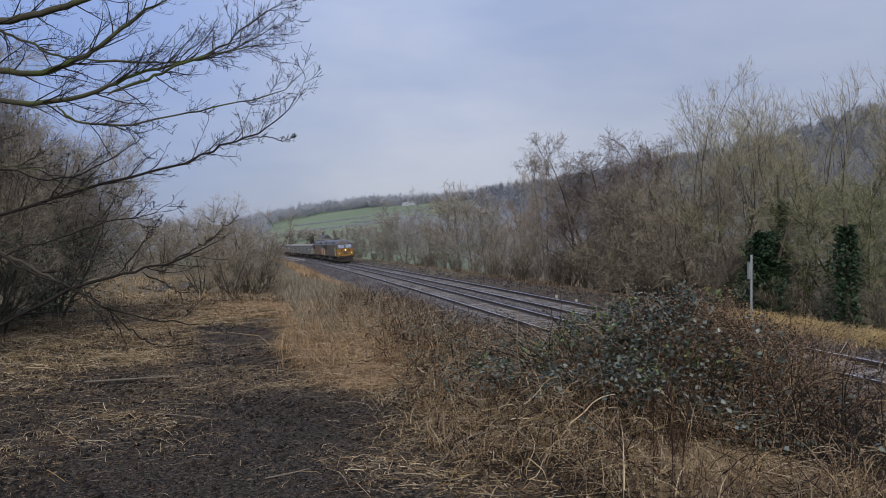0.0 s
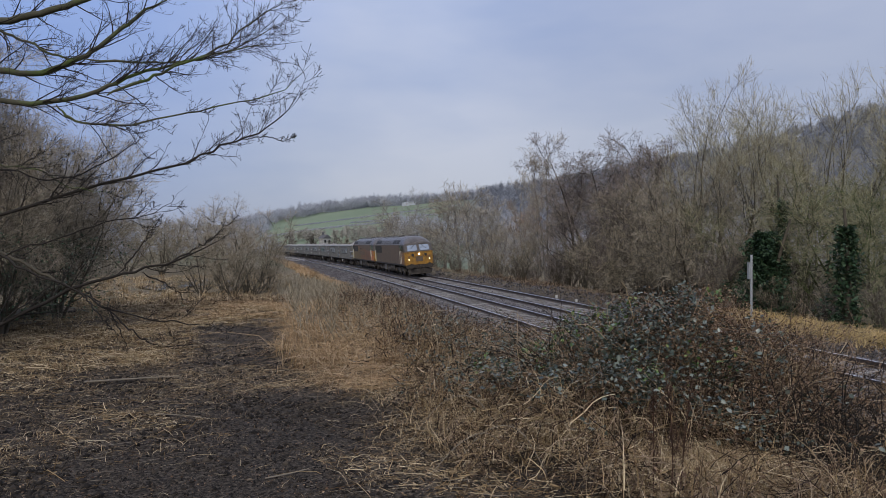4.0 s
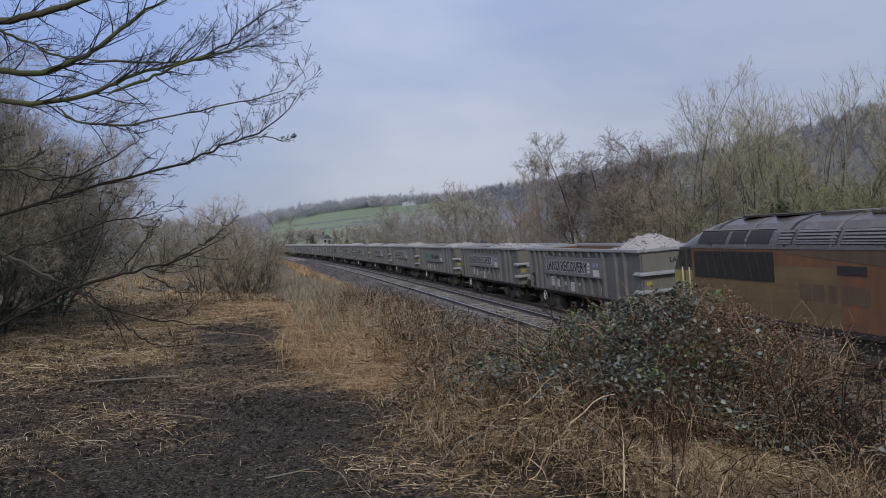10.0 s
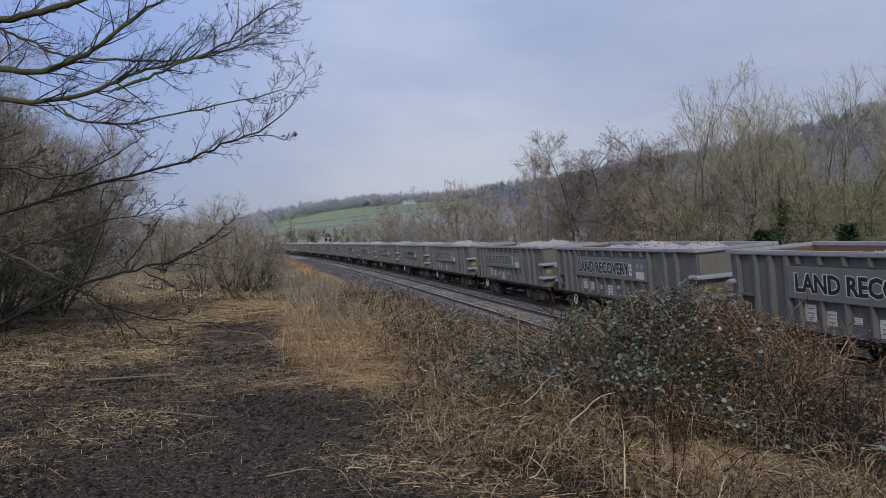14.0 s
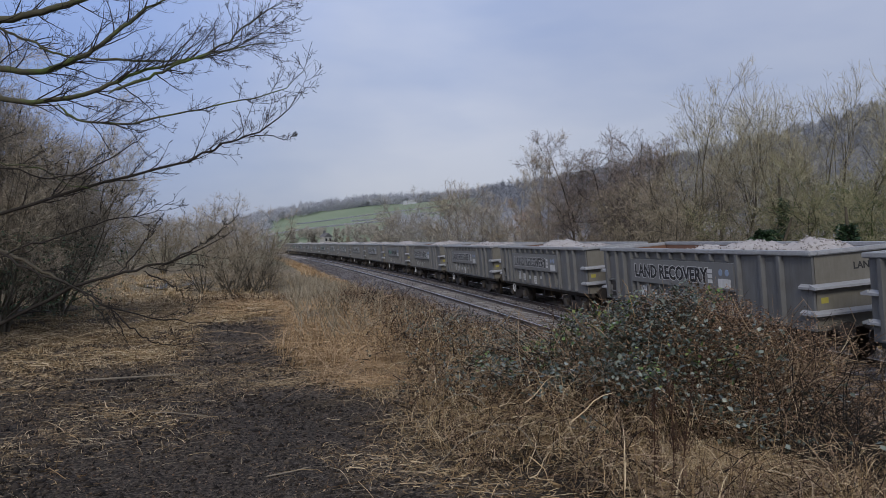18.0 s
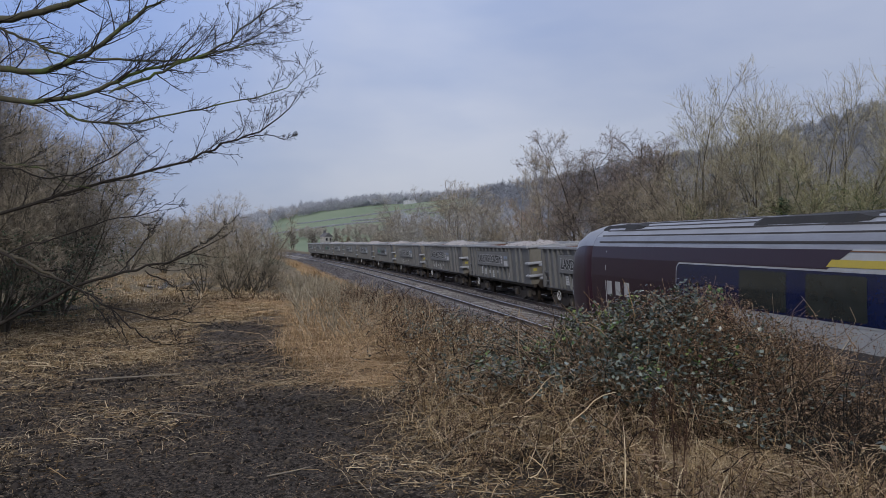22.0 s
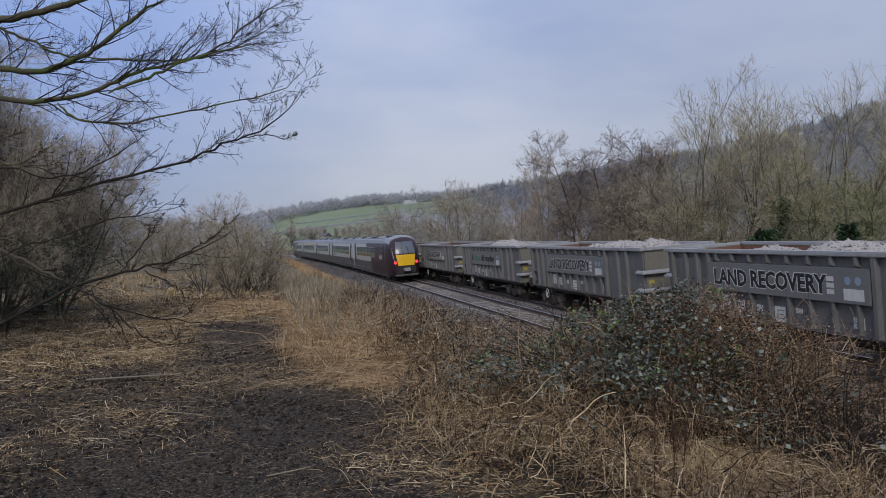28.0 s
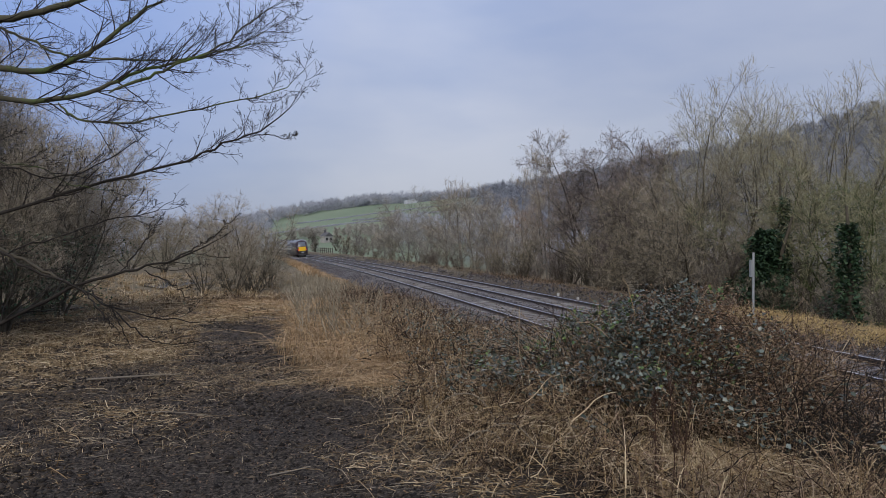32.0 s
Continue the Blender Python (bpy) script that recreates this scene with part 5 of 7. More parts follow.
        part("bumper", soft_box(0.05, (-0.95, 0.95, min(e * (H - 0.9), e * (H - 0.30)), max(e * (H - 0.9), e * (H - 0.30)), 0.42, 0.58)), M_EMU_GREY, co)
        for sd in (-1, 1):
            # white sweep behind the plum nose: the plum runs further along the top
            y0 = e * (H - nose)
            lowb, highb = e * (12.95 - g), e * (10.5 - g)
            if e < 0:
                pl, up = skin(y0, lowb, zrange(0.45, 1.90, 7), sd, 0.0095, slant1=-0.35), skin(y0, highb - 0.12, zrange(2.70, 3.125, 5), sd, 0.0095, slant1=0.7)
            else:
                pl, up = skin(lowb, y0, zrange(0.45, 1.90, 7), sd, 0.0095, slant0=0.35), skin(highb + 0.12, y0, zrange(2.70, 3.125, 5), sd, 0.0095, slant0=-0.7)
            part("plum_top", up, M_EMU_PLUM, co, "plum painted band over the windows")
            mid = skin(y0, w0 + 0.1, zrange(1.89, 2.71, 5), sd, 0.0095) if e < 0 else skin(w1 - 0.1, y0, zrange(1.89, 2.71, 5), sd, 0.0095)
            part("plum_middle", mid, M_EMU_PLUM, co)
            part("plum_flank", pl, M_EMU_PLUM, co, "plum painted flank")
            part("cab_door_seam", skin(e * (H - 4.0) - 0.02, e * (H - 4.0) + 0.02, zrange(1.2, 3.0), sd, 0.0125), M_EMU_WHITE, co)
            part("corner_stripe", loft([[face(sd * x, z, 0.012), face(sd * (x + 0.03), z, 0.012), face(sd * (x + 0.03), z, 0.004), face(sd * x, z, 0.004)] for x, z in ((0.90, 1.66), (0.94, 1.85), (0.98, 2.1), (1.0, 2.4), (0.98, 2.7))]), M_EMU_WHITE, co)
            for i in range(3):
                part("large_letter", skin(e * 6.9 + i * 0.55 - 0.70, e * 6.9 + i * 0.55 - 0.40, zrange(1.78, 2.16, 2), sd, 0.016), M_EMU_WHITE, co, "white letter of the operator's mark")
    for yc in (-7.9, 7.9):
        bogie(co, yc, 2.6, 0.42, 2, 1.05)
    return co


def loco_s(t):
    """Where the rear of the second locomotive is along the far track."""
    u = (t - 20) / 10
    return -126.57 - 154.258 * u - 4.2099 * u * u + 0.2481 * u ** 3


def coach_s(t):
    """Where the rear of the passenger train is along the near track."""
    u = t - 26
    return 9.0 + 25.470 * u + 0.1471 * u * u


# ---- plants: everything grows from arrays of bent stems ----
def unit(v):
    return v / np.maximum(np.linalg.norm(v, axis=-1, keepdims=True), 1e-9)


def bent(rng, start, way, length, k, wob, lift):
    """Bent stems: start (n,3), way (n,3), length (n,), k points each; wob: restlessness, lift: pull up (or down)."""
    n = len(start)
    pts = np.zeros((n, k, 3))
    pts[:, 0] = start
    d = unit(way)
    step = (length / (k - 1))[:, None]
    for i in range(1, k):
        d = unit(d + rng.normal(0, wob, (n, 3)) + np.array([0, 0, lift]))
        pts[:, i] = pts[:, i - 1] + d * step
    return pts


def tubes(pts, rad, sides):
    """Tapered tubes along stems pts (n,k,3) with radii rad (n,k): places and four-sided faces."""
    n, k, _ = pts.shape
    tan = unit(np.gradient(pts, axis=1))
    ref = np.where(np.abs(tan[..., 2:3]) > 0.9, np.array([1.0, 0, 0]), np.array([0, 0, 1.0]))
    u = unit(np.cross(tan, ref))
    w = np.cross(tan, u)
    a = np.arange(sides) * 2 * np.pi / sides
    ring = u[:, :, None] * np.cos(a)[:, None] + w[:, :, None] * np.sin(a)[:, None]
    v = pts[:, :, None] + ring * rad[:, :, None, None]
    idx = np.arange(n * k * sides).reshape(n, k, sides)
    nxt = np.roll(idx, -1, axis=2)
    q = np.stack([idx[:, :-1], nxt[:, :-1], nxt[:, 1:], idx[:, 1:]], -1).reshape(-1, 4)
    return v.reshape(-1, 3), q


def slips(rng, pts, rad):
    """The finest twigs, a few millimetres across: narrow slips with a twist of their own."""
    n, k, _ = pts.shape
    d = unit(pts[:, -1:] - pts[:, :1])
    s = unit(np.cross(d, rng.normal(0, 1, (n, 1, 3)))) * (1.35 * rad)[..., None]
    v = np.stack([pts - s, pts + s], 2)
    idx = np.arange(n * k * 2).reshape(n, k, 2)
    q = np.stack([idx[:, :-1, 0], idx[:, :-1, 1], idx[:, 1:, 1], idx[:, 1:, 0]], -1).reshape(-1, 4)
    return v.reshape(-1, 3), q


def join(parts):
    vs, qs, o = [], [], 0
    for v, q in parts:
        vs.append(v)
        qs.append(q + o)
        o += len(v)
    return np.concatenate(vs), np.concatenate(qs)


def shoots(rng, pts, rad, per, t0, t1, ang, length, k, wob, lift, thin, tip, cap=9.0):
    """Side shoots from stems: per shoots each, at shares t0..t1 of the stem, at about ang degrees from it."""
    n, kk, _ = pts.shape
    m = n * per
    own = np.repeat(np.arange(n), per)
    t = rng.uniform(t0, t1, m)
    f = t * (kk - 1)
    i = np.minimum(f.astype(int), kk - 2)
    g = (f - i)[:, None]
    start = pts[own, i] * (1 - g) + pts[own, i + 1] * g
    d = unit(pts[own, i + 1] - pts[own, i])
    r0 = rad[own, i] * (1 - g[:, 0]) + rad[own, i + 1] * g[:, 0]
    side = unit(np.cross(d, rng.normal(0, 1, (m, 3))))
    a = np.radians(rng.normal(ang, ang * 0.28, m))[:, None]
    way = d * np.cos(a) + side * np.sin(a)
    ln = length * rng.uniform(0.55, 1.25, m) * (1.15 - 0.6 * t)
    p = bent(rng, start, way, ln, k, wob, lift)
    base = np.minimum(r0 * thin, cap)
    taper = np.linspace(1, 0, k)[None] ** 0.8
    r = np.maximum(base[:, None] * taper, tip)
    return p, r


def leaves_at(rng, at, size, flat=0.6):
    """Small folded leaves: two four-sided halves that meet in a ridge."""
    n = len(at)
    d = unit(rng.normal(0, 1, (n, 3)) * np.array([1, 1, flat]))
    up = unit(np.array([0, 0, 1.0]) + rng.normal(0, 0.42, (n, 3)))
    s = unit(np.cross(d, up))
    nrm = np.cross(s, d)
    L = size[:, None]
    a = at
    m1 = at + d * L * 0.5 + s * L * 0.36 + nrm * L * 0.10
    m2 = at + d * L * 0.5 - s * L * 0.36 + nrm * L * 0.10
    c = at + d * L * 0.55
    tip = at + d * L
    v = np.stack([a, m1, tip, c, m2], 1).reshape(-1, 3)
    o = np.arange(n)[:, None] * 5
    q = np.concatenate([o + np.array([[0, 1, 2, 3]]), o + np.array([[0, 3, 2, 4]])])
    return v, q


def blades(rng, at, tall, width, lean=0.5, k=4, droop=0.0, az=None):
    """Grass blades: narrow strips that taper and bend over."""
    n = len(at)
    az = rng.uniform(0, 2 * np.pi, n) if az is None else az
    out = np.stack([np.cos(az), np.sin(az), np.zeros(n)], -1)
    ln = rng.gamma(2.0, lean / 2, n)[:, None]
    side = np.stack([-np.sin(az), np.cos(az), np.zeros(n)], -1)
    side = unit(side + rng.normal(0, 0.5, (n, 3)))
    v = []
    for i in range(k):
        t = i / (k - 1)
        c = at + out * (ln * tall[:, None] * t ** 1.8) + np.array([0, 0, 1.0]) * (tall[:, None] * (t - np.minimum(ln * 0.35 + droop, 0.85) * t ** 2.4))
        w = (width * (1 - 0.85 * t))[:, None]
        v.append(c - side * w)
        v.append(c + side * w)
    v = np.stack(v, 1).reshape(-1, 3)
    o = np.arange(n)[:, None] * (2 * k)
    q = np.concatenate([o + np.array([[2 * i, 2 * i + 1, 2 * i + 3, 2 * i + 2]]) for i in range(k - 1)])
    return v, q


def on_ground(x, y, lift=0.0):
    return np.stack([x, y, height(x, y) + lift], -1)


def stuff(name, vq, mat, label, category):
    me = mesh_from(name, vq[0], vq[1])
    return tagged(put(name, me, mat), label, category, kind="stuff")


def tree_meshes(seed, tall, trunk_r, twig_m, stems=1, lean=0.2, bare=0.25, counts=(12, 8, 7, 3), reach=(0.30, 0.13, 0.062, 0.032), ang=(42, 40, 42, 45), lift=0.09, wob=0.14, tip=0.006, bark=None, twist=0.05, bole=0.9):
    """Meshes of a bare winter tree: trunk with limbs, and a crown of branches and twigs, four orders of side shoots in all."""
    rng = np.random.default_rng(seed)
    start, way = np.zeros((stems, 3)), np.tile([0, 0, 1.0], (stems, 1)) + rng.normal(0, 0.05, (stems, 3))
    if stems > 1:
        a = np.arange(stems) * 2 * np.pi / stems + rng.uniform(-0.5, 0.5, stems)
        out = np.stack([np.cos(a), np.sin(a), 0 * a], -1)
        start += out * trunk_r * 0.9
        way += out * lean * rng.uniform(0.4, 1.5, (stems, 1))
    tr = bent(rng, start, way, tall * bole * rng.uniform(0.88, 1.1, stems), 14, twist, 0.035)
    tr[:, 0, 2] -= 0.4
    tr_r = trunk_r * np.linspace(1, 0.05, 14)[None] ** 1.1 * rng.uniform(0.7, 1.0, (stems, 1))
    l1, r1 = shoots(rng, tr, tr_r, counts[0], bare, 0.98, ang[0], tall * reach[0], 9, wob * 0.75, lift, 0.46, tip * 2.2)
    l2, r2 = shoots(rng, l1, r1, counts[1], 0.12, 1.0, ang[1], tall * reach[1], 6, wob, lift * 0.9, 0.55, tip * 1.3, tip * 2.8)
    l3, r3 = shoots(rng, l2, r2, counts[2], 0.12, 1.0, ang[2], tall * reach[2], 4, wob * 1.2, lift * 0.8, 0.65, tip * 0.85, tip * 1.25)
    top, rt = shoots(rng, tr, tr_r, 8, 0.7, 1.0, 30, tall * reach[1], 5, wob, lift, 0.6, tip, tip * 2.0)
    crown = [slips(rng, l3, r3), slips(rng, top, rt)]
    if counts[3]:
        l4, r4 = shoots(rng, l3, r3, counts[3], 0.15, 1.0, ang[3], tall * reach[3], 3, wob * 1.3, lift * 0.6, 0.8, tip * 0.7, tip * 0.9)
        crown.append(slips(rng, l4, r4))
    trunk_me = mesh_from("trunk", *join([tubes(tr, tr_r, 8), tubes(l1, r1, 5), tubes(l2, r2, 3)]))
    crown_me = mesh_from("crown", *join(crown))
    trunk_me.materials.append(bark or M_BARK)
    crown_me.materials.append(twig_m)
    trunk_me.polygons.foreach_set("use_smooth", np.ones(len(trunk_me.polygons), bool))
    return trunk_me, crown_me


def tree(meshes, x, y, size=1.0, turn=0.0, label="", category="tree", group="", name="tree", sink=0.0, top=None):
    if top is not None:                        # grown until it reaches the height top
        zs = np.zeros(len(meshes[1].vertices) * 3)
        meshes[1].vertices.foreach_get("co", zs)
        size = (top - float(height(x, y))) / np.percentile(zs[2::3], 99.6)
    m = Matrix.LocRotScale((x, y, float(height(x, y)) - sink), Euler((0, 0, turn)), (size, size, size))
    t = thing(name, label, category, group)
    t.matrix_basis = m
    put("trunk", meshes[0], None, t)
    put("crown", meshes[1], None, t)
    return t


def far_wood(name, label, seed, places, tall, mat, strips=70, wide=0.16):
    """Woods too far off to count: each tree a spray of upright strips round a stem."""
    rng = np.random.default_rng(seed)
    x, y = places
    n = len(x)
    z = height(x, y)
    a = rng.uniform(0, 6.28, (n, strips))
    up = rng.uniform(0.12, 0.62, (n, strips))
    out = rng.uniform(0.3, 1.0, (n, strips))
    h = (tall * rng.uniform(0.7, 1.2, n))[:, None]
    size = rng.uniform(0.8, 1.25, (n, 1))
    b = np.stack([x[:, None] + 0.05 * h * np.cos(a) * out, y[:, None] + 0.05 * h * np.sin(a) * out, z[:, None] + up * h], -1)
    e = np.stack([x[:, None] + 0.40 * h * size * np.cos(a) * out * np.sin(up * 3.4 + 0.4), y[:, None] + 0.40 * h * size * np.sin(a) * out * np.sin(up * 3.4 + 0.4), z[:, None] + (up + rng.uniform(0.02, 0.36, (n, strips)) * (1 - 0.5 * out)) * h], -1)
    b[:, 0] = np.stack([x, y, z - 0.5], -1)
    e[:, 0] = np.stack([x, y, z + 0.8 * h[:, 0]], -1)
    d = e - b
    s = unit(np.cross(d, rng.normal(0, 1, d.shape))) * wide * rng.uniform(0.5, 1.3, (n, strips, 1))
    v = np.stack([b - s, b + s, e + s * 0.4, e - s * 0.4], 2).reshape(-1, 3)
    q = np.arange(len(v)).reshape(-1, 4)
    return stuff(name, (v, q), mat, label, "woodland")


# ---- far bank: bare trees behind the tracks, scrub at their feet ----
def far_bank():
    willow = [tree_meshes(11 + i, 14.0, 0.19, M_TWIG_OLIVE, 2, 0.22, 0.32, (11, 7, 6, 3), (0.34, 0.16, 0.074, 0.038), (37, 36, 38, 40), 0.085, 0.12, 0.0044, twist=0.08, bole=0.74) for i in range(4)]
    dome = [tree_meshes(21 + i, 7.5, 0.10, M_TWIG_HAZEL, 6, 0.80, 0.10, (8, 7, 6, 2), (0.36, 0.17, 0.09, 0.05), (48, 48, 46, 46), 0.02, 0.20, 0.0040, twist=0.12, bole=0.72) for i in range(3)]
    mossy = [tree_meshes(25 + i, 7.5, 0.09, M_TWIG_MOSSY, 5, 0.60, 0.08, (8, 7, 6, 2), (0.36, 0.17, 0.09, 0.05), (50, 48, 46, 46), 0.03, 0.20, 0.0042, bark=M_MOSSBARK, twist=0.11, bole=0.72) for i in range(2)]
    alder = [tree_meshes(31 + i, 11.5, 0.17, M_TWIG_RED, 2, 0.26, 0.16, (16, 9, 7, 3), (0.30, 0.13, 0.06, 0.032), (58, 48, 50, 50), 0.05, 0.24, 0.0056, bark=M_DARKBARK, twist=0.12, bole=0.78) for i in range(3)]
    slim = [tree_meshes(41 + i, 12.0, 0.12, M_TWIG_BROWN, 2, 0.16, 0.20, (13, 7, 6, 2), (0.25, 0.12, 0.06, 0.034), (36, 36, 40, 42), 0.10, 0.13, 0.0060, bark=M_HAZEBARK) for i in range(2)]
    vale = [tree_meshes(51 + i, 10.5, 0.13, (M_TWIG_BROWN, M_TWIG_HAZE_GREY, M_TWIG_HAZE_GREY)[i], (3, 2, 4)[i], (0.20, 0.14, 0.32)[i], 0.14, (12, 8, 7, 0), (0.36, 0.17, 0.085, 0.0), (46, 44, 44, 44), 0.05, 0.18, 0.0095, bark=M_HAZEBARK, twist=0.09, bole=0.70) for i in range(3)]
    russet = tree_meshes(58, 9.0, 0.13, M_TWIG_RUSSET, 4, 0.4, 0.12, (10, 7, 6, 0), (0.32, 0.14, 0.075, 0.0), (46, 44, 44, 44), 0.06, 0.16, 0.011)
    rng = random.Random(3)
    g = "trees behind the railway"
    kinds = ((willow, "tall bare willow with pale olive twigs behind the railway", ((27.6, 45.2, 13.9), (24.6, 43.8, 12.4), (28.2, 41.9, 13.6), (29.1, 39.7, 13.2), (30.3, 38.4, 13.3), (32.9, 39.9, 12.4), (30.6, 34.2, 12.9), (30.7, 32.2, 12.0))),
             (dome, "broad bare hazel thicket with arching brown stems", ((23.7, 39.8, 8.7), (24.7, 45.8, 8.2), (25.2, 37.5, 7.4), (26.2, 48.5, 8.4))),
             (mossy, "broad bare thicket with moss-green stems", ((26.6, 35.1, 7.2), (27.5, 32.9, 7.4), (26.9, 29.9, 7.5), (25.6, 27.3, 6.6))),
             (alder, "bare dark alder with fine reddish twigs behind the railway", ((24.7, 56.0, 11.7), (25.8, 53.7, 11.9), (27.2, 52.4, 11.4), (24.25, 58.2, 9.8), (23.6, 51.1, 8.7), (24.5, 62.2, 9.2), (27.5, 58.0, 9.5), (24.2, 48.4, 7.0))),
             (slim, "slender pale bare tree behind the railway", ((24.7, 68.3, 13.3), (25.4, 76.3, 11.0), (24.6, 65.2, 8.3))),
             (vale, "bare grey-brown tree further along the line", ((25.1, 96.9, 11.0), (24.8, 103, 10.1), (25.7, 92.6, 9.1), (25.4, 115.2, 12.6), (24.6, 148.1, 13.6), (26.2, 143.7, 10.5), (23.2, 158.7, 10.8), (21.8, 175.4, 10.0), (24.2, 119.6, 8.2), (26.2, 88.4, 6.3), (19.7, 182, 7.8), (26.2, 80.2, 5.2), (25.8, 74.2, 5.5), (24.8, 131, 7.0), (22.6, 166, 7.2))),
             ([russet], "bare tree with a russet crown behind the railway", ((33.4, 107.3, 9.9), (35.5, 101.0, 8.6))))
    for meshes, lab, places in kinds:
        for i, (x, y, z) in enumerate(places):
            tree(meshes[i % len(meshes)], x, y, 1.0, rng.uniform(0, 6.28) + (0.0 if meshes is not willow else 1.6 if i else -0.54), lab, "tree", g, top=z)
    # a second row, deeper in
    y = 24.0
    while y < 66:
        b = max(y - BEND_Y, 0) ** 2 / (2 * BEND_R)
        tree(rng.choice(dome + mossy if y < 46 else dome + alder), rng.uniform(33, 41) - b, y, 1.0, rng.uniform(0, 6.28), "bare tree deeper in the thicket behind the railway", "tree", g, top=rng.uniform(6.5, 8.2) * (1 if y < 56 else 0.8))
        y += rng.uniform(4.0, 6.5)
    # scrub
    scrub = [tree_meshes(71 + i, 4.4, 0.04, (M_TWIG_HAZEL, M_TWIG_RED, M_TWIG_THORN)[i], 8, 0.40, 0.06, (5, 6, 5, 0), (0.36, 0.18, 0.10, 0.0), (32, 36, 40, 40), 0.08, 0.16, 0.0058, twist=0.07) for i in range(3)]
    y = 15.0
    while y < 186:
        b = max(y - BEND_Y, 0) ** 2 / (2 * BEND_R)
        for _ in range(2 if y < 110 else 1):
            tree(rng.choice(scrub), rng.uniform(20.3, 24.5) - b, y + rng.uniform(-1, 1), rng.uniform(0.5, 0.9) * (0.6 if y < 36 else 0.95 if y < 62 else 0.6), rng.uniform(0, 6.28), "leafless brown scrub at the foot of the trees", "shrub", "scrub behind the railway", "shrub")
        y += rng.uniform(1.5, 2.6) if y < 70 else rng.uniform(2.5, 4.5)


def polar(rng, n, az0, az1, r0, r1):
    a = np.radians(rng.uniform(az0, az1, n))
    r = np.sqrt(rng.uniform(r0 ** 2, r1 ** 2, n))
    return r * np.sin(a), r * np.cos(a)


def distance():
    """Woods on the hills, hedges between the fields, a farm and a pale barn."""
    rng = np.random.default_rng(44)
    far_wood("hillside_wood", "bare woodland on the far hillside, dusky blue with painted haze", 1, polar(rng, 900, 15, 48, 330, 800), 13, M_TWIG_HAZE_HILL, 90, 0.16)
    far_wood("valley_wood", "bare trees on the valley floor behind the railway", 2, polar(rng, 300, 15, 46, 90, 330), 9, M_TWIG_HAZE_FAR, 110, 0.055)
    far_wood("ridge_wood", "bare wood along the ridge, blue-grey with painted haze", 3, polar(rng, 1300, -3.0, 16.5, 700, 860), 13, M_TWIG_HAZE_FAR, 80, 0.16)
    far_wood("valley_end_wood", "hazy woods at the end of the valley", 4, polar(rng, 500, -26, -0.2, 380, 900), 12, M_TWIG_HAZE_FAR, 90, 0.18)
    far_wood("valley_trees", "bare trees and hedges below the fields", 5, polar(rng, 200, 8.2, 18, 300, 430), 12.5, M_TWIG_HAZE_FAR, 150, 0.065)
    far_wood("hedgerow_trees", "bare trees in a row at the foot of the fields", 6, polar(rng, 46, 1.0, 7.5, 385, 420), 7.0, M_TWIG_HAZE_GREY, 110, 0.10)
    field_tree = [tree_meshes(141 + i, 9.0, 0.20, (M_TWIG_HAZE_GREY, M_TWIG_BROWN)[i], 3, 0.3, 0.10, (13, 8, 6, 0), (0.34, 0.15, 0.08, 0.0), (52, 46, 46, 46), 0.05, 0.18, 0.024) for i in range(2)]
    for i, (az, r, top) in enumerate(((2.8, 250, 8.4), (5.0, 252, 6.4), (5.7, 258, 7.0), (6.6, 262, 6.2), (1.2, 270, 7.0), (8.4, 240, 8.0), (4.3, 300, 7.0), (7.4, 290, 8.0), (-0.6, 240, 6.0))):
        x, y = r * math.sin(radians(az)), r * math.cos(radians(az))
        tree(field_tree[i % 2], x, y, 1.0, i * 1.3, "bare rounded tree at the foot of the fields", "tree", "trees at the foot of the fields", top=float(height(x, y)) + top)
    far_wood("low_valley_trees", "bare low trees in the valley", 8, polar(rng, 90, -14, 0.0, 110, 300), 6, M_TWIG_HAZE_FAR, 80, 0.12)
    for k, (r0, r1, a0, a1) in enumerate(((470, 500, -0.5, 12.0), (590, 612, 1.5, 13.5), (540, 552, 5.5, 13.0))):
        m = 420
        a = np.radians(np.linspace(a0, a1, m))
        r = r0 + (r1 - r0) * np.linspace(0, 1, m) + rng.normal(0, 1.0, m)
        far_wood("field_hedge", "bare hedge between the fields, blue-grey with painted haze", 20 + k, (r * np.sin(a), r * np.cos(a)), 1.5, M_TWIG_HAZE_FAR, 16, 0.16)

    def house(x, y, w, d, h, roof, wall_m, roof_m, label, name="house"):
        z = float(height(x, y))
        ho = thing(name, label, "house", m=Matrix.Translation((x, y, z)) @ Matrix.Rotation(0.5, 4, "Z"))
        part("wall", boxes((-w / 2, w / 2, -d / 2, d / 2, -2, h)), wall_m, ho)
        part("roof", loft([[(-w / 2 - 0.3, yy, h), (w / 2 + 0.3, yy, h), (0, yy, h + roof)] for yy in (-d / 2 - 0.3, d / 2 + 0.3)]), roof_m, ho)
        if name == "house":
            for i in (-1, 1):
                for zz in ((1.0, 3.4) if h > 4 else (0.9,)):
                    part("window", boxes((i * w / 4 - 0.5, i * w / 4 + 0.5, -d / 2 - 0.05, -d / 2 - 0.004, zz, zz + 1.2)), M_GLASS, ho)
            part("chimney", boxes((-0.4, 0.4, d / 4, d / 4 + 0.8, h + roof * 0.5, h + roof + 1.1)), M_HOUSEROOF, ho)
    house(22.8, 362.0, 4.2, 4.0, 2.8, 1.8, M_HOUSEWALL, M_HOUSEROOF, "small pale house with a slate roof in the valley")
    house(116, 672, 11, 6, 2.2, 1.0, M_BARN, M_BARN, "long white barn on the hill", "barn")
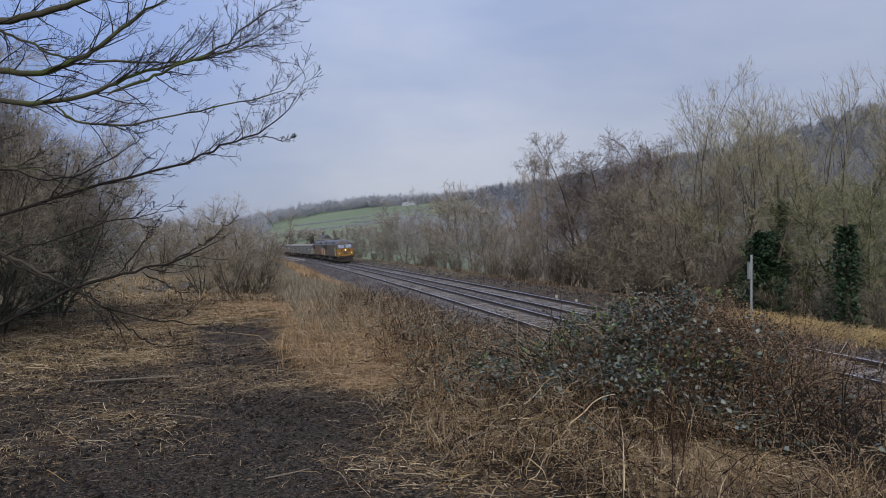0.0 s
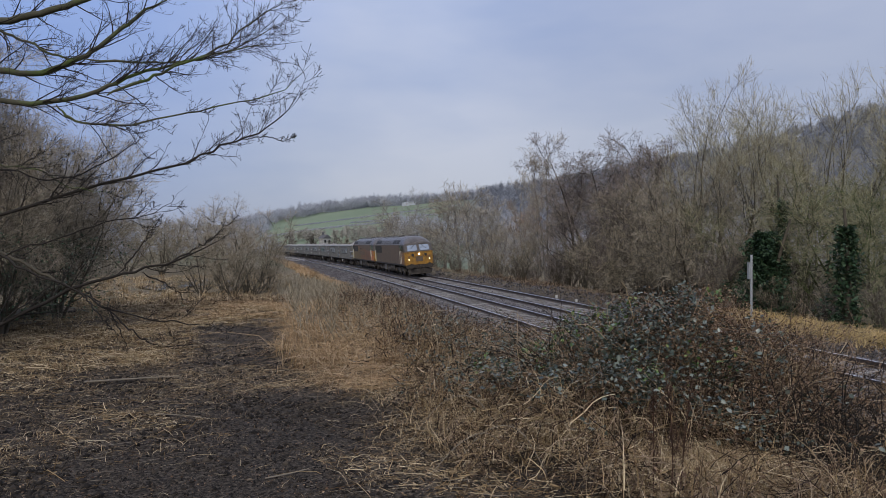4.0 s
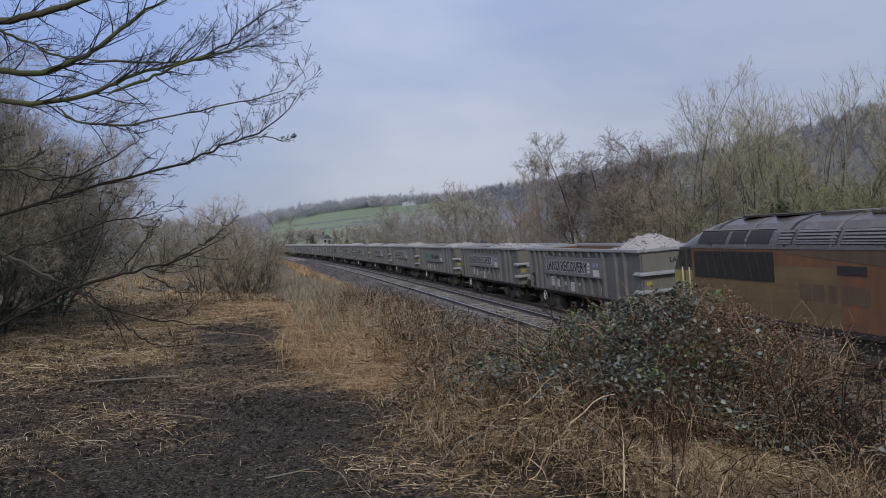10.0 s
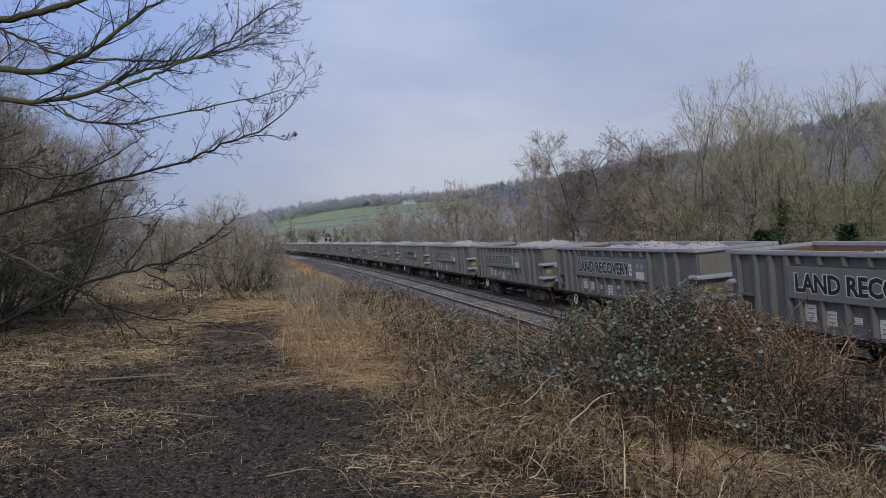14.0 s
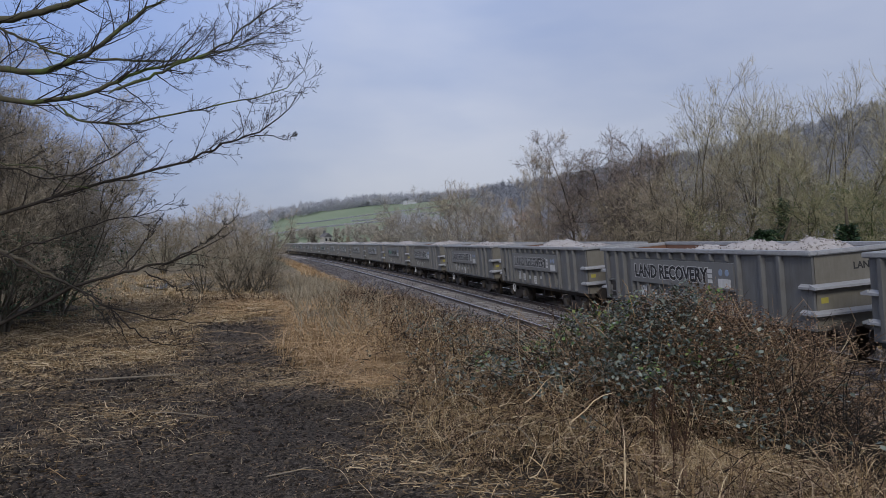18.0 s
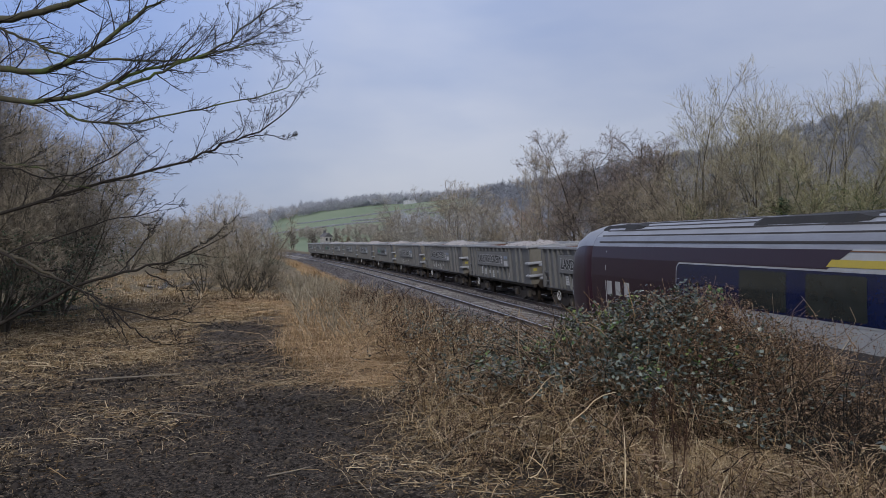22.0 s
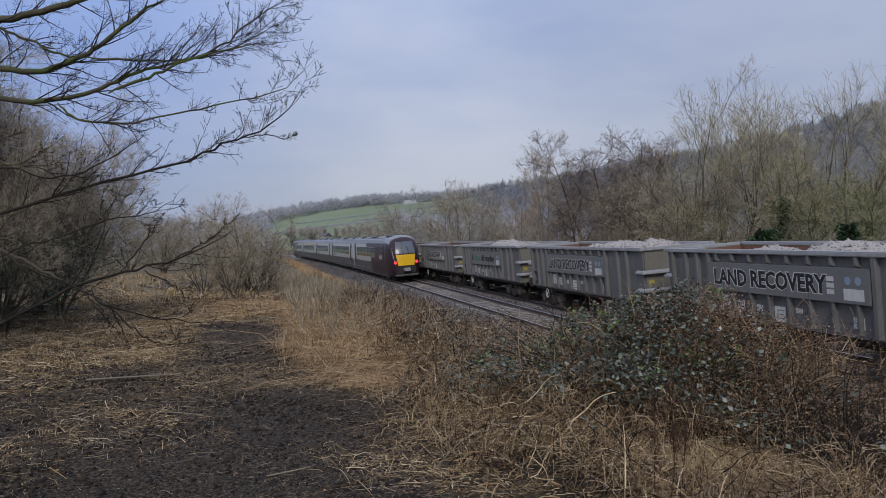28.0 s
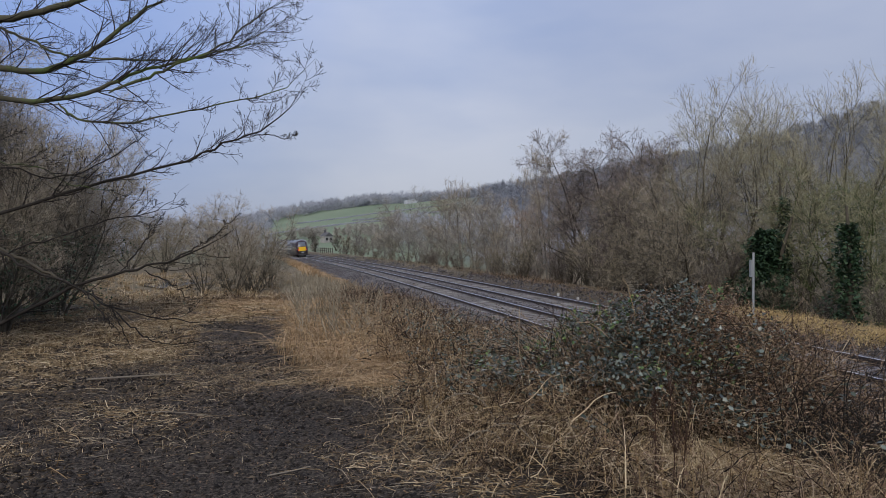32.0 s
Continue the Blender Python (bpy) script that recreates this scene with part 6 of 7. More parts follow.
    house(178, 640, 10, 7, 5.0, 3.0, M_HOUSEWALL, M_HOUSEROOF, "grey farmhouse on the hill")


def ivy_tree(x, y, tall, wide, seed, n=5200):
    """A trunk with a thick coat of ivy leaves."""
    rng = np.random.default_rng(seed)
    z0 = float(height(x, y))
    t = thing("ivy_clad_tree", "trunk thickly clad in dark green ivy", "tree", "ivy-clad trees", m=Matrix.Translation((x, y, z0)))
    tr = bent(rng, np.array([[0, 0, -0.3]]), np.array([[0.04, 0, 1.0]]), np.array([tall * 1.25]), 10, 0.05, 0.02)
    put("trunk", mesh_from("trunk", *tubes(tr, 0.16 * np.linspace(1, 0.3, 10)[None], 8)), M_BARK, t)
    h = rng.random(n) ** 0.8 * tall
    a = rng.uniform(0, 6.28, n)
    lump = 0.62 + 0.38 * np.sin(a * 3 + h * 2.1 + seed) * np.cos(h * 1.7 + seed)
    lump = lump * (0.75 + 0.35 * np.sin(h * 5.3 + a * 2 + seed) * np.cos(a * 5 + h * 2.2))
    r = wide * lump * (1 - 0.72 * (h / tall) ** 1.4) * np.sqrt(rng.random(n)) + 0.12
    at = np.stack([r * np.cos(a), r * np.sin(a), h], -1)
    put("ivy", mesh_from("ivy", *leaves_at(rng, at, rng.uniform(0.10, 0.22, n))), M_IVY, t, "dark green ivy leaves")
    return t


# ---- near bank: bushes, the overhanging tree, brambles and grass ----
def near_bank():
    rng = random.Random(8)
    hedge = [tree_meshes(91 + i, 5.6, 0.06, (M_TWIG_THORN, M_TWIG_HAZEL, M_TWIG_BROWN)[i], 9, 0.42, 0.05, (9, 8, 6, 3), (0.36, 0.17, 0.085, 0.042), (46, 42, 44, 48), 0.05, 0.16, 0.0027) for i in range(3)]
    for x, y, s in ((-6.2, 15.5, 1.0), (-7.6, 12.5, 1.05), (-5.2, 18.5, 0.85), (-8.8, 17.5, 1.15), (-5.6, 21.5, 0.78), (-9.5, 22, 1.1), (-7.0, 26, 0.85), (-10.5, 13.5, 1.2), (-6.6, 10.8, 0.7), (-8.4, 9.6, 0.9), (-4.6, 14.2, 0.62), (-4.9, 11.6, 0.6), (-4.4, 17.0, 0.6), (-6.4, 13.4, 0.95), (-5.4, 15.6, 0.85), (-7.4, 15.2, 1.05), (-6.0, 17.2, 0.95), (-8.2, 20.0, 1.1)):
        tree(rng.choice(hedge), x, y, s, rng.uniform(0, 6.28), "dense leafless thorn bush with tangled brown twigs", "bush", "thorn bushes beside the path", "bush")
    mid = [tree_meshes(121 + i, 5.4, 0.08, (M_TWIG_BROWN, M_TWIG_HAZEL)[i], 6, 0.85, 0.08, (9, 7, 6, 2), (0.38, 0.18, 0.09, 0.045), (50, 46, 46, 46), 0.03, 0.17, 0.0044) for i in range(2)]
    for x, y, s in ((-1.5, 44.5, 0.95), (-3.0, 47.0, 0.85), (-0.6, 48, 0.62), (-2.2, 41.5, 0.6), (-1.1, 42.5, 0.55), (-4.0, 44.0, 0.6)):
        tree(rng.choice(mid), x, y, s, rng.uniform(0, 6.28), "leafless spreading bush with brown twigs beside the line", "bush", "bushes beside the line", "bush")
    for x, y, s in ((-10, 74, 1.0), (-14, 80, 1.15), (-7.5, 86, 1.0), (-18, 78, 1.2), (-12, 96, 1.2), (-5, 104, 1.0), (-22, 90, 1.4), (-26, 84, 1.4), (-8, 120, 1.1), (-2.5, 132, 0.9)):
        tree(rng.choice(mid), x, y, s, rng.uniform(0, 6.28), "distant leafless bush with grey-brown twigs", "bush", "bushes in the valley", "bush")


def spline(points, k):
    """A smooth line through a few places."""
    p = np.array(points, float)
    p = np.concatenate([[2 * p[0] - p[1]], p, [2 * p[-1] - p[-2]]])
    out = []
    n = len(p) - 3
    for t in np.linspace(0, n - 1e-6, k):
        i = int(t)
        f = t - i
        a, b, c, d = p[i:i + 4]
        out.append(0.5 * (2 * b + (c - a) * f + (2 * a - 5 * b + 4 * c - d) * f * f + (3 * b - a - 3 * c + d) * f ** 3))
    return np.array(out)


def overhanging_tree():
    """The mossy tree beside the camera, whose limbs reach over the path."""
    rng = np.random.default_rng(77)
    bx, by = -3.3, 5.0
    z0 = float(height(bx, by))
    t = thing("overhanging_tree", "bare mossy tree whose limbs hang over the path", "tree")
    trunk = spline([(bx, by, z0 - 0.3), (bx + 0.05, by, z0 + 1.0), (bx - 0.05, by + 0.1, z0 + 2.4), (bx + 0.1, by + 0.2, z0 + 4.6)], 14)[None]
    put("trunk", mesh_from("trunk", *tubes(trunk, np.linspace(0.20, 0.11, 14)[None], 12)), M_MOSSBARK, t)

    def limb(points, r0, r1, subs, reach, mat, up=0.025, k=26):
        line = spline(points, k)
        line[1:-1] += rng.normal(0, 0.006, (k - 2, 3))
        p, r = line[None], np.linspace(r0 * 0.78, r1 * 0.85, k)[None] * np.interp(np.arange(k), [0, 3, k - 5, k - 1], [1.0 if points[0][0] < -3 else 0.45, 1, 1, 0.25])[None]
        lb = put("limb", mesh_from("limb", *tubes(p, r, 9)), mat, t)
        lb.data.polygons.foreach_set("use_smooth", np.ones(len(lb.data.polygons), bool))
        subs = round(subs * 1.35)
        s1, q1 = shoots(rng, p, r, subs, 0.2, 0.97, 38, reach * 1.0, 9, 0.13, up + 0.02, 0.5, 0.0015, 0.0055)
        s2, q2 = shoots(rng, s1, q1, 6, 0.2, 0.98, 50, reach * 0.30, 6, 0.17, up + 0.06, 0.55, 0.0011)
        s3, q3 = shoots(rng, s2, q2, 3, 0.25, 1.0, 58, reach * 0.075, 4, 0.15, up + 0.05, 0.75, 0.0011)
        for i in range(len(s1)):
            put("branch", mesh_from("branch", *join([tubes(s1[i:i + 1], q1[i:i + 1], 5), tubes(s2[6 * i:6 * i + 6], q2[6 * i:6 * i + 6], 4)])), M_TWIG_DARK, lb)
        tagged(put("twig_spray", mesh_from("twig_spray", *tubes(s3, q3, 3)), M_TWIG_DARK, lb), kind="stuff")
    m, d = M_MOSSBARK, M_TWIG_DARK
    limb([(-3.3, 5.15, 4.87), (-2.52, 6.27, 4.99), (-2.04, 6.17, 5.08), (-1.8, 6.11, 5.13), (-1.52, 6.05, 5.21), (-1.28, 6.0, 5.3)], 0.04, 0.024, 9, 0.5, m)
    limb([(-3.3, 5.15, 4.66), (-2.58, 6.08, 4.78), (-1.98, 5.98, 4.68), (-1.76, 5.97, 4.68), (-1.57, 5.97, 4.74), (-1.43, 5.98, 4.82), (-1.3, 5.99, 4.92), (-1.16, 6.0, 5.06), (-1.01, 6.01, 5.18), (-0.81, 6.0, 5.31)], 0.034, 0.012, 18, 0.55, m)
    limb([(-3.3, 5.15, 4.95), (-2.24, 5.9, 5.07), (-1.94, 5.86, 4.94), (-1.76, 5.85, 4.87), (-1.56, 5.83, 4.78), (-1.41, 5.82, 4.76)], 0.015, 0.008, 9, 0.4, m)
    limb([(-1.41, 5.93, 4.79), (-1.15, 5.91, 4.77), (-0.88, 5.89, 4.78), (-0.56, 5.86, 4.83), (-0.28, 5.84, 4.95), (0.02, 5.82, 5.16)], 0.012, 0.003, 21, 0.42, m)
    limb([(-3.3, 5.15, 4.39), (-2.5, 5.96, 4.51), (-1.95, 5.87, 4.46), (-1.69, 5.85, 4.45), (-1.39, 5.82, 4.51), (-1.2, 5.81, 4.59), (-1.06, 5.81, 4.68), (-0.86, 5.81, 4.73), (-0.63, 5.79, 4.8), (-0.32, 5.76, 4.88), (0.1, 5.7, 4.94)], 0.03, 0.004, 27, 0.5, m)
    limb([(-1.24, 5.78, 4.51), (-0.98, 5.79, 4.64), (-0.75, 5.8, 4.75), (-0.48, 5.8, 4.89), (-0.24, 5.81, 5.1), (0.02, 5.82, 5.29)], 0.016, 0.003, 21, 0.45, m)
    limb([(-1.53, 5.64, 4.41), (-1.47, 5.65, 4.34), (-1.36, 5.65, 4.29), (-1.1, 5.62, 4.28), (-0.84, 5.59, 4.33), (-0.54, 5.55, 4.41), (-0.27, 5.52, 4.46), (-0.04, 5.5, 4.55), (0.17, 5.48, 4.75)], 0.012, 0.003, 24, 0.34, m)
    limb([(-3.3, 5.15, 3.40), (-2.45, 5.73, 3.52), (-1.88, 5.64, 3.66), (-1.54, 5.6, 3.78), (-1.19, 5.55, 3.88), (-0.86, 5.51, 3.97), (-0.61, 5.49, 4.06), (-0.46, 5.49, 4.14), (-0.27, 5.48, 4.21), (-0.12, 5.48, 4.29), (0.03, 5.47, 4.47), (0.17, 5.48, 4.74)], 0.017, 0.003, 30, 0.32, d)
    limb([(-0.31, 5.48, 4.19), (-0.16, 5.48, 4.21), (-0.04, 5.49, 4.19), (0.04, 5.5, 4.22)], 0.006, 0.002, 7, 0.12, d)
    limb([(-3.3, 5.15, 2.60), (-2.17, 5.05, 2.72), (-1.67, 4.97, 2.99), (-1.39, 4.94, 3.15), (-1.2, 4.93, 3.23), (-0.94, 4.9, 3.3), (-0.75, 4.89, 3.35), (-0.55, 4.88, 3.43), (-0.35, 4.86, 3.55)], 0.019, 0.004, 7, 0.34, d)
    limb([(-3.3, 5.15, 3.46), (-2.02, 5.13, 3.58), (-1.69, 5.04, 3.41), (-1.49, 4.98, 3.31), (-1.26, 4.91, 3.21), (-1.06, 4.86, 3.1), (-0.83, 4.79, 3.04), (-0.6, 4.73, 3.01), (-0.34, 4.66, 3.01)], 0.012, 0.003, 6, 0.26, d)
    limb([(-1.21, 4.85, 3.21), (-1.12, 4.79, 3.11), (-1.03, 4.74, 3.01), (-0.95, 4.69, 2.93)], 0.007, 0.002, 4, 0.16, d)
    limb([(-3.3, 5.15, 4.02), (-2.19, 5.58, 4.14), (-1.84, 5.53, 3.99), (-1.63, 5.51, 3.96), (-1.39, 5.48, 3.85), (-1.14, 5.45, 3.8)], 0.009, 0.003, 13, 0.35, m)
    limb([(-3.3, 5.15, 3.72), (-2.15, 5.46, 3.84), (-1.8, 5.41, 3.95), (-1.53, 5.37, 3.88), (-1.25, 5.33, 3.95), (-1.01, 5.3, 4.1), (-0.9, 5.3, 4.21)], 0.009, 0.003, 10, 0.30, d)
    limb([(-3.3, 5.15, 3.22), (-1.93, 5.21, 3.34), (-1.6, 5.16, 3.45), (-1.34, 5.12, 3.52), (-1.07, 5.08, 3.62), (-0.83, 5.05, 3.66), (-0.63, 5.03, 3.83)], 0.008, 0.002, 9, 0.28, d)
    limb([(-1.26, 5.22, 3.18), (-1.09, 5.18, 3.02), (-1.01, 5.16, 2.83)], 0.008, 0.003, 3, 0.14, d, 0.0)
    limb([(-1.12, 5.19, 3.06), (-0.91, 5.14, 2.88), (-0.74, 5.10, 2.83), (-0.46, 5.04, 2.86)], 0.007, 0.002, 5, 0.18, d, 0.02)
    limb([(-3.3, 5.15, 4.0), (-2.06, 5.39, 3.59), (-1.78, 5.33, 3.42), (-1.57, 5.28, 3.32), (-1.36, 5.24, 3.20), (-1.27, 5.20, 3.15)], 0.016, 0.010, 4, 0.25, M_BARK)
    limb([(-0.88, 4.95, 3.30), (-0.71, 5.0, 3.20), (-0.59, 5.03, 3.09)], 0.006, 0.002, 3, 0.14, d, 0.0)
    limb([(-1.02, 4.95, 3.29), (-0.91, 5.05, 3.44), (-0.85, 5.1, 3.56), (-0.78, 5.11, 3.59)], 0.007, 0.002, 4, 0.16, d)
    limb([(-0.78, 4.92, 3.33), (-0.59, 5.0, 3.44), (-0.49, 5.02, 3.50), (-0.35, 5.02, 3.62)], 0.008, 0.002, 4, 0.16, d)


def hedge_foot():
    """Ivy and bramble leaves low under the thorn bushes."""
    rng = np.random.default_rng(61)
    n = 4800
    x, y = rng.normal(-4.5, 0.75, n), rng.normal(14.4, 1.1, n)
    at = on_ground(x, y)
    at[:, 2] += 0.35 + 1.35 * rng.random(n)
    stuff("hedge_ivy", leaves_at(rng, at, rng.uniform(0.025, 0.06, n)), M_IVY, "dark green ivy low under the thorn bushes", "ivy")


def tall_at(x, y):
    """Height of the undergrowth over the ground: a low clumpy tangle and one broad mound."""
    low = 0.56 + 0.40 * sm(3.5, 4.8, x) * (1 - sm(8, 10, y)) - 0.34 * (1 - sm(4.6, 5.6, y)) * sm(1.6, 2.2, x) + 0.18 * wobble(x, y, 0.9, 3.0) + 0.17 * wobble(x, y, 2.7, 1.0)
    d = ((x - 3.50) / 1.34) ** 2 + ((y - 6.8) / 1.3) ** 2
    mound = (0.91 + 0.13 * wobble(x, y, 2.2, 5.0) + 0.07 * wobble(x, y, 6.0, 2.0)) * np.exp(-d ** 1.7)
    low = low * sm(0.7, 1.9, x + 0.02 * y) * (1 - 0.5 * sm(14, 30, y)) * (1 - 0.45 * sm(3.2, 4.4, x) * sm(8.5, 11, y))
    return np.maximum(low, mound + 0.30 * low)


def tussocks(rng, m, xs, ys, per, tall, width):
    """Tufts of dry grass whose blades arch outwards from the foot."""
    cx, cy = rng.uniform(*xs, m), rng.uniform(*ys, m)
    own = np.repeat(np.arange(m), per)
    az = rng.uniform(0, 6.28, m * per)
    r = 0.10 * np.sqrt(rng.random(m * per)) * rng.uniform(0.5, 1.5, m)[own]
    x, y = cx[own] + r * np.cos(az), cy[own] + r * np.sin(az)
    h = tall * rng.uniform(0.4, 1.3, m)[own] * rng.uniform(0.5, 1.1, m * per)
    stuff("grass_tussocks", blades(rng, on_ground(x, y, -0.01), h, width * rng.uniform(0.5, 1.3, m * per), 0.8, 6, 0.15, az + rng.normal(0, 0.4, m * per)), M_STRAW, "tussocks of bleached dry grass among the brambles", "grass")


def sheaves(rng, n, mat, label, thick=1.0, wob=0.24, long=1.0):
    """Long dead grass that has fallen over and tangled, in heaps with dark hollows between."""
    x, y = rng.uniform(0.9, 5.6, n), 4.3 + 7.0 * rng.random(n) ** 1.4
    heap = wobble(x, y, 2.3, 8.0) + 0.7 * wobble(x, y, 6.1, 4.0)
    keep = (x > 1.05 + 0.05 * (y - 4)) & (rng.random(n) < sm(-0.25, 0.45, heap)) & (((x - 2.85) / 0.62) ** 2 + ((y - 4.72) / 0.50) ** 2 > 1.0) & ~((x > 3.4) & (y < 5.7) & (rng.random(n) < 0.85))
    x, y = x[keep], y[keep]
    n = len(x)
    h = tall_at(x, y)
    at = on_ground(x, y)
    at[:, 2] += h * rng.random(n) ** 1.2 * 0.75
    az = 3.0 * wobble(x, y, 1.7, 2.0) + rng.normal(0, 0.9, n)
    way = np.stack([np.cos(az), np.sin(az), rng.uniform(0.0, 1.5, n)], -1)
    p = bent(rng, at, way, long * rng.uniform(0.2, 0.62, n) * (0.5 + 0.6 * h), 7, wob, -0.13)
    p[:, :, 2] = np.maximum(p[:, :, 2], height(p[:, :, 0], p[:, :, 1]) + 0.01)
    r = thick * rng.uniform(0.0012, 0.0030, n)[:, None] * np.linspace(1.1, 0.45, 7)[None]
    stuff("grass_sheaves", slips(rng, p, r), mat, label, "grass")


def thicket():
    """Dead bramble and weed stems between the path and the line, with the leafy bramble mound."""
    rng = np.random.default_rng(21)

    def scatter(n, pull=1.5, deep=24.0):
        y = 3.4 + deep * rng.random(n) ** pull
        x = 0.9 + (0.95 * y + 1.2).clip(2.0, 6.4) * rng.random(n)
        mat_free = (((x - 2.85) / 0.62) ** 2 + ((y - 4.72) / 0.50) ** 2 > 1.0) | (rng.random(n) < 0.12)
        mat_free &= ~((x > 3.5) & (y < 5.7) & (rng.random(n) < 0.5))
        keep = mat_free & (rng.random(n) < sm(0.8, 2.0, x + 0.15 * np.sin(y * 2.0) - 0.75 * (1 - sm(5.0, 6.8, y)) + 0.6 * sm(2.0, 2.4, x)))
        return x[keep], y[keep]
    x, y = scatter(36000)
    gap = rng.random(len(x)) < 0.15 + sm(-0.3, 0.4, wobble(x, y, 4.6, 6.0) + 0.5 * wobble(x, y, 11.0, 2.0))
    x, y = x[gap], y[gap]
    h = tall_at(x, y)
    st = on_ground(x, y)
    st[:, 2] += rng.random(len(x)) ** 1.3 * h * 0.8
    way = rng.normal(0, 0.75, (len(x), 3)) + np.array([0, 0, 0.7])
    p = bent(rng, st, way, (0.16 + 0.42 * rng.random(len(x))) * (0.55 + 0.6 * h), 5, 0.42, -0.12)
    thick = (0.0014 + 0.0036 * rng.random(len(x)) ** 2) * (0.8 + 0.06 * y)
    stuff("dead_stems", tubes(p, thick[:, None] * np.linspace(1.2, 0.5, 5)[None], 3), M_STEM, "tangle of dead brown bramble and weed stems", "undergrowth")
    # upright dead weeds that stand out over the tangle
    x, y = scatter(1500, 1.2)
    st = on_ground(x, y)
    p = bent(rng, st, rng.normal(0, 0.2, (len(x), 3)) + np.array([0, 0, 1.0]), tall_at(x, y) * rng.uniform(0.8, 1.2, len(x)), 6, 0.07, 0.0)
    r = (0.0022 * np.ones(len(x)))[:, None] * np.linspace(1.2, 0.6, 6)[None]
    s2, q2 = shoots(rng, p, r, 6, 0.55, 1.0, 35, 0.14, 3, 0.15, 0.08, 0.7, 0.0012)
    stuff("dead_weeds", join([tubes(p, r, 4), tubes(s2, q2, 3)]), M_STEM, "upright dead weed stalks with withered heads", "undergrowth")
    # withered leaves
    x, y = scatter(20000)
    at = on_ground(x, y)
    at[:, 2] += rng.random(len(x)) ** 0.7 * tall_at(x, y)
    stuff("withered_leaves", leaves_at(rng, at, rng.uniform(0.012, 0.034, len(x)) * (0.9 + 0.03 * y)), M_DEADLEAF, "withered brown leaves among the stems", "undergrowth")
    # arching pale grass in the tangle
    x, y = scatter(34000, 1.5, 12.0)
    gap = rng.random(len(x)) < sm(-0.15, 0.55, wobble(x, y, 3.4, 3.0) + 0.6 * wobble(x, y, 8.3, 1.0))
    x, y = x[gap], y[gap]
    at = on_ground(x, y)
    h = tall_at(x, y)
    at[:, 2] += h * rng.random(len(x)) * 0.55
    stuff("tangled_grass", blades(rng, at, (0.30 + 0.35 * rng.random(len(x))) * (0.55 + 0.3 * h), 0.0022 + 0.0035 * rng.random(len(x)) ** 2, 1.1, 5, 0.2), M_STRAW, "arching dry grass blades tangled in the brambles", "grass")
    tussocks(rng, 60, (1.5, 5.6), (5.4, 10.5), 60, 0.45, 0.0024)
    tussocks(rng, 24, (2.4, 3.3), (4.5, 5.2), 90, 0.22, 0.0023)
    sheaves(rng, 8500, M_STRAW, "long bleached grass fallen over in tangled heaps")
    sheaves(rng, 24000, M_STEM, "dull brown dead stalks in tangled heaps", 0.9, 0.42, 0.7)
    # dark dead canes, crossing one another low down
    n = 800
    x, y = rng.uniform(3.4, 4.8, n), rng.uniform(4.2, 5.9, n)
    p = bent(rng, on_ground(x, y), rng.normal(0, 0.8, (n, 3)) + np.array([0, 0, 0.7]), rng.uniform(0.3, 0.9, n), 7, 0.16, -0.10)
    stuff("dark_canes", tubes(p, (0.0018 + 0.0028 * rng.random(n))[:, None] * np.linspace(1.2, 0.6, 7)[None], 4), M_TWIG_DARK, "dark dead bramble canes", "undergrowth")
    # bramble mound: long arching canes and dark grey-green leaves
    n = 2600
    a = rng.uniform(0, 6.28, n)
    rr = np.sqrt(rng.random(n)) * 1.1
    st = on_ground(3.55 + 1.2 * rr * np.cos(a), 6.8 + rr * np.sin(a) * 1.1)
    way = np.stack([np.cos(a) * 0.5, np.sin(a) * 0.5, np.ones(n)], -1) + rng.normal(0, 0.25, (n, 3))
    p = bent(rng, st, way, rng.uniform(0.5, 1.25, n), 8, 0.18, -0.17)
    r = (0.002 + 0.002 * rng.random(n))[:, None] * np.linspace(1.2, 0.5, 8)[None]
    mound = thing("bramble_bush", "mound of bramble with dark grey-green leaves and arching canes", "bramble", kind="stuff")
    put("canes", mesh_from("canes", *tubes(p, r, 4)), M_STEM, mound, "arching brown canes")

    def leafy(name, n, cx, cy, sx, sy, lo, size, mat, label, parent):
        c = np.stack([rng.normal(cx, sx, n // 22), rng.normal(cy, sy, n // 22)], -1)
        own = rng.integers(0, len(c), n)
        x, y = c[own, 0] + rng.normal(0, 0.085, n), c[own, 1] + rng.normal(0, 0.085, n)
        lev = (lo + (0.93 - lo) * rng.random(len(c)) ** 0.6)[own]
        at = on_ground(x, y)
        at[:, 2] += tall_at(x, y) * lev + rng.normal(0, 0.05, n)
        vq = leaves_at(rng, at, rng.uniform(*size, n))
        return put(name, mesh_from(name, *vq), mat, parent, label) if parent else stuff(name, vq, mat, label, "bramble")
    leafy("leaves", 8200, 3.15, 6.5, 0.52, 0.65, 0.48, (0.024, 0.060), M_LEAF, "dark grey-green bramble leaves", mound)
    leafy("fresh_leaves", 550, 2.75, 6.9, 0.42, 0.6, 0.85, (0.026, 0.055), M_LEAF_BRIGHT, "bright green bramble leaves", mound)
    leafy("brown_leaves", 36000, 3.75, 6.5, 0.62, 0.70, 0.20, (0.010, 0.027), M_DEADLEAF, "withered reddish brown leaves", mound)
    leafy("low_bramble_leaves", 3600, 2.35, 8.0, 0.50, 1.4, 0.6, (0.018, 0.045), M_LEAF, "low bramble leaves among dead stems", None)


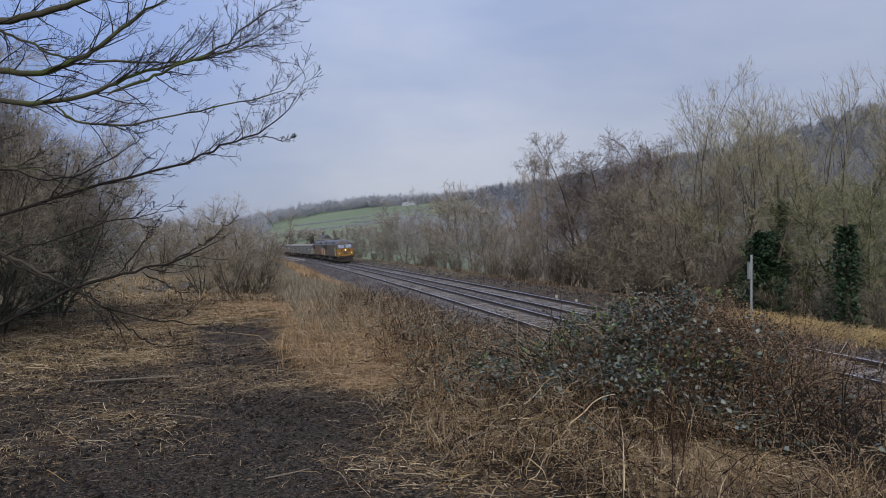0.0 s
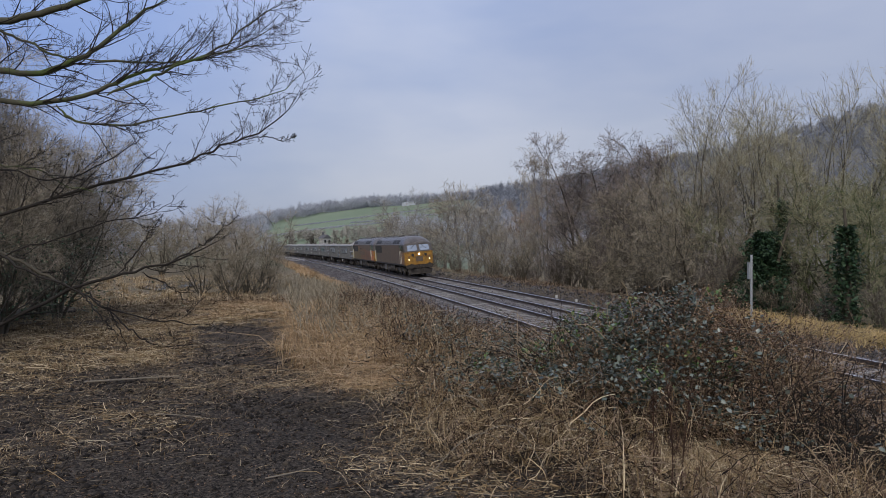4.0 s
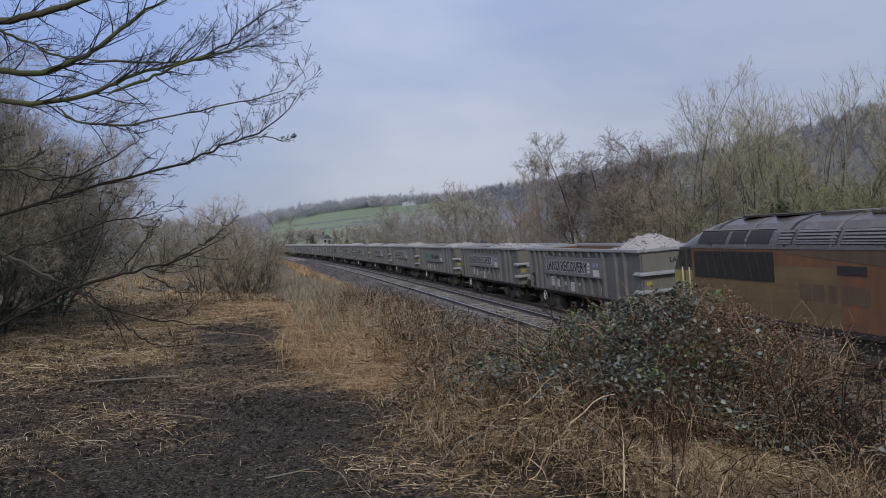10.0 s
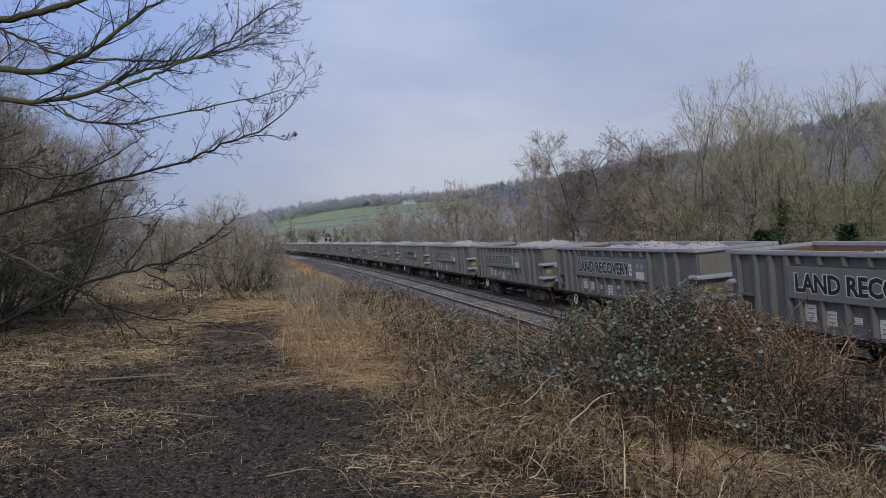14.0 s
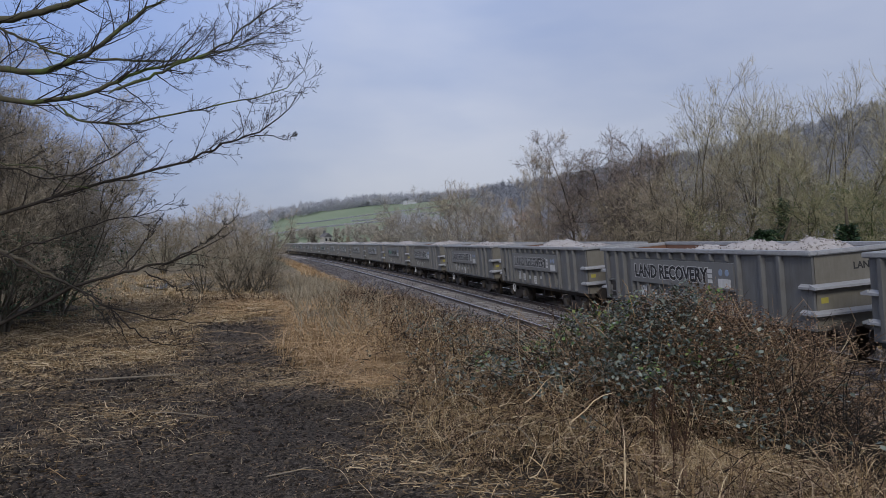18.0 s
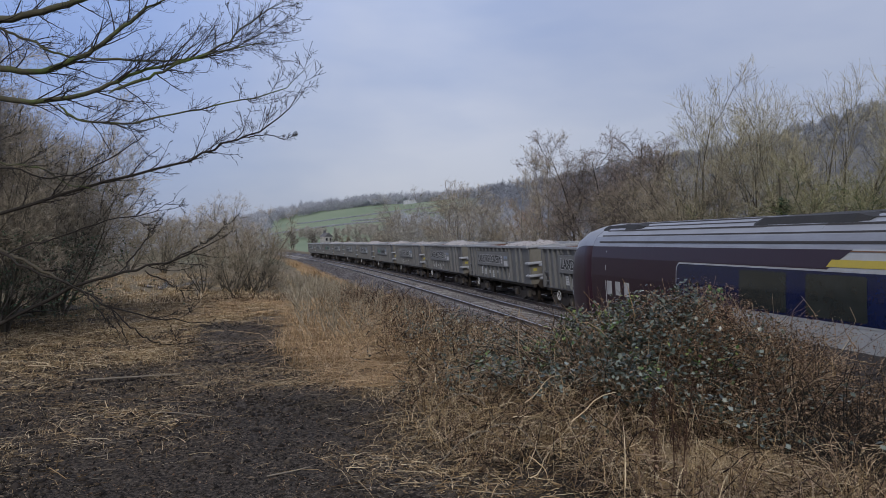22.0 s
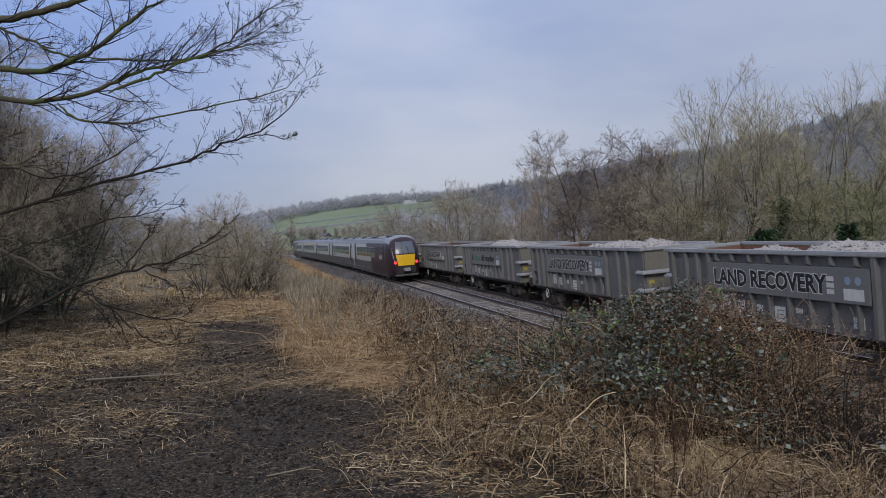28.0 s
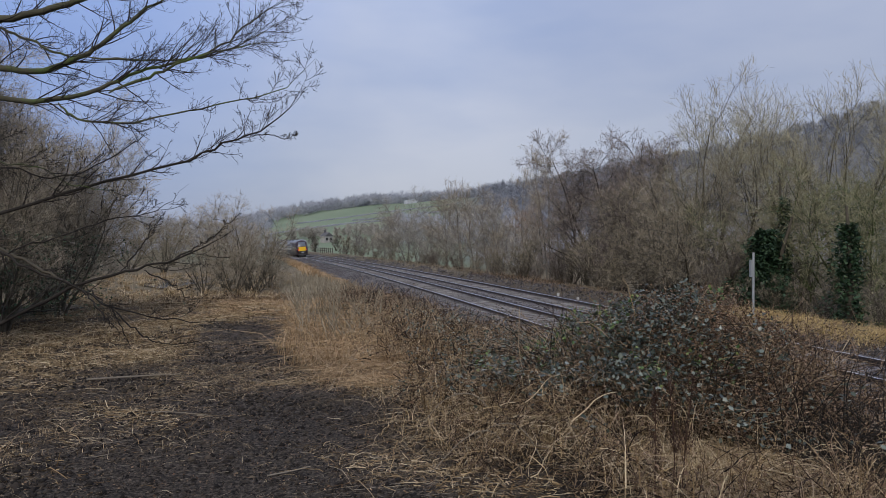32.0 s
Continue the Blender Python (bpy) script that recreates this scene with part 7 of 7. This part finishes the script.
def grasses():
    rng = np.random.default_rng(33)

    def patches(n, cx, cy, sx, sy, tall, width, mat, name, label, lean=0.5, droop=0.0, clump=0.25, k=4):
        m = max(n // 22, 1)
        c = np.stack([rng.uniform(cx - sx, cx + sx, m), rng.uniform(cy - sy, cy + sy, m)], -1)
        own = rng.integers(0, m, n)
        x = c[own, 0] + rng.normal(0, clump * 0.5, n)
        y = c[own, 1] + rng.normal(0, clump * 0.5, n)
        x = x - bend_shift(y) * (c[own, 0] > 3)
        h = tall * rng.uniform(0.35, 1.2, n) * (0.45 + 0.8 * rng.random(m))[own]
        az = (rng.uniform(0, 6.28, m))[own] + rng.normal(0, 0.9, n)
        return stuff(name, blades(rng, on_ground(x, y, -0.01), h, width * rng.uniform(0.5, 1.3, n), lean, k, droop, az), mat, label, "grass")
    patches(2200, 2.2, 6.8, 0.9, 1.5, 0.46, 0.0036, M_STRAW, "dry_grass", "bleached dry grass among the brambles", 1.2, 0.25)
    patches(700, 1.15, 6.9, 0.35, 0.9, 0.26, 0.0040, M_STRAW, "dry_grass", "flattened straw beside the path", 1.6, 0.45)
    patches(9500, 2.85, 4.70, 0.58, 0.46, 0.22, 0.0030, M_STRAW, "dry_grass", "flattened straw-coloured grass", 1.4, 0.35)
    patches(8000, 1.2, 12.8, 1.1, 3.0, 0.46, 0.0050, M_ORANGEGRASS, "dead_grass", "orange-brown dead grass beside the path", 1.2, 0.3)
    patches(3500, 0.9, 9.6, 0.5, 1.4, 0.22, 0.0042, M_ORANGEGRASS, "dead_grass", "flattened orange-brown grass at the edge of the path", 2.0, 0.45)
    patches(5500, 2.6, 20, 1.8, 5.0, 0.42, 0.008, M_ORANGEGRASS, "dead_grass", "orange-brown dead grass on the bank", 1.7, 0.3)
    patches(5500, 5.4, 55, 1.2, 22.0, 0.50, 0.016, M_ORANGEGRASS, "dead_grass", "orange-brown dead grass above the ballast", 1.1, 0.2)
    # brown weeds on the bank further on
    n = 9000
    y = 12 + 50 * rng.random(n) ** 1.2
    x = rng.uniform(0.3, 6.4, n) - bend_shift(y)
    p = bent(rng, on_ground(x, y), rng.normal(0, 0.5, (n, 3)) + np.array([0, 0, 1.0]), rng.uniform(0.25, 0.75, n), 4, 0.25, -0.04)
    stuff("bank_weeds", slips(rng, p, (rng.uniform(0.003, 0.006, n) * (0.6 + 0.03 * y))[:, None] * np.linspace(1.1, 0.5, 4)[None]), M_TWIG_HAZEL, "brown dead weeds on the bank", "undergrowth")
    n = 60000
    y = 3.5 + 15 * rng.random(n) ** 1.35
    x = rng.uniform(-6.0, 3.0, n) * (0.35 + 0.055 * y)
    w = wobble(x, y, 1.1, 7.0) + 0.5 * wobble(x, y, 3.1, 2.0) - 1.3 * np.exp(-((x + 0.06 * y + 0.02 * np.maximum(y - 9, 0)) / 0.5) ** 2) + 0.5 * np.exp(-(((x + 1.3) / 0.8) ** 2 + ((y - 8.8) / 1.1) ** 2))
    keep = rng.random(n) < 0.05 + 0.95 * sm(0.1, 0.75, w)
    x, y = x[keep], y[keep]
    stuff("trampled_grass", blades(rng, on_ground(x, y, -0.01), 0.02 + 0.11 * rng.random(len(x)) ** 1.6, rng.uniform(0.0012, 0.0034, len(x)), 1.9, 4, 0.45), M_STRAW, "pale trampled grass in drifts on the mulch", "grass")
    for n, cx, cy, sx, sy in ((3600, -2.9, 10.4, 1.7, 1.5), (3600, -0.6, 9.2, 0.9, 0.9), (1300, -1.5, 6.9, 0.9, 0.8), (900, -2.2, 5.8, 0.5, 0.7), (1200, -1.2, 11.8, 0.9, 1.2), (700, 1.35, 5.6, 0.5, 0.5)):
        patches(n, cx, cy, sx, sy, 0.11, 0.0026, M_STRAW, "dry_grass", "flattened pale grass drift on the mulch", 2.0, 0.45, 0.42)
    patches(9000, -3.0, 13.0, 1.6, 2.6, 0.20, 0.0055, M_STRAW, "dry_grass", "pale dry grass under the thorn bushes", 1.8, 0.45)
    patches(6500, -2.6, 19.0, 2.4, 4.0, 0.28, 0.007, M_STRAW, "dry_grass", "pale dry grass under the thorn bushes", 1.8, 0.4)
    patches(6000, -0.2, 22.0, 1.6, 5.0, 0.32, 0.008, M_ORANGEGRASS, "dead_grass", "dead grass at the end of the path", 1.7, 0.35)
    patches(9000, -6.0, 54.0, 7.0, 16.0, 0.55, 0.018, M_STRAW, "dry_grass", "pale rough grass on the valley floor", 1.0, 0.2)
    patches(5000, -4.0, 32.0, 4.0, 9.0, 0.5, 0.012, M_STRAW, "dry_grass", "pale rough grass on the valley floor", 1.0, 0.2)
    patches(4000, -1.0, 30.0, 2.5, 7.0, 0.5, 0.012, M_STEM, "dead_weeds", "brown dead weeds beyond the path", 0.9, 0.2)
    patches(16000, 18.3, 20.0, 1.1, 9.5, 0.42, 0.007, M_YELLOWGRASS, "verge_grass", "yellow dry grass verge beyond the tracks", 1.1, 0.2)
    patches(7000, 4.0, 105.0, 1.8, 40.0, 0.7, 0.030, M_ORANGEGRASS, "dead_grass", "dead grass beside the line further off", 1.0, 0.1)
    patches(14000, 18.2, 130.0, 1.2, 62.0, 0.5, 0.013, M_TWIG_HAZEL, "verge_grass", "dull brown dead grass beyond the tracks", 1.2, 0.2)
    patches(7000, 18.8, 90.0, 1.0, 40.0, 0.5, 0.010, M_STEM, "verge_weeds", "brown dead weeds beyond the tracks", 0.7)
    patches(8000, 18.6, 52.0, 0.9, 23.0, 0.34, 0.008, M_STEM, "verge_weeds", "brown dead weeds beyond the tracks", 1.2, 0.2)
    # trampled stalks lying on the ground, in drifts
    def drift(x, y):
        return 0.5 + 0.5 * wobble(x, y, 1.7, 4.0)
    n = 7000
    y = 3.6 + 13 * rng.random(n) ** 1.5
    x = rng.uniform(-5.0, 3.4, n) * (0.4 + 0.05 * y)
    on_path = np.exp(-((x + 0.06 * y - 0.1) / 0.55) ** 2)
    keep = rng.random(n) < drift(x, y) ** 2 * (1 - 0.8 * on_path)
    x, y = x[keep], y[keep]
    n = len(x)
    way = rng.normal(0, 1, (n, 3)) * np.array([1, 1, 0.10])
    p = bent(rng, on_ground(x, y, 0.008), way, 0.03 + 0.20 * rng.random(n) ** 2.5, 3, 0.16, 0.0)
    p[:, :, 2] = height(p[:, :, 0], p[:, :, 1]) + 0.006 + rng.uniform(0, 0.03, (n, 1))
    stuff("fallen_stalks", tubes(p, rng.uniform(0.0007, 0.0022, n)[:, None] * np.ones((1, 3)), 3), M_PALESTEM, "bleached stalks and twigs lying on the mulch", "litter")
    n = 110000
    y = 3.4 + 12 * rng.random(n) ** 1.3
    x = rng.uniform(-5.0, 3.6, n) * (0.4 + 0.055 * y)
    size = (0.0025 + 0.008 * rng.random(n) ** 3) * (0.8 + 0.06 * y)
    tet = np.array([[1, 0, 0], [-0.5, 0.87, 0], [-0.5, -0.87, 0], [0, 0, 0.9]], float)
    spin = rng.uniform(0, 6.28, n)
    j = tet[None] * size[:, None, None] * rng.uniform(0.5, 1.6, (n, 4, 1)) * np.stack([rng.uniform(0.8, 3.0, n), rng.uniform(0.35, 0.9, n), rng.uniform(0.5, 1.6, n)], -1)[:, None]
    rx = j[..., 0] * np.cos(spin)[:, None] - j[..., 1] * np.sin(spin)[:, None]
    ry = j[..., 0] * np.sin(spin)[:, None] + j[..., 1] * np.cos(spin)[:, None]
    v = (np.stack([rx, ry, j[..., 2]], -1) + on_ground(x, y, 0.0)[:, None]).reshape(-1, 3)
    tri = (np.array([[0, 1, 3], [1, 2, 3], [2, 0, 3]])[None] + (np.arange(n) * 4)[:, None, None]).reshape(-1, 3)
    tagged(put("mulch_crumbs", mesh_from("mulch_crumbs", v, None, tri), M_MULCH), "dark crumbs of earth and rotted leaves on the path", "litter", kind="stuff")
    # clods of dark earth and rotted litter, heaped where the ground was churned
    n = 26000
    y = 3.5 + 9 * rng.random(n) ** 1.3
    x = rng.uniform(-5.0, 3.2, n) * (0.4 + 0.055 * y)
    churn = wobble(x, y, 1.6, 5.0) + 0.6 * wobble(x, y, 4.3, 1.0)
    keep = rng.random(n) < 0.12 + 0.88 * sm(0.0, 0.7, churn)
    x, y = x[keep], y[keep]
    n = len(x)
    size = 0.008 + 0.026 * rng.random(n) ** 2.5
    octa = np.array([[1, 0, 0], [0, 1, 0], [-1, 0, 0], [0, -1, 0], [0, 0, 0.8], [0, 0, -0.8]], float)
    j = octa[None] * size[:, None, None] * rng.uniform(0.5, 1.5, (n, 6, 1))
    spin = rng.uniform(0, 6.28, n)
    rx = j[..., 0] * np.cos(spin)[:, None] - j[..., 1] * np.sin(spin)[:, None]
    ry = j[..., 0] * np.sin(spin)[:, None] + j[..., 1] * np.cos(spin)[:, None]
    v = (np.stack([rx, ry, j[..., 2]], -1) + on_ground(x, y, 0.004)[:, None]).reshape(-1, 3)
    tri = (np.array([[0, 1, 4], [1, 2, 4], [2, 3, 4], [3, 0, 4], [1, 0, 5], [2, 1, 5], [3, 2, 5], [0, 3, 5]])[None] + (np.arange(n) * 6)[:, None, None]).reshape(-1, 3)
    tagged(put("earth_clods", mesh_from("earth_clods", v, None, tri), M_CLOD), "dark clods of churned earth and litter", "litter", kind="stuff")
    # short broken straw, lying in loose heaps
    n = 26000
    y = 3.5 + 9 * rng.random(n) ** 1.3
    x = rng.uniform(-5.0, 3.2, n) * (0.4 + 0.055 * y)
    heap = wobble(x, y, 1.25, 9.0) + 0.8 * wobble(x, y, 3.7, 3.0) - 1.5 * np.exp(-((x + 0.06 * y) / 0.45) ** 2)
    keep = rng.random(n) < sm(0.15, 0.8, heap)
    x, y = x[keep], y[keep]
    n = len(x)
    p = bent(rng, on_ground(x, y, 0.012), rng.normal(0, 1, (n, 3)) * np.array([1, 1, 0.25]), 0.03 + 0.13 * rng.random(n) ** 2, 3, 0.2, 0.0)
    p[:, :, 2] = np.maximum(p[:, :, 2], height(p[:, :, 0], p[:, :, 1]) + 0.006)
    stuff("broken_straw", slips(rng, p, rng.uniform(0.001, 0.0026, n)[:, None] * np.ones((1, 3))), M_STRAW, "short broken straw in loose heaps on the earth", "litter")
    n = 26000
    y = 3.6 + 12 * rng.random(n) ** 1.5
    x = rng.uniform(-5.0, 3.4, n) * (0.4 + 0.05 * y)
    stuff("fallen_leaves", leaves_at(rng, on_ground(x, y, 0.006), 0.006 + 0.020 * rng.random(n) ** 3, 0.4), M_DEADLEAF, "withered leaves on the trodden earth", "litter")


def single_stalks():
    """The few stalks and sticks that stand out by themselves."""
    rng = np.random.default_rng(12)
    for x, y, tall in ((2.10, 4.22, 0.74), (2.19, 4.20, 0.95), (2.28, 4.24, 0.82)):
        z = float(height(x, y))
        dock = thing("dock_stalk", "dark brown dead dock stalk with seed heads", "weed", "dead dock stalks", m=Matrix.Translation((x, y, z)))
        st = bent(rng, np.array([[0, 0, -0.05]]), np.array([[0.02, 0, 1.0]]), np.array([tall]), 10, 0.03, 0.02)
        put("stem", mesh_from("stem", *tubes(st, np.linspace(0.0055, 0.002, 10)[None], 6)), M_DOCK, dock)
        p, r = shoots(rng, st, np.full((1, 10), 0.004), 14, 0.35, 0.95, 20, 0.16, 5, 0.08, 0.12, 0.5, 0.0014)
        n = 900
        i, k = rng.integers(0, len(p), n), rng.integers(1, 5, n)
        at = p[i, k] + rng.normal(0, 0.008, (n, 3))
        sp = put("seed_head", mesh_from("seed_head", *join([tubes(p, r, 3), leaves_at(rng, at, rng.uniform(0.006, 0.014, n))])), M_DOCK, dock)
        tagged(sp, "rusty seed spikes", kind="stuff")
    sticks = (((-0.16, 5.28, 0.010), (0.0, 5.36, 0.016), (0.13, 5.41, 0.010), 0.006), ((0.45, 8.1, 0.01), (0.52, 8.6, 0.02), (0.6, 9.0, 0.01), 0.009), ((-2.2, 9.4, 0.02), (-1.7, 9.5, 0.03), (-1.2, 9.45, 0.015), 0.012), ((-1.5, 7.2, 0.01), (-1.1, 7.3, 0.025), (-0.7, 7.25, 0.01), 0.006))
    for a, b, c, r in sticks:
        line = spline([(q[0], q[1], float(height(q[0], q[1])) + q[2] + r * 0.5) for q in (a, b, c)], 9)[None]
        tagged(put("fallen_stick", mesh_from("fallen_stick", *tubes(line, np.linspace(r, r * 0.6, 9)[None], 7)), M_PALESTEM), "bleached fallen stick lying on the mulch", "stick", "fallen sticks")
    # long arching bramble runners at the edge of the path
    for (x, y), (ex, ey), up in (((1.75, 5.1), (1.15, 5.35), 0.34), ((1.7, 5.9), (0.95, 6.1), 0.42), ((1.9, 6.6), (1.2, 6.9), 0.5), ((1.6, 5.4), (0.9, 5.0), 0.28)):
        z, ez = float(height(x, y)), float(height(ex, ey))
        line = spline([(x, y, z), (x * 0.7 + ex * 0.3, y * 0.7 + ey * 0.3, z + up * 0.85), (x * 0.35 + ex * 0.65, y * 0.35 + ey * 0.65, z + up * 0.8), (ex, ey, ez + 0.03)], 16)[None]
        tagged(put("bramble_runner", mesh_from("bramble_runner", *tubes(line, np.linspace(0.0045, 0.0025, 16)[None], 6)), M_PALESTEM), "pale arching bramble runner beside the path", "bramble", "bramble runners")


def pool():
    """Standing water on the valley floor."""
    rng = np.random.default_rng(4)
    bm = bmesh.new()
    a = np.linspace(0, 2 * np.pi, 40, endpoint=False)
    r = 1 + 0.22 * np.sin(a * 3 + 1) + 0.12 * np.sin(a * 7)
    x, y = -6.3 + 2.6 * r * np.cos(a), 57 + 7.5 * r * np.sin(a)
    z = float(np.max(height(x, y))) + 0.03
    bm.faces.new([bm.verts.new((float(p), float(q), z)) for p, q in zip(x, y)])
    tagged(part("water_pool", bm, M_WATER, None), "still pale flood water on the valley floor", "water", kind="structure")


def line_side():
    fence = thing("timber_fence", "weathered timber post and rail fence beyond the line", "fence")
    pts = []
    for i in range(9):
        y = 186.0 + 3.4 * i
        x = 19.6 - float(bend_shift(np.array(y)))
        z = float(height(x, y))
        pts.append((x, y, z))
        part("post", soft_box(0.02, (x - 0.09, x + 0.09, y - 0.09, y + 0.09, z - 0.4, z + 1.35)), M_WOODPOST, fence)
    for (ax, ay, az), (bx, by, bz) in zip(pts, pts[1:]):
        for h in (0.55, 1.1):
            part("rail", loft([[(px - 0.14, py, pz + h - 0.06), (px - 0.10, py, pz + h - 0.06), (px - 0.10, py, pz + h + 0.06), (px - 0.14, py, pz + h + 0.06)] for px, py, pz in ((ax, ay, az), (bx, by, bz))]), M_WOODPOST, fence)
    x, y = 18.0, 26.8
    z = float(height(x, y))
    p = thing("signal_post", "slim galvanised steel post with a small box", "post", m=Matrix.Translation((x, y, z)))
    part("pole", rod(bmesh.new(), (0, 0, -0.3), (0, 0, 2.5), 0.05, 12), M_GALV, p)
    part("small_box", soft_box(0.01, (-0.15, -0.06, -0.06, 0.06, 1.55, 2.2)), M_GALV, p)
    for x, y, h in ((16.1, 43.0, 0.45), (16.4, 40.7, 0.35)):
        z = -0.15
        m = thing("marker_post", "short white concrete marker post beside the track", "post", "marker posts", m=Matrix.Translation((x, y, z)))
        part("shaft", soft_box(0.01, (-0.05, 0.05, -0.05, 0.05, -0.4, h)), M_MARKER, m)
        part("cap", soft_box(0.01, (-0.065, 0.065, -0.05, 0.05, h + 0.003, h + 0.16)), M_MARKER, m)


far_bank()
distance()
ivy_tree(22.6, 32.6, 4.3, 2.4, 3, 8000)
ivy_tree(21.5, 25.9, 4.0, 1.25, 5, 2300)
ivy_tree(25.0, 34.6, 6.6, 0.55, 9, 2600)
near_bank()
hedge_foot()
overhanging_tree()
thicket()
grasses()
single_stalks()
pool()
line_side()
make_track()


# ---- the two trains and how they run ----
wagon_land = make_wagon("land")
wagon_recycle = make_wagon("recycle")
LOADS = [wagon_load(*a) for a in ((5, ((-4.2, 1.3, 1.10), (-1.5, 1.7, 0.55), (2.0, 1.6, 0.45))), (6, ((-4.3, 1.2, 0.82), (-1.6, 1.5, 0.80), (0.8, 1.2, 0.62))),
                                 (7, ((-3.6, 1.5, 0.70), (0.2, 1.6, 0.86), (2.2, 1.0, 0.5))), (8, ((-4.0, 1.4, 0.72), (-0.6, 1.9, 0.76), (2.6, 1.2, 0.60))))]
STOCK = []
for i in range(1, 25):
    slogan = i in (3, 8, 13, 18, 22)
    w = copy_thing(wagon_recycle if slogan else wagon_land, Matrix())
    STOCK.append((w, FAR_X, 13.785 * i - 5.96, loco_s))
    put("stone_load", LOADS[0 if i == 1 else 1 + i % 3], None, w, "heaped pale crushed stone") if i < 23 else None
for o in (wagon_land, wagon_recycle):
    for c in (*o.children_recursive, o):
        bpy.data.objects.remove(c)
loco_a, loco_b = make_loco("brown"), make_loco("orange")
STOCK.append((loco_b, FAR_X, -9.40, loco_s))
STOCK.append((loco_a, FAR_X, -9.40 - 18.55, loco_s))
coach_rear, coach_mid, coach_front = make_coach(-1), make_coach(0), make_coach(1, True)
coach_first = make_coach(0, True)
for ob, off in ((coach_rear, 11.845), (coach_mid, 35.005), (copy_thing(coach_mid, Matrix()), 57.635), (coach_first, 80.265), (coach_front, 103.425)):
    STOCK.append((ob, NEAR_X, off, coach_s))


def motions():
    for ob, x0, off, law in STOCK:
        rows = [(i / 2, on_track(x0, law(i / 2) + off)) for i in range(65)]
        walk(ob, rows)


motions()
